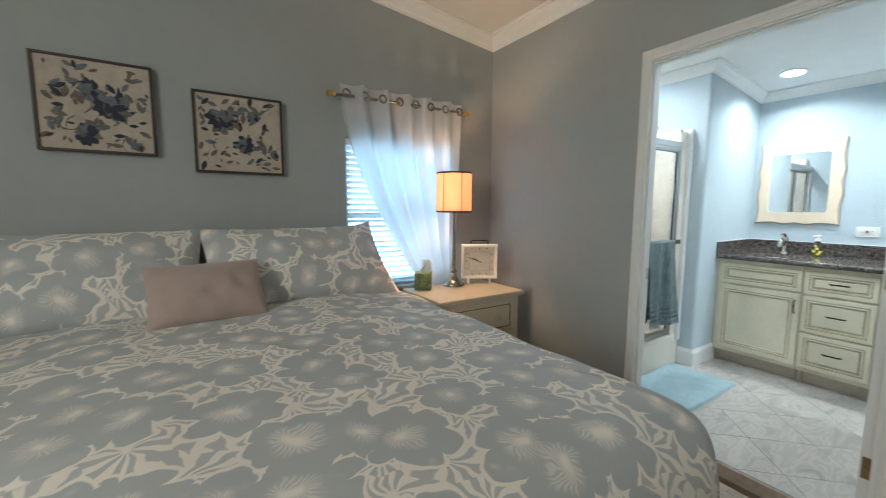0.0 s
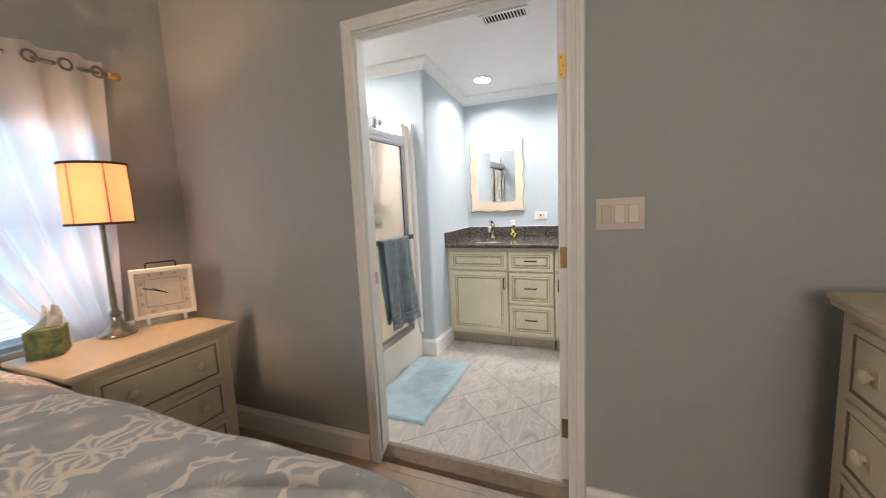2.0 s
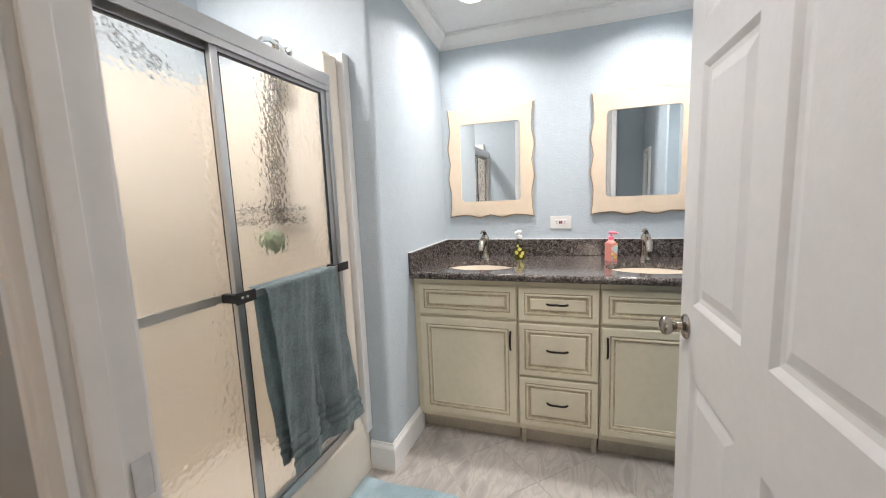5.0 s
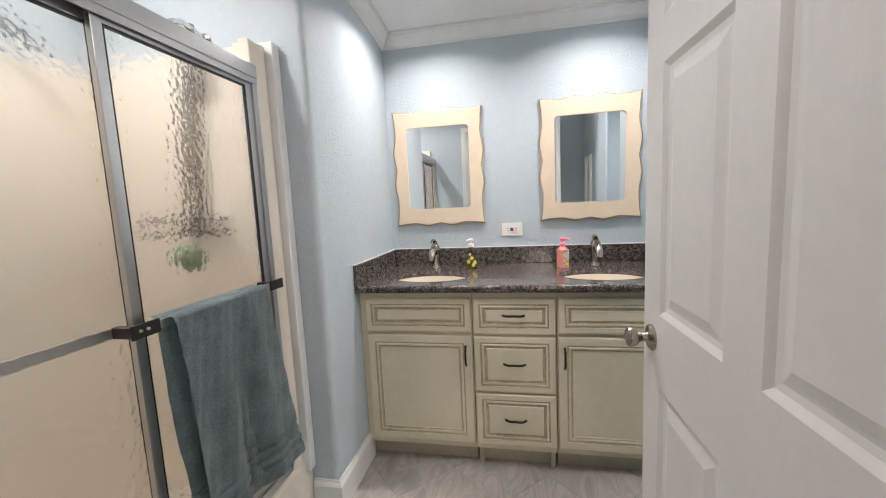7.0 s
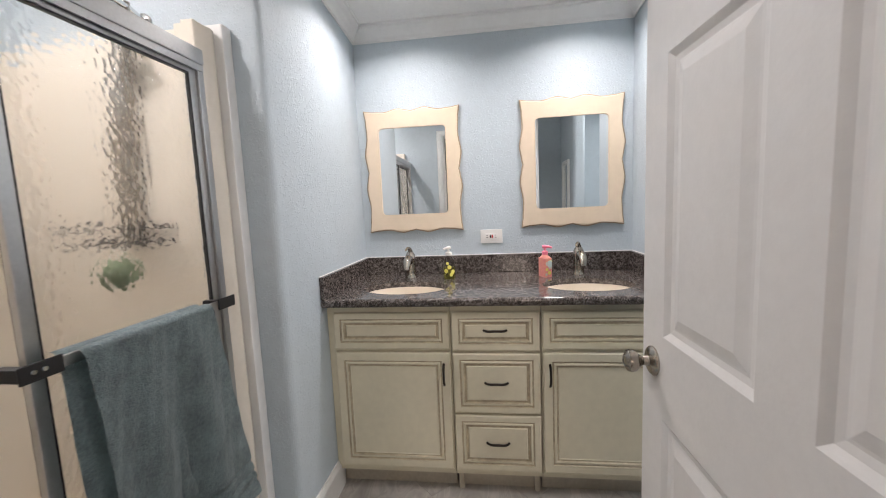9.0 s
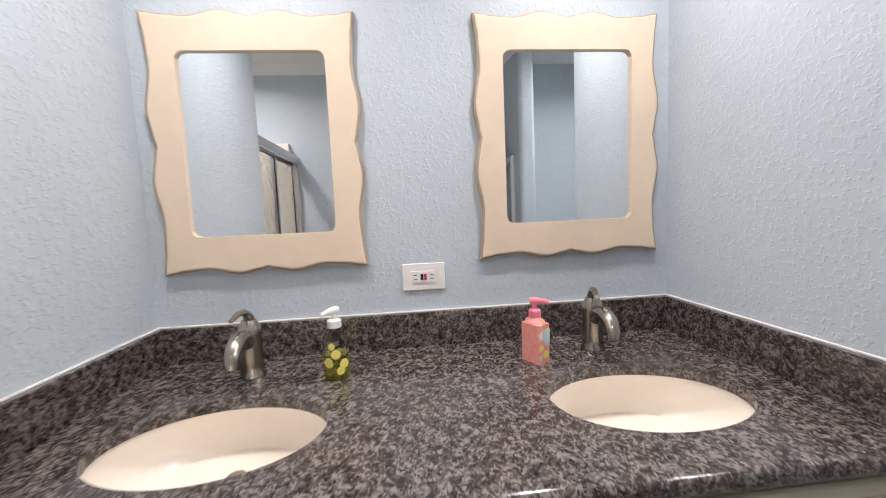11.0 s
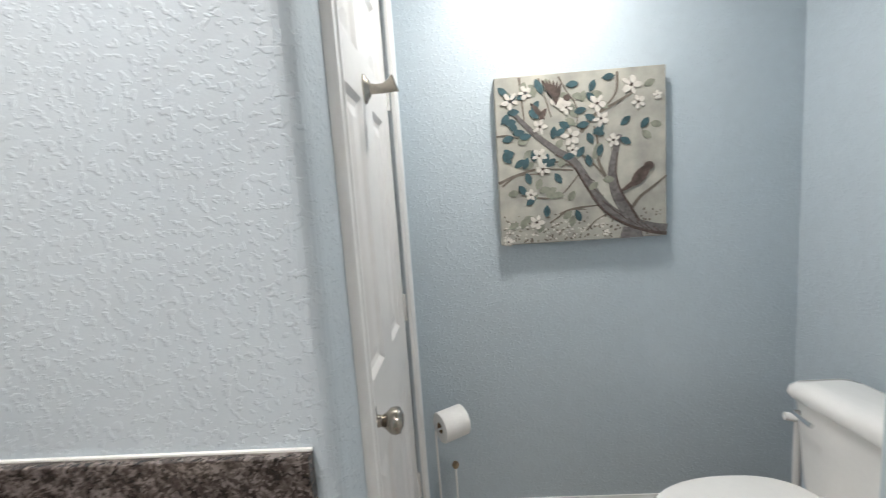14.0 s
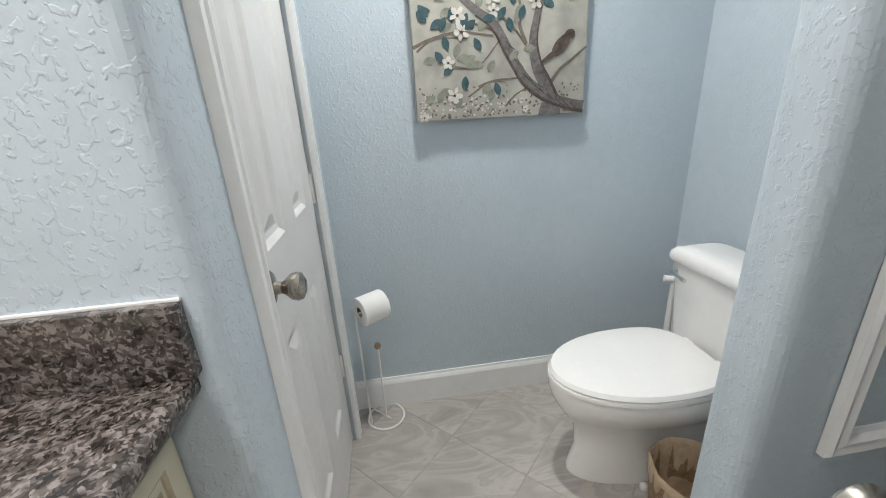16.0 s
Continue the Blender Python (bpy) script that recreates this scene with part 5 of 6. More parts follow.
# ---- pictures ----
def blot(bm, points, depth, m):
    """A flat dab of paint with a little body, from an outline in the picture's plane."""
    lift = 0.000008 * (len(bm.faces) // 8)
    prism(bm, points, depth[0], depth[1] + lift, m)


def ellipse(cx, cy, a, b, turn, n=14, jag=0.0, seed=0):
    rng = random.Random(seed)
    out = []
    for k in range(n):
        t = 2 * math.pi * k / n
        j = 1 + jag * (rng.random() - 0.5)
        x, y = a * math.cos(t) * j, b * math.sin(t) * j
        out.append((cx + x * math.cos(turn) - y * math.sin(turn), cy + x * math.sin(turn) + y * math.cos(turn)))
    return out


def leaf_shape(cx, cy, length, width, turn):
    out = []
    for k in range(9):
        s = k / 8
        out.append((length * (s - 0.5), width * math.sin(math.pi * s) ** 0.8 * 0.5))
    for k in range(1, 8):
        s = 1 - k / 8
        out.append((length * (s - 0.5), -width * math.sin(math.pi * s) ** 0.8 * 0.5))
    return [(cx + x * math.cos(turn) - y * math.sin(turn), cy + x * math.sin(turn) + y * math.cos(turn)) for x, y in out]


def limb(points, widths):
    """The outline of a painted branch that tapers."""
    a, c = [], []
    for i, p in enumerate(points):
        q, r = points[max(0, i - 1)], points[min(len(points) - 1, i + 1)]
        d = Vector((r[0] - q[0], r[1] - q[1])).normalized()
        n = Vector((-d.y, d.x)) * widths[i] / 2
        a.append((p[0] + n.x, p[1] + n.y))
        c.append((p[0] - n.x, p[1] - n.y))
    return a + c[::-1]


def smooth_line(points, steps=5):
    out = []
    n = len(points)
    for i in range(n - 1):
        p0, p1, p2, p3 = (points[max(0, min(n - 1, i + k))] for k in (-1, 0, 1, 2))
        for k in range(steps):
            t = k / steps
            out.append(tuple(0.5 * (2 * p1[d] + (p2[d] - p0[d]) * t + (2 * p0[d] - 5 * p1[d] + 4 * p2[d] - p3[d]) * t * t + (3 * p1[d] - p0[d] - 3 * p2[d] + p3[d]) * t ** 3) for d in (0, 1)))
    out.append(points[-1])
    return out


def branch(bm, points, w0, w1, m, depth):
    line = smooth_line(points)
    blot(bm, limb(line, [w0 + (w1 - w0) * i / (len(line) - 1) for i in range(len(line))]), depth, m)


# blossom picture: unit square, u to the right and v up as one looks at it
PW = 0.593
PM = Matrix(((-PW, 0, 0, 3.366), (0, 0, 1, -0.925), (0, PW, 0, 1.178), (0, 0, 0, 1)))
pic = thing("canvas_picture", (3.07, -0.96, 1.178), "square canvas picture of a blossoming branch with birds", "picture")
part("canvas", solid((2.773, -0.9585, 1.178), (3.366, -0.925, 1.771), 0.003), CANVAS, pic)
D0 = 0.0


def layer(name, label, material, build, depth):
    bm = bmesh.new()
    build(bm, (-0.0005, depth))
    tagged(part(name, bm, material, pic, label), kind="stuff")


def far_branches(bm, d):
    for pts, w in (([(0.0, 0.38), (0.1, 0.42), (0.25, 0.45), (0.45, 0.43)], 0.018), ([(0.02, 0.36), (0.12, 0.42), (0.3, 0.42)], 0.012), ([(0.22, 0.28), (0.36, 0.28), (0.48, 0.40)], 0.012), ([(0.36, 0.17), (0.45, 0.20), (0.60, 0.21)], 0.016), ([(0.3, 0.12), (0.42, 0.19), (0.52, 0.19)], 0.010), ([(0.52, 0.06), (0.58, 0.12), (0.66, 0.16)], 0.010), ([(0.78, 0.16), (0.84, 0.24), (0.92, 0.30), (1.0, 0.36)], 0.022), ([(0.64, 0.38), (0.60, 0.48), (0.60, 0.58), (0.58, 0.68)], 0.020), ([(0.5, 0.52), (0.58, 0.45), (0.65, 0.36)], 0.014), ([(0.38, 0.98), (0.42, 0.9), (0.48, 0.8), (0.48, 0.68)], 0.010), ([(0.15, 0.99), (0.16, 0.85), (0.17, 0.74)], 0.014), ([(0.26, 0.98), (0.3, 0.86), (0.33, 0.75)], 0.010), ([(0.72, 0.98), (0.71, 0.86), (0.62, 0.76)], 0.016), ([(0.5, 0.65), (0.58, 0.74), (0.70, 0.80), (0.82, 0.86)], 0.026), ([(0.0, 0.66), (0.08, 0.66), (0.18, 0.61)], 0.010), ([(0.27, 0.5), (0.38, 0.48), (0.46, 0.45)], 0.014)):
        branch(bm, pts, w, w * 0.5, PM, d)


def near_branches(bm, d):
    branch(bm, [(1.0, 0.035), (0.90, 0.055), (0.76, 0.11), (0.64, 0.20), (0.55, 0.33), (0.46, 0.48), (0.36, 0.55), (0.26, 0.63), (0.17, 0.72), (0.10, 0.80)], 0.07, 0.022, PM, d)
    branch(bm, [(0.80, 0.10), (0.75, 0.18), (0.70, 0.28), (0.68, 0.40), (0.70, 0.52), (0.73, 0.62)], 0.075, 0.03, PM, d)
    blot(bm, [(0.72, 0.0), (0.86, 0.0), (0.84, 0.06), (0.74, 0.07)], d, PM)


rng = random.Random(4)
TEAL_LEAVES = [(0.02, 0.945, 2.4), (0.07, 0.90, 0.4), (0.06, 0.76, 0.1), (0.04, 0.66, 0.2), (0.04, 0.57, 0.1), (0.08, 0.82, 0.0), (0.24, 0.97, 1.9), (0.58, 0.94, 1.2), (0.56, 0.63, 2.0), (0.78, 0.72, 0.7), (0.90, 0.70, 0.9), (0.78, 0.60, 2.6), (0.68, 0.985, 0.1), (0.20, 0.55, 1.6), (0.16, 0.41, 1.9), (0.12, 0.34, 2.2), (0.17, 0.27, 0.7), (0.27, 0.20, 1.5), (0.35, 0.40, 2.1), (0.33, 0.68, 1.4), (0.47, 0.16, 1.9), (0.40, 0.72, 2.6), (0.62, 0.68, 1.0), (0.5, 0.8, 0.2)]
SAGE_LEAVES = [(0.14, 0.96, 1.2), (0.92, 0.62, 2.4), (0.98, 0.68, 2.9), (0.16, 0.48, 0.4), (0.22, 0.36, 1.2), (0.05, 0.31, 0.2), (0.14, 0.14, 0.3), (0.22, 0.08, 1.2), (0.40, 0.15, 0.7), (0.43, 0.11, 1.4), (0.36, 0.6, 1.0), (0.52, 0.88, 1.3), (0.94, 0.93, 0.4), (0.12, 0.64, 1.0), (0.30, 0.31, 0.5), (0.2, 0.93, 2.0)]
layer("twig_painting", "painted brown twigs", UMBER, far_branches, 0.0012)
layer("bough_painting", "painted grey boughs", BARK, near_branches, 0.0020)
def bark_strokes(bm, d):
    branch(bm, [(1.0, 0.012), (0.90, 0.030), (0.76, 0.082), (0.63, 0.172), (0.535, 0.31), (0.45, 0.455), (0.35, 0.53)], 0.020, 0.008, PM, d)
    branch(bm, [(0.835, 0.10), (0.785, 0.19), (0.728, 0.29), (0.702, 0.40), (0.715, 0.52)], 0.018, 0.007, PM, d)
    for k in range(9):
        u = 0.52 + 0.05 * k
        v = (0.40, 0.31, 0.235, 0.19, 0.15, 0.12, 0.095, 0.075, 0.06)[k]
        branch(bm, [(u, v), (u + 0.03, v - 0.028), (u + 0.055, v - 0.045)], 0.007, 0.003, PM, d)


layer("bark_painting", "painted dark bark shading", BIRD_BROWN, bark_strokes, 0.0023)
for k in range(26):
    TEAL_LEAVES.append((rng.random() * 0.62, 0.45 + 0.53 * rng.random(), rng.random() * 3))
    SAGE_LEAVES.append((rng.random() * 0.70, 0.05 + 0.93 * rng.random(), rng.random() * 3))
layer("teal_leaves", "painted dark teal leaves", TEAL, lambda bm, d: [blot(bm, leaf_shape(0.03 + 0.94 * u, v * 0.97, 0.075, 0.040, a), d, PM) for u, v, a in TEAL_LEAVES], 0.0024)
layer("sage_leaves", "painted sage leaves", SAGE, lambda bm, d: [blot(bm, leaf_shape(0.04 + 0.92 * u, 0.02 + 0.95 * v, 0.07, 0.042, a), d, PM) for u, v, a in SAGE_LEAVES], 0.0016)
FLOWERS = [(0.80, 0.90, 0.055), (0.60, 0.81, 0.05), (0.62, 0.72, 0.045), (0.44, 0.63, 0.055), (0.45, 0.55, 0.035), (0.26, 0.70, 0.045), (0.25, 0.53, 0.045), (0.27, 0.45, 0.045), (0.69, 0.59, 0.04), (0.19, 0.30, 0.035), (0.22, 0.13, 0.045), (0.09, 0.86, 0.05), (0.84, 0.80, 0.04), (0.95, 0.83, 0.025), (0.04, 0.02, 0.03), (0.64, 0.04, 0.02), (0.42, 0.80, 0.04), (0.18, 0.90, 0.04)]


def petals(bm, d):
    for i, (u, v, r) in enumerate(FLOWERS):
        for k in range(5):
            a = 2 * math.pi * k / 5 + i
            blot(bm, ellipse(u + r * 0.62 * math.cos(a), v + r * 0.62 * math.sin(a), r * (0.36 + 0.12 * rng.random()), r * (0.22 + 0.14 * rng.random()), a, 10, 0.35, i * 9 + k), (d[0], d[1] + 0.0002 * k), PM)


layer("blossoms", "painted white blossoms", PETAL, petals, 0.0028)
layer("blossom_hearts", "painted dark flower centres", BIRD_BROWN, lambda bm, d: [blot(bm, ellipse(u, v, r * 0.16, r * 0.16, 0, 8), d, PM) for u, v, r in FLOWERS], 0.0042)


def birds(bm, d):
    blot(bm, ellipse(0.845, 0.37, 0.070, 0.036, 0.85), d, PM)
    blot(bm, ellipse(0.895, 0.425, 0.030, 0.026, 0.3), d, PM)
    blot(bm, limb([(0.73, 0.285), (0.79, 0.32), (0.83, 0.35)], [0.012, 0.03, 0.03]), d, PM)
    blot(bm, [(0.862, 0.425), (0.885, 0.435), (0.880, 0.415)], d, PM)
    for k in range(6):
        blot(bm, leaf_shape(0.315 + 0.012 * k, 0.91 - 0.006 * k, 0.14, 0.022, 2.1 - 0.16 * k), (d[0], d[1] + 0.0002 * k), PM)
    blot(bm, leaf_shape(0.25, 0.79, 0.13, 0.03, -0.9), d, PM)
    blot(bm, leaf_shape(0.28, 0.77, 0.08, 0.03, 1.0), d, PM)
    blot(bm, ellipse(0.425, 0.855, 0.022, 0.018, 0), d, PM)


layer("bird_painting", "painted brown birds", BIRD_BROWN, birds, 0.0036)
layer("bird_breast", "painted pale bird breast", PETAL, lambda bm, d: [blot(bm, ellipse(0.38, 0.83, 0.055, 0.030, -0.3), d, PM)], 0.0030)
layer("speckles", "painted umber and grey flecks", UMBER, lambda bm, d: [blot(bm, ellipse(0.02 + 0.96 * rng.random(), 0.015 + 0.16 * rng.random() ** 1.6, 0.004 + 0.007 * rng.random(), 0.003 + 0.004 * rng.random(), rng.random() * 3, 7, 0.4, k), d, PM) for k in range(150)], 0.0007)
layer("pale_flecks", "painted pale flecks", PETAL, lambda bm, d: [blot(bm, ellipse(0.02 + 0.6 * rng.random() ** 1.5, 0.015 + 0.12 * rng.random(), 0.004 + 0.006 * rng.random(), 0.003 + 0.004 * rng.random(), rng.random() * 3, 7, 0.4, k), d, PM) for k in range(90)], 0.0010)
part("hanging_hook", lathe(bmesh.new(), [(0.003, 0), (0.003, 0.02), (0, 0.02)], seg=8, m=pose(3.07, -0.958, 1.72, 90)), NICKEL, pic)


def flower_picture(x0, z0, w, h, seed, label):
    """A framed print of loose navy flowers on a cream ground, on the wall behind the bed."""
    y = 2.575
    root = thing("framed_picture", (x0 + w / 2, y, z0), label, "picture", "floral pictures over the bed")
    bm = bmesh.new()
    t = 0.012
    for lo, hi in (((0, 0), (w, t)), ((0, h - t), (w, h)), ((0, t), (t, h - t)), ((w - t, t), (w, h - t))):
        box(bm, (x0 + lo[0], y - 0.034, z0 + lo[1]), (x0 + hi[0], y - 0.001, z0 + hi[1]), 0.001)
    part("frame", bm, PICTURE_FRAME, root, "thin dark wooden frame")
    part("canvas", solid((x0 + t, y - 0.026, z0 + t), (x0 + w - t, y - 0.002, z0 + h - t)), CANVAS_PALE, root)
    m = Matrix(((w, 0, 0, x0), (0, 0, -1, y - 0.026), (0, h, 0, z0), (0, 0, 0, 1)))
    r = random.Random(seed)
    sets = {"navy": bmesh.new(), "slate": bmesh.new(), "umber": bmesh.new()}
    if seed == 11:
        heads = [(0.30, 0.66, 0.17), (0.55, 0.38, 0.13), (0.66, 0.74, 0.08)]
    else:
        heads = [(0.62, 0.52, 0.17), (0.40, 0.22, 0.14), (0.45, 0.66, 0.10)]
    for i, (u, v, s) in enumerate(heads):
        for k in range(15):
            a = k * 2.4 + i
            q = s * (0.25 + 0.5 * r.random())
            key = "slate" if k % 3 == 2 or (i == 2 and k % 2) else "navy"
            blot(sets[key], ellipse(u + q * math.cos(a), v + q * math.sin(a), s * 0.42, s * 0.24, a + 0.5, 12, 0.35, seed + k + 20 * i), (-0.0005, 0.0006 + 0.00015 * k + 0.0004 * i), m)
    for k in range(90):
        u, v = 0.06 + 0.88 * r.random(), 0.07 + 0.86 * r.random()
        key = ("umber", "slate", "umber", "navy")[k % 4]
        L = 0.05 + 0.09 * r.random()
        blot(sets[key], leaf_shape(u, v, L, L * 0.42, r.random() * 6.28), (-0.0005, 0.0005 + 0.00003 * k), m)
    for k in range(10):
        u, v = 0.15 + 0.7 * r.random(), 0.15 + 0.7 * r.random()
        a = r.random() * 6.28
        branch(sets["umber" if k % 2 else "navy"], [(u, v), (u + 0.09 * math.cos(a), v + 0.09 * math.sin(a)), (u + 0.17 * math.cos(a + 0.4), v + 0.17 * math.sin(a + 0.4))], 0.008, 0.004, m, (-0.0005, 0.0022))
    tagged(part("dark_petals", sets["navy"], NAVY, root, "painted navy petals"), kind="stuff")
    tagged(part("grey_petals", sets["slate"], SLATE, root, "painted slate petals"), kind="stuff")
    tagged(part("brown_leaves", sets["umber"], UMBER, root, "painted umber leaves"), kind="stuff")


flower_picture(-0.484, 1.541, 0.438, 0.434, 5, "framed floral print in navy and cream")
flower_picture(0.116, 1.473, 0.446, 0.431, 11, "framed floral print in navy and cream, hung lower")

# framed mirror on the partition behind the open door
wm = thing("wall_mirror", (2.585, 0.0, 0.56), "tall mirror in a white moulded frame on the partition", "mirror")
bm = bmesh.new()
prof = [(0, 0), (0.014, 0), (0.020, 0.008), (0.016, 0.02), (0.020, 0.032), (0.010, 0.042), (0, 0.042)]
cs = [(2.736, 0.562), (2.430, 0.562), (2.430, 1.70), (2.736, 1.70)]
net = []
for i, (x, z) in enumerate(cs):
    sx, sz = (-1 if x > 2.6 else 1), (1 if z < 1 else -1)
    net.append([bm.verts.new((x + sx * u, 0.002 + o, z + sz * u)) for o, u in prof])
for i in range(4):
    a, c = net[i], net[(i + 1) % 4]
    for k in range(len(prof)):
        bm.faces.new((a[k], a[(k + 1) % len(prof)], c[(k + 1) % len(prof)], c[k]))
part("frame", bm, TRIM, wm, "white moulded frame")
part("glass", solid((2.470, 0.0015, 0.602), (2.696, 0.006, 1.66)), SILVER, wm, "silvered mirror glass")

# ---- bedroom ----
bed = thing("bed", (0.15, 1.5, -0.05), "king bed made up with a floral grey-blue duvet", "bed")
part("mattress", solid((-0.80, 0.52, 0.30), (1.10, 2.53, 0.66), 0.05), SHEET, bed, smooth=True)
part("box_spring", solid((-0.79, 0.54, 0.06), (1.09, 2.53, 0.29), 0.02), SHEET, bed)
for x in (-0.7, 1.0):
    for y in (0.65, 2.4):
        part("leg", tube(bmesh.new(), [(x, y, -0.05), (x, y, 0.06)], 0.025), BRONZE, bed)
bm = bmesh.new()
uvl = bm.loops.layers.uv.new("cloth")
NU, NV = 190, 160
HALF, CX, FOOT, HEADY = 1.095, 0.15, 0.50, 2.47
CREASES = [(0.62, 1.15, 0.25, 0.16), (0.35, 1.42, 0.3, 0.14), (0.85, 0.55, 0.1, 0.16), (-0.45, 1.5, -0.3, 0.2), (0.1, 0.9, 0.9, 0.15), (0.95, 1.75, 1.2, 0.2), (-0.8, 0.9, 0.4, 0.2)]
grid = []
for v in range(NV):
    row = []
    for u in range(NU):
        # cloth lengths from the middle across, and from the head down to the foot
        a = -1.62 + 3.24 * u / (NU - 1)
        s = 2.58 * v / (NV - 1)
        flat_x, flat_y = HALF - 0.10, (HEADY - FOOT) - 0.10

        def fall(q, flat, r=0.17):
            over = abs(q) - flat
            if over <= 0:
                return abs(q), 0.0
            arc = r * math.pi / 2
            if over < arc:
                k = over / r
                return flat + r * math.sin(k), r * (1 - math.cos(k))
            return flat + r + (over - arc) * 0.06, r + over - arc

        px, dx = fall(a, flat_x)
        py, dy = fall(s, flat_y)
        # at the corner the cloth hangs from the rounded edge
        drop = math.hypot(dx, dy) if dx and dy else max(dx, dy)
        if dx > 0 and dy > 0:
            k = min(1, (dx * dy) ** 0.5 / 0.30)
            px -= 0.12 * k
            py -= 0.12 * k
        p = Vector((CX + math.copysign(px, a), HEADY - py, 0))
        soft = noise.noise(Vector((p.x * 2.2, p.y * 2.2, 1))) * 0.018 + noise.noise(Vector((p.x * 6, p.y * 6, 4))) * 0.007
        hang = min(1, drop / 0.3)
        for ca, cs, turn, long in CREASES:
            along = (a - ca) * math.cos(turn) + (s - cs) * math.sin(turn)
            off = (s - cs) * math.cos(turn) - (a - ca) * math.sin(turn) + 0.05 * along * along
            soft += 0.016 * math.exp(-(along / long) ** 2) * (math.exp(-((off - 0.02) / 0.022) ** 2) - math.exp(-((off + 0.015) / 0.016) ** 2))
        p.x += hang * 0.02 * math.sin(s * 9) * (1 if a > 0 else -1) * (dx > 0)
        p.y -= hang * 0.02 * math.sin(a * 9) * (dy > 0)
        crown_h = 0.045 * (1 - (px / (HALF + 0.1)) ** 2)
        p.z = max(0.06, 0.750 + crown_h + soft * (1 - 0.5 * hang) - drop)
        vert = bm.verts.new(p)
        row.append((vert, (a, s)))
    grid.append(row)
for v in range(NV - 1):
    for u in range(NU - 1):
        q = (grid[v][u], grid[v][u + 1], grid[v + 1][u + 1], grid[v + 1][u])
        f = bm.faces.new([k[0] for k in q])
        for loop, k in zip(f.loops, q):
            loop[uvl].uv = k[1]
part("duvet", bm, DUVET, bed, "floral grey-blue and cream duvet", True)


def cushion(bm, w, h, t, m, n=28, seed=0, pinch=0.10, flare=0.0):
    """A stuffed cushion, w by h, standing in the local xz plane with its seam round the edge."""
    uvl = bm.loops.layers.uv.new("cloth")
    sides = []
    for sgn in (1, -1):
        net = []
        for j in range(n + 1):
            row = []
            for i in range(n + 1):
                a, b = -1 + 2 * i / n, -1 + 2 * j / n
                body = max(0.0, (1 - a * a) * (1 - b * b)) ** 0.46
                ex = 1 - pinch * (1 - b * b) * 0.35
                ez = 1 - pinch * (1 - a * a) * 0.5
                x, z = a * w / 2 * ex, b * h / 2 * ez
                x += flare * max(0.0, a) ** 2 * (0.5 - 0.5 * b)
                z += 0.3 * flare * max(0.0, a) ** 4 * b
                wr = 0.020 * noise.noise(Vector((x * 7 + seed, z * 7, sgn * 3))) + 0.009 * noise.noise(Vector((x * 18, z * 18 + seed, sgn)))
                row.append((bm.verts.new((x, sgn * t / 2 * body + wr * body, z)), (x + seed * 0.37, z + seed * 0.21)))
            net.append(row)
        sides.append(net)
        for j in range(n):
            for i in range(n):
                q = (net[j][i], net[j][i + 1], net[j + 1][i + 1], net[j + 1][i])
                f = bm.faces.new([k[0] for k in q])
                for loop, k in zip(f.loops, q):
                    loop[uvl].uv = k[1]
    bmesh.ops.remove_doubles(bm, verts=bm.verts, dist=0.0005)
    bmesh.ops.transform(bm, matrix=m, verts=bm.verts)
    return bm


for cx, tilt, seed, lb in ((0.60, 4, 2, "large floral pillow leaning against the wall"), (-0.36, -3, 7, "large floral pillow leaning against the wall")):
    pil = thing("pillow", (cx, 2.25, 0.76), lb, "pillow", "pillows on the bed")
    part("case", cushion(bmesh.new(), 0.99, 0.52, 0.24, pose(cx, 2.35, 0.955, -34, 0, tilt * 0.5), seed=seed, pinch=0.20, flare=0.09 if tilt > 0 else 0.0), DUVET, pil, smooth=True)
pil = thing("throw_pillow", (0.12, 2.05, 0.77), "small blush velvet throw pillow on the bed", "pillow")
part("case", cushion(bmesh.new(), 0.47, 0.31, 0.14, pose(0.13, 2.07, 0.905, -38, 0, 6), seed=4, pinch=0.16), BLUSH, pil, smooth=True)

# window with blind and curtain
win = thing("window_1", (1.375, 2.64, WZ0), "white framed bedroom window", "window", kind="structure")
bm = bmesh.new()
for lo, hi in (((WX0, WZ0), (WX0 + 0.04, WZ1)), ((WX1 - 0.04, WZ0), (WX1, WZ1)), ((WX0 + 0.04, WZ0), (WX1 - 0.04, WZ0 + 0.04)), ((WX0 + 0.04, WZ1 - 0.04), (WX1 - 0.04, WZ1)), ((WX0 + 0.04, 1.21), (WX1 - 0.04, 1.25))):
    box(bm, (lo[0], 2.65, lo[1]), (hi[0], 2.69, hi[1]), 0.003)
part("window_frame", bm, TRIM, win)
part("sill", solid((WX0 - 0.03, 2.545, WZ0 - 0.025), (WX1 + 0.03, 2.649, WZ0 - 0.001), 0.004), TRIM, win)
for z0, z1 in ((WZ0 + 0.04, 1.21), (1.25, WZ1 - 0.04)):
    g = part("pane", solid((WX0 + 0.04, 2.668, z0), (WX1 - 0.04, 2.672, z1)), CLEAR, win)
    g.visible_shadow = False
blind = thing("window_blind", (1.375, 2.61, WZ0), "white horizontal slat blind in the window", "blind")
part("head_rail", solid((WX0 + 0.006, 2.585, WZ1 - 0.045), (WX1 - 0.006, 2.635, WZ1 - 0.002), 0.003), PLASTIC, blind)
slat = None
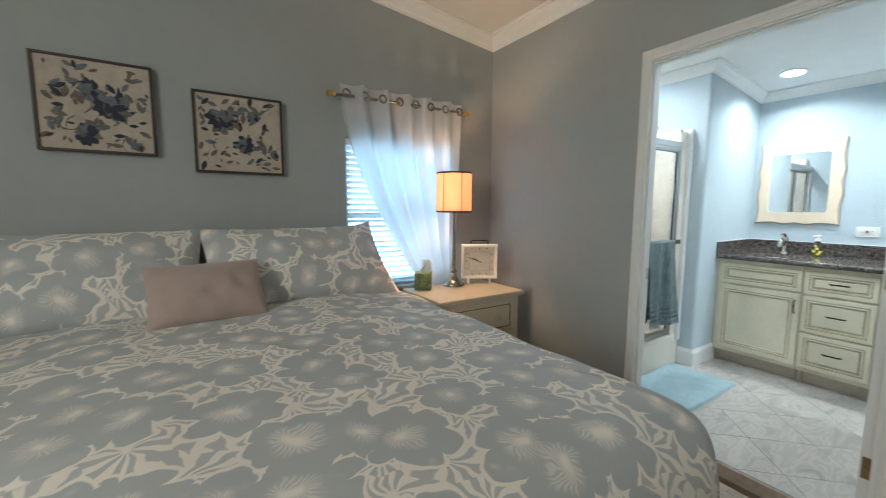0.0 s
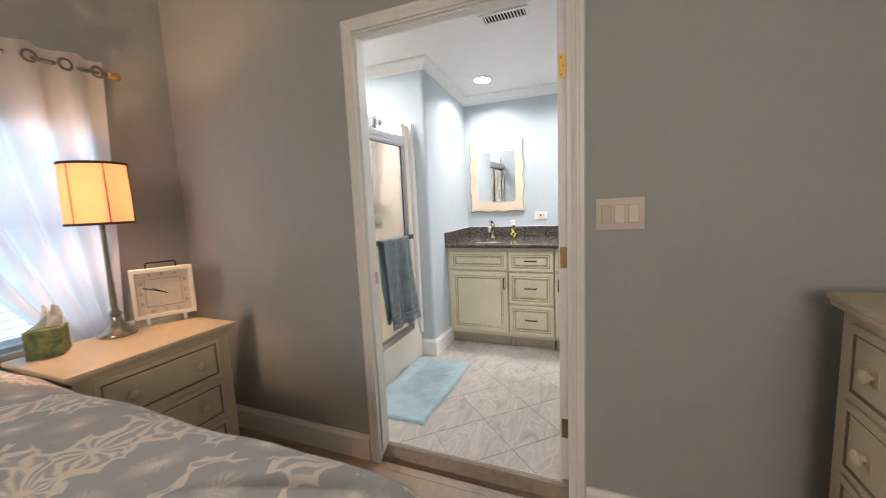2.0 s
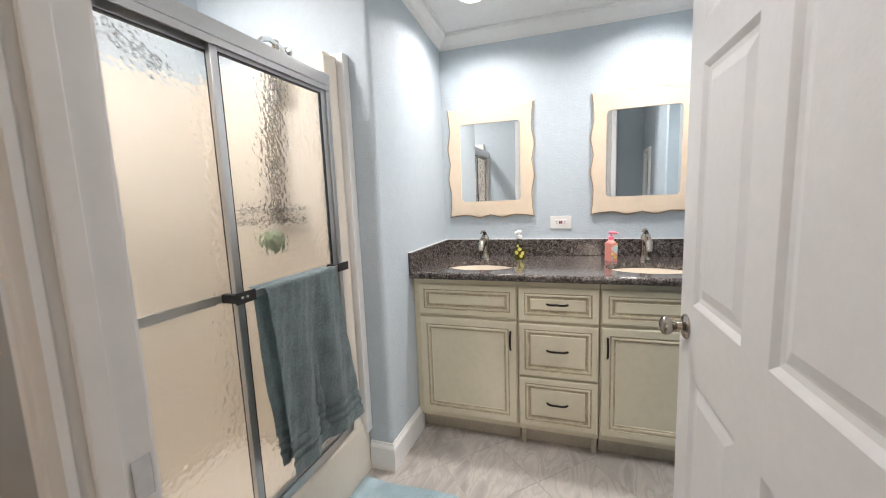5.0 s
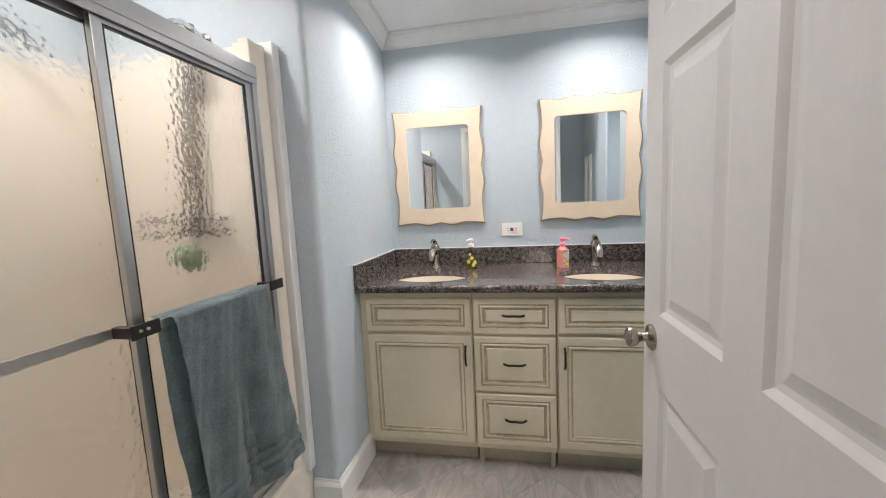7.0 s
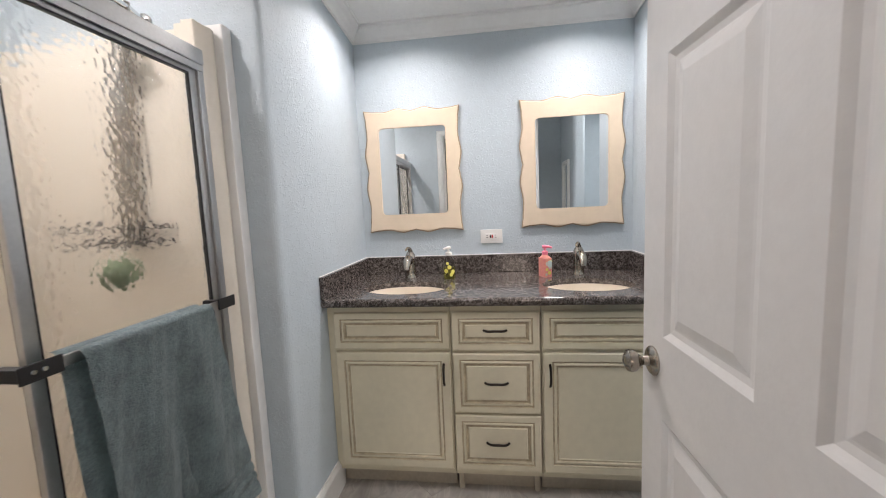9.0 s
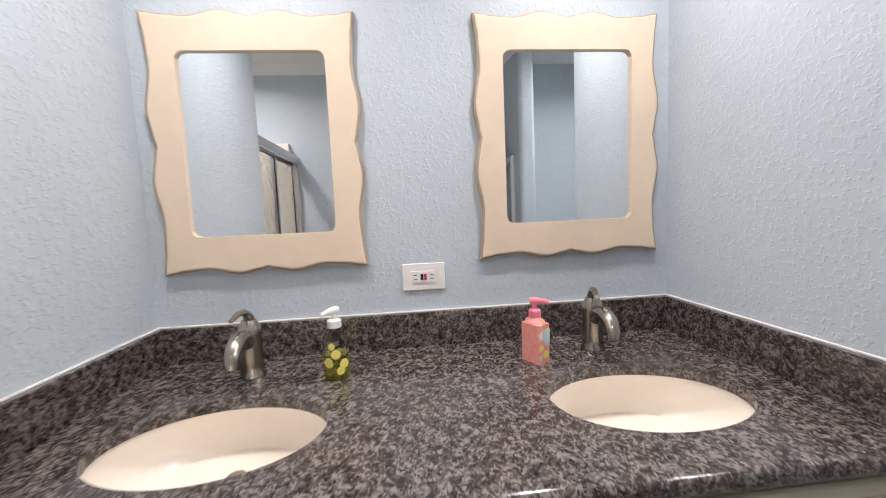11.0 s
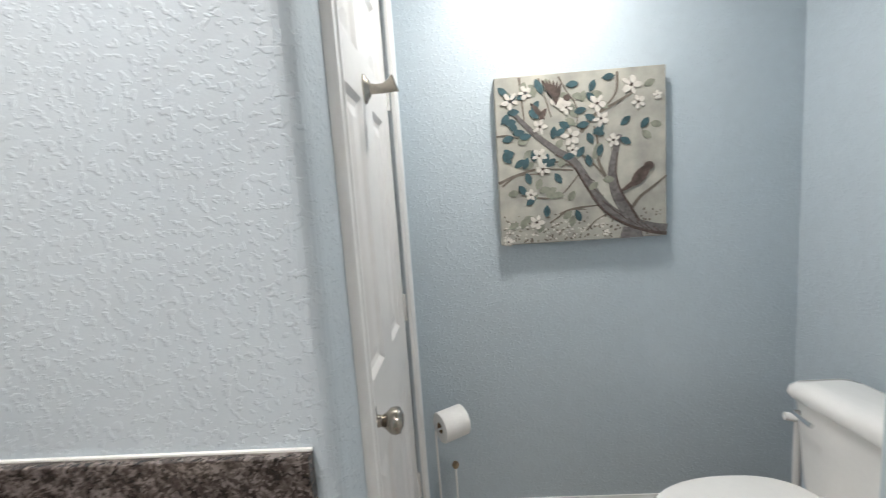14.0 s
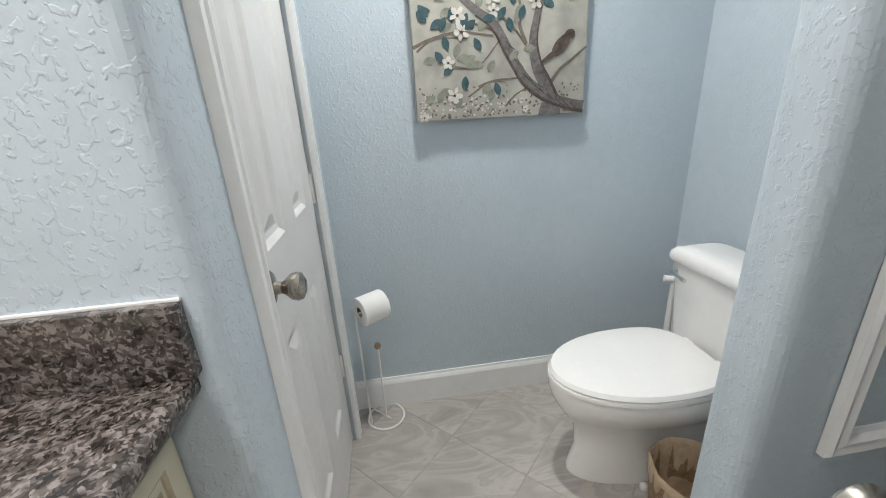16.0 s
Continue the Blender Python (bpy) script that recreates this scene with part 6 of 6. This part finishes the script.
for k in range(26):
    z = WZ0 + 0.02 + k * 0.0375
    if slat is None:
        bm = bmesh.new()
        sheet(bm, [[(x, 2.61 + 0.024 * c, z + 0.004 * (1 - c * c) - 0.011 * c) for c in (-1, -0.5, 0, 0.5, 1)] for x in (WX0 + 0.008, WX1 - 0.008)])
        bmesh.ops.solidify(bm, geom=bm.faces[:], thickness=0.002)
        slat = part("slat", bm, BLIND, blind)
        base_z = z
    else:
        o = new("slat", slat.data)
        o.parent, o.matrix_parent_inverse = blind, slat.matrix_parent_inverse
        o.location = (0, 0, z - base_z)
for x in (1.06, 1.375, 1.69):
    part("cord", tube(bmesh.new(), [(x, 2.586, WZ0 + 0.02), (x, 2.586, WZ1 - 0.03)], 0.0012, 6), PLASTIC, blind)
RODZ, RODY = 1.99, 2.495
rod = thing("curtain_rod", (1.36, RODY, RODZ), "slim brass-toned curtain rod with finials", "curtain rod")
part("pole", tube(bmesh.new(), [(0.87, RODY, RODZ - 0.006), (1.84, RODY, RODZ + 0.006)], 0.010), NICKEL, rod, smooth=True)
for x, s in ((0.87, -1), (1.84, 1)):
    part("finial", lathe(bmesh.new(), [(0.010, 0), (0.017, 0.008), (0.012, 0.018), (0.021, 0.035), (0.018, 0.05), (0, 0.056)], seg=20, m=pose(x, RODY, RODZ + s * 0.006, 0, 90 * s)), BRASS, rod, smooth=True)
    part("bracket", tube(bmesh.new(), [(x - s * 0.02, 2.574, RODZ), (x - s * 0.02, RODY + 0.008, RODZ)], 0.006, 8), NICKEL, rod)
curtain = thing("curtain", (1.4, RODY, 0.6), "sheer white grommet curtain drawn to one side", "curtain")
LEFT = [(2.06, 0.900), (1.90, 0.920), (1.70, 0.965), (1.50, 1.040), (1.30, 1.140), (1.10, 1.250), (0.90, 1.370), (0.78, 1.450), (0.55, 1.56)]


def left_edge(z):
    for (za, xa), (zb, xb) in zip(LEFT, LEFT[1:]):
        if z >= zb:
            return xa + (xb - xa) * (za - z) / (za - zb)
    return LEFT[-1][1]


rows = []
for v in range(70):
    s = v / 69
    z = 2.055 - s * 1.47
    xl, xr = left_edge(z), 1.815 - 0.07 * s
    row = []
    for u in range(181):
        a = u / 180
        amp = 0.036 - 0.010 * s
        k = 2 * math.pi * 5.5
        fold = amp * math.sin(a * k + 0.4) + 0.008 * math.sin(a * k * 1.9 + 2 * s + 1)
        z2 = z + 0.010 * math.sin(a * k + 1.2) * max(0, 1 - s * 8)
        sag = 0.05 * math.sin(math.pi * min(1, s * 1.1)) * (1 - a)
        row.append((xl + (xr - xl) * a, RODY + fold - 0.01 * s + 0.02 * s * s, z2 - sag * 0.3))
    rows.append(row)
bm = bmesh.new()
sheet(bm, rows)
part("cloth", bm, SHEER, curtain, smooth=True)
for k in range(8):
    x = 0.93 + k * 0.122
    part("grommet", lathe(bmesh.new(), [(0.018, -0.004), (0.028, -0.004), (0.030, 0), (0.028, 0.004), (0.018, 0.004), (0.018, -0.004)], seg=20, m=pose(x, RODY - 0.032, RODZ, 90, 0, 0)), NICKEL, curtain, smooth=True)

# ---- nightstand and its things ----


def drawers_face(parent, x0, x1, y, z_pairs, knob_x, facing):
    for z0, z1 in z_pairs:
        if facing < 0:
            m = Matrix.Translation((x0, y, z0)) @ FACE_NY
        else:
            m = Matrix.Translation((x1, y, z0)) @ FACE_Y
        d = part("drawer", rings(bmesh.new(), x1 - x0, z1 - z0, [(0, 0), (0, 0.008), (0.003, 0.010), (0.020, 0.010), (0.024, 0.006), (0.028, 0.006), (0.034, 0.009)], m, dark=(3, 4)), [FURNITURE, FURNITURE_LINE], parent)
        for kx in knob_x:
            km = pose(kx, y + facing * 0.009, (z0 + z1) / 2, 90 if facing < 0 else -90)
            part("knob", lathe(bmesh.new(), [(0.008, 0), (0.008, 0.010), (0.018, 0.016), (0.020, 0.022), (0.014, 0.028), (0, 0.030)], seg=20, m=km), FURNITURE, d, smooth=True)
            part("knob_plate", solid((kx - 0.024, y + facing * 0.0085 - 0.002, (z0 + z1) / 2 - 0.022), (kx + 0.024, y + facing * 0.0085 + 0.003, (z0 + z1) / 2 + 0.022), 0.002), FURNITURE, d)


def chest(name, x0, x1, y0, y1, top, facing, z_pairs, label, category, floor=-0.05):
    """A painted chest with a moulded top, drawers, a plinth and bracket feet."""
    root = thing(name, ((x0 + x1) / 2, (y0 + y1) / 2, floor), label, category)
    part("body", solid((x0 + 0.03, y0 + 0.03, floor + 0.09), (x1 - 0.03, y1 - (0.03 if facing > 0 else 0.0), top - 0.035), 0.003), FURNITURE, root)
    bm = bmesh.new()
    box(bm, (x0 + 0.014, y0 + 0.014, top - 0.036), (x1 - 0.014, y1 - 0.004, top - 0.022), 0.004)
    box(bm, (x0, y0, top - 0.022), (x1, y1, top), 0.007)
    part("top", bm, FURNITURE, root)
    part("plinth", solid((x0 + 0.012, y0 + 0.012, floor + 0.06), (x1 - 0.012, y1 - 0.005, floor + 0.098), 0.008), FURNITURE, root)
    for fx, s in ((x0 + 0.012, 1), (x1 - 0.012, -1)):
        for fy, q in ((y0 + 0.012, 1), (y1 - 0.012, -1)):
            bm = bmesh.new()
            prism(bm, [(fx, fy), (fx + s * 0.08, fy), (fx + s * 0.07, fy + q * 0.03), (fx + s * 0.03, fy + q * 0.03), (fx + s * 0.03, fy + q * 0.07), (fx, fy + q * 0.08)], floor, floor + 0.062)
            part("foot", bm, FURNITURE, root)
    fy = y0 + 0.03 if facing < 0 else y1 - 0.03
    drawers_face(root, x0 + 0.085, x1 - 0.085, fy, z_pairs, (x0 + 0.20, x1 - 0.20), facing)
    return root


chest("nightstand", 1.265, 1.945, 1.905, 2.380, 0.735, -1, ((0.080, 0.260), (0.275, 0.465), (0.480, 0.675)), "cream painted three-drawer nightstand beside the bed", "nightstand")
chest("dresser", 0.75, 2.045, -0.88, -0.405, 0.985, 1, ((0.07, 0.27), (0.285, 0.485), (0.50, 0.70), (0.715, 0.915)), "cream painted chest of drawers near the doorway", "dresser")

LX, LY, LZ = 1.625, 2.290, 0.736
tl = thing("table_lamp", (LX, LY, LZ), "nickel table lamp with a lit beige drum shade", "lamp")
part("base", lathe(bmesh.new(), [(0, 0), (0.075, 0), (0.077, 0.008), (0.072, 0.020), (0.050, 0.034), (0.034, 0.052), (0.024, 0.072), (0.020, 0.090), (0.027, 0.100), (0.020, 0.112), (0.013, 0.125)], (LX, LY, LZ), 36), NICKEL, tl, smooth=True)
part("stem", lathe(bmesh.new(), [(0.013, 0.12), (0.015, 0.15), (0.011, 0.28), (0.010, 0.50), (0.013, 0.53), (0.018, 0.55), (0.010, 0.57), (0, 0.58)], (LX, LY, LZ), 24), NICKEL, tl, smooth=True)
sh = part("shade", lathe(bmesh.new(), [(0.123, 0.520), (0.122, 0.65), (0.120, 0.787), (0.118, 0.787), (0.120, 0.65), (0.121, 0.520)], (LX, LY, LZ), 48), SHADE, tl, "glowing beige fabric shade", True)
for z, r in ((0.518, 0.124), (0.781, 0.1205)):
    part("band", lathe(bmesh.new(), [(r, 0), (r + 0.002, 0.001), (r + 0.002, 0.010), (r, 0.011)], (LX, LY, LZ + z), 48), SHADE_BAND, tl, "dark brown trim band")
for k in range(6):
    a = 0.35 + k * math.pi / 3
    c, s = math.cos(a), math.sin(a)
    part("seam", tube(bmesh.new(), [(LX + 0.1235 * c, LY + 0.1235 * s, LZ + 0.525), (LX + 0.1202 * c, LY + 0.1202 * s, LZ + 0.782)], 0.0025, 6), SHADE_BAND, tl)
part("bulb", lathe(bmesh.new(), [(0, 0.61), (0.013, 0.615), (0.013, 0.64), (0.024, 0.67), (0.024, 0.69), (0.012, 0.71), (0, 0.712)], (LX, LY + 0.045, LZ), 20), glow("bulb_glass", (1.0, 0.62, 0.30), 25.0), tl, smooth=True)

tb = thing("tissue_box", (1.385, 2.300, 0.736), "green leaf-patterned tissue box with a tissue sticking out", "tissue box")
TM = pose(1.385, 2.300, 0.736, 0, 0, -35)
part("box", box(bmesh.new(), (-0.056, -0.056, 0), (0.056, 0.056, 0.112), 0.002, TM), GREEN_BOX, tb)
bm = bmesh.new()
rows = []
for v in range(12):
    s = v / 11
    rows.append([((0.035 + 0.02 * math.sin(a * 3 + s * 2)) * (1 - 0.35 * s) * math.cos(a) + 0.02 * s, 0.018 * (1 - 0.2 * s) * math.sin(a * 2) + 0.01 * math.sin(a * 5) * s, 0.108 + s * (0.07 + 0.025 * math.sin(a * 2))) for a in [2 * math.pi * k / 24 for k in range(24)]])
sheet(bm, rows, True)
bmesh.ops.transform(bm, matrix=TM, verts=bm.verts)
part("tissue", bm, PAPER, tb, "white tissue", True)

CM = pose(1.833, 2.262, 0.736, 0, 0, -31)
ck = thing("table_clock", CM.copy(), "square cream table clock with a wire handle", "clock")
CM = CM @ Matrix.Scale(1.04, 4)
bm = bmesh.new()
for lo, hi in (((-0.125, 0.035), (0.125, 0.053)), ((-0.125, 0.257), (0.125, 0.275)), ((-0.125, 0.053), (-0.107, 0.257)), ((0.107, 0.053), (0.125, 0.257))):
    box(bm, (lo[0], -0.022, lo[1]), (hi[0], 0.018, hi[1]), 0.002, CM)
part("frame", bm, PLASTIC, ck, "cream painted frame")
part("face", box(bmesh.new(), (-0.108, -0.012, 0.052), (0.108, 0.012, 0.258), 0, CM), CLOCK_FACE, ck)
for x in (-0.075, 0.075):
    part("foot", box(bmesh.new(), (x - 0.008, -0.012, 0), (x + 0.008, 0.008, 0.036), 0.002, CM), PLASTIC, ck)
hb = bmesh.new()
tube(hb, [(-0.06, 0, 0.275), (-0.06, 0, 0.297), (-0.055, 0, 0.301), (0.055, 0, 0.301), (0.06, 0, 0.297), (0.06, 0, 0.275)], 0.0035, 8)
bmesh.ops.transform(hb, matrix=CM, verts=hb.verts)
part("handle", hb, BRONZE, ck)
bm = bmesh.new()
for lo, hi in (((-0.072, 0.087), (0.072, 0.0885)), ((-0.072, 0.2215), (0.072, 0.223)), ((-0.072, 0.0885), (-0.0705, 0.2215)), ((0.0705, 0.0885), (0.072, 0.2215))):
    box(bm, (lo[0], -0.0135, lo[1]), (hi[0], -0.0118, hi[1]), 0, CM)
for k in range(12):
    a = k * math.pi / 6
    q = 0.088 / max(abs(math.sin(a)), abs(math.cos(a)))
    for off in (-0.004, 0.004):
        box(bm, (q * math.sin(a) - 0.0012 + off, -0.0135, 0.155 + q * math.cos(a) - 0.008), (q * math.sin(a) + 0.0012 + off, -0.0118, 0.155 + q * math.cos(a) + 0.008), 0, CM)
part("numerals", bm, CLOCK_PRINT, ck, "dark printed hour marks")
for a, L in ((-60, 0.05), (-70, 0.085)):
    part("pointer", box(bmesh.new(), (-0.0022, -0.016, -0.015), (0.0022, -0.0145, L), 0, CM @ pose(0, 0, 0.155) @ pose(0, 0, 0, 0, a, 0)), BRONZE, ck, "thin dark clock pointer")

sw = thing("light_switch", (BX0, 0.132, 1.214), "triple rocker light switch plate on the bedroom wall", "switch")
part("cover_plate", solid((BX0 - 0.006, 0.0495, 1.155), (BX0 - 0.0005, 0.2145, 1.273), 0.002), PLATE, sw)
for k, tilt in ((0.086, 5), (0.132, 5), (0.178, -5)):
    # thin darker plate puts the shade of the rocker's gap into colour
    part("gap", solid((BX0 - 0.0066, k - 0.0180, 1.1795), (BX0 - 0.0055, k + 0.0180, 1.2485)), TOEKICK, sw, "dark plate painted as the shaded gap round the rocker")
    part("rocker", box(bmesh.new(), (-0.003, -0.0165, -0.033), (0.003, 0.0165, 0.033), 0.001, pose(BX0 - 0.0075, k, 1.214, 0, tilt * 0.6, 0)), PLATE, sw)

# ---- tiles and planks ----


def clip(poly, axis, limit, keep_less):
    out = []
    n = len(poly)
    for i in range(n):
        a, c = poly[i], poly[(i + 1) % n]
        ia, ic = ((a[axis] <= limit) == keep_less), ((c[axis] <= limit) == keep_less)
        if ia:
            out.append(a)
        if ia != ic:
            w = (limit - a[axis]) / (c[axis] - a[axis])
            out.append((a[0] + (c[0] - a[0]) * w, a[1] + (c[1] - a[1]) * w))
    return out


PITCH, JOINT = 0.3154, 0.0027
D = PITCH * math.sqrt(2)
full_tile = None
for i in range(-14, 15):
    for j in range(-20, 20):
        c0, s0 = 2.271 + i * D, 4.845 + j * D
        cx, cy = (c0 + s0 + D) / 2, (s0 - c0) / 2
        h = D / 2 - JOINT * 0.75
        poly = [(cx - h, cy), (cx, cy - h), (cx + h, cy), (cx, cy + h)]
        if cx < 2.0 or cx > 4.7 or cy < -1.3 or cy > 1.95:
            continue
        whole = 2.296 < cx - h and cx + h < 4.40 and -0.96 < cy - h and cy + h < 1.64
        if not whole:
            for axis, limit, less in ((0, 2.296, False), (0, 4.41, True), (1, -0.965, False), (1, 1.64, True)):
                poly = clip(poly, axis, limit, less) if poly else poly
            if len(poly) < 3:
                continue
        if whole and full_tile is not None:
            o = new("tile", full_tile.data)
            o.parent, o.matrix_parent_inverse = FLOOR_BATH, full_tile.matrix_parent_inverse
            o.location = (cx, cy, 0)
        else:
            bm = bmesh.new()
            org = (cx, cy) if whole else (0, 0)
            pts = [(p[0] - org[0], p[1] - org[1]) for p in poly]
            mid = (sum(p[0] for p in pts) / len(pts), sum(p[1] for p in pts) / len(pts))
            lo = [bm.verts.new((*p, -0.010)) for p in pts]
            md = [bm.verts.new((*p, -0.0015)) for p in pts]
            hi = [bm.verts.new((p[0] + (mid[0] - p[0]) * 0.008, p[1] + (mid[1] - p[1]) * 0.008, 0.0)) for p in pts]
            n = len(pts)
            for a, c in ((lo, md), (md, hi)):
                for k in range(n):
                    bm.faces.new((a[k], a[(k + 1) % n], c[(k + 1) % n], c[k]))
            bm.faces.new(hi)
            t = part("tile", bm, TILE, FLOOR_BATH)
            if whole:
                full_tile = t
                t.location = (cx, cy, 0)

plank = None
rngp = random.Random(3)
for i in range(31):
    x0 = -2.23 + i * 0.146
    y = -0.94 - rngp.random() * 1.0
    while y < 2.575:
        a, c = max(y, -0.94), min(y + 1.2, 2.575)
        if c - a > 0.05:
            part("plank", solid((x0 + 0.0007, a + 0.0007, -0.061), (min(x0 + 0.1453, 2.292), c - 0.0007, -0.05), 0.0008), PLANK, FLOOR_BED)
        y += 1.2
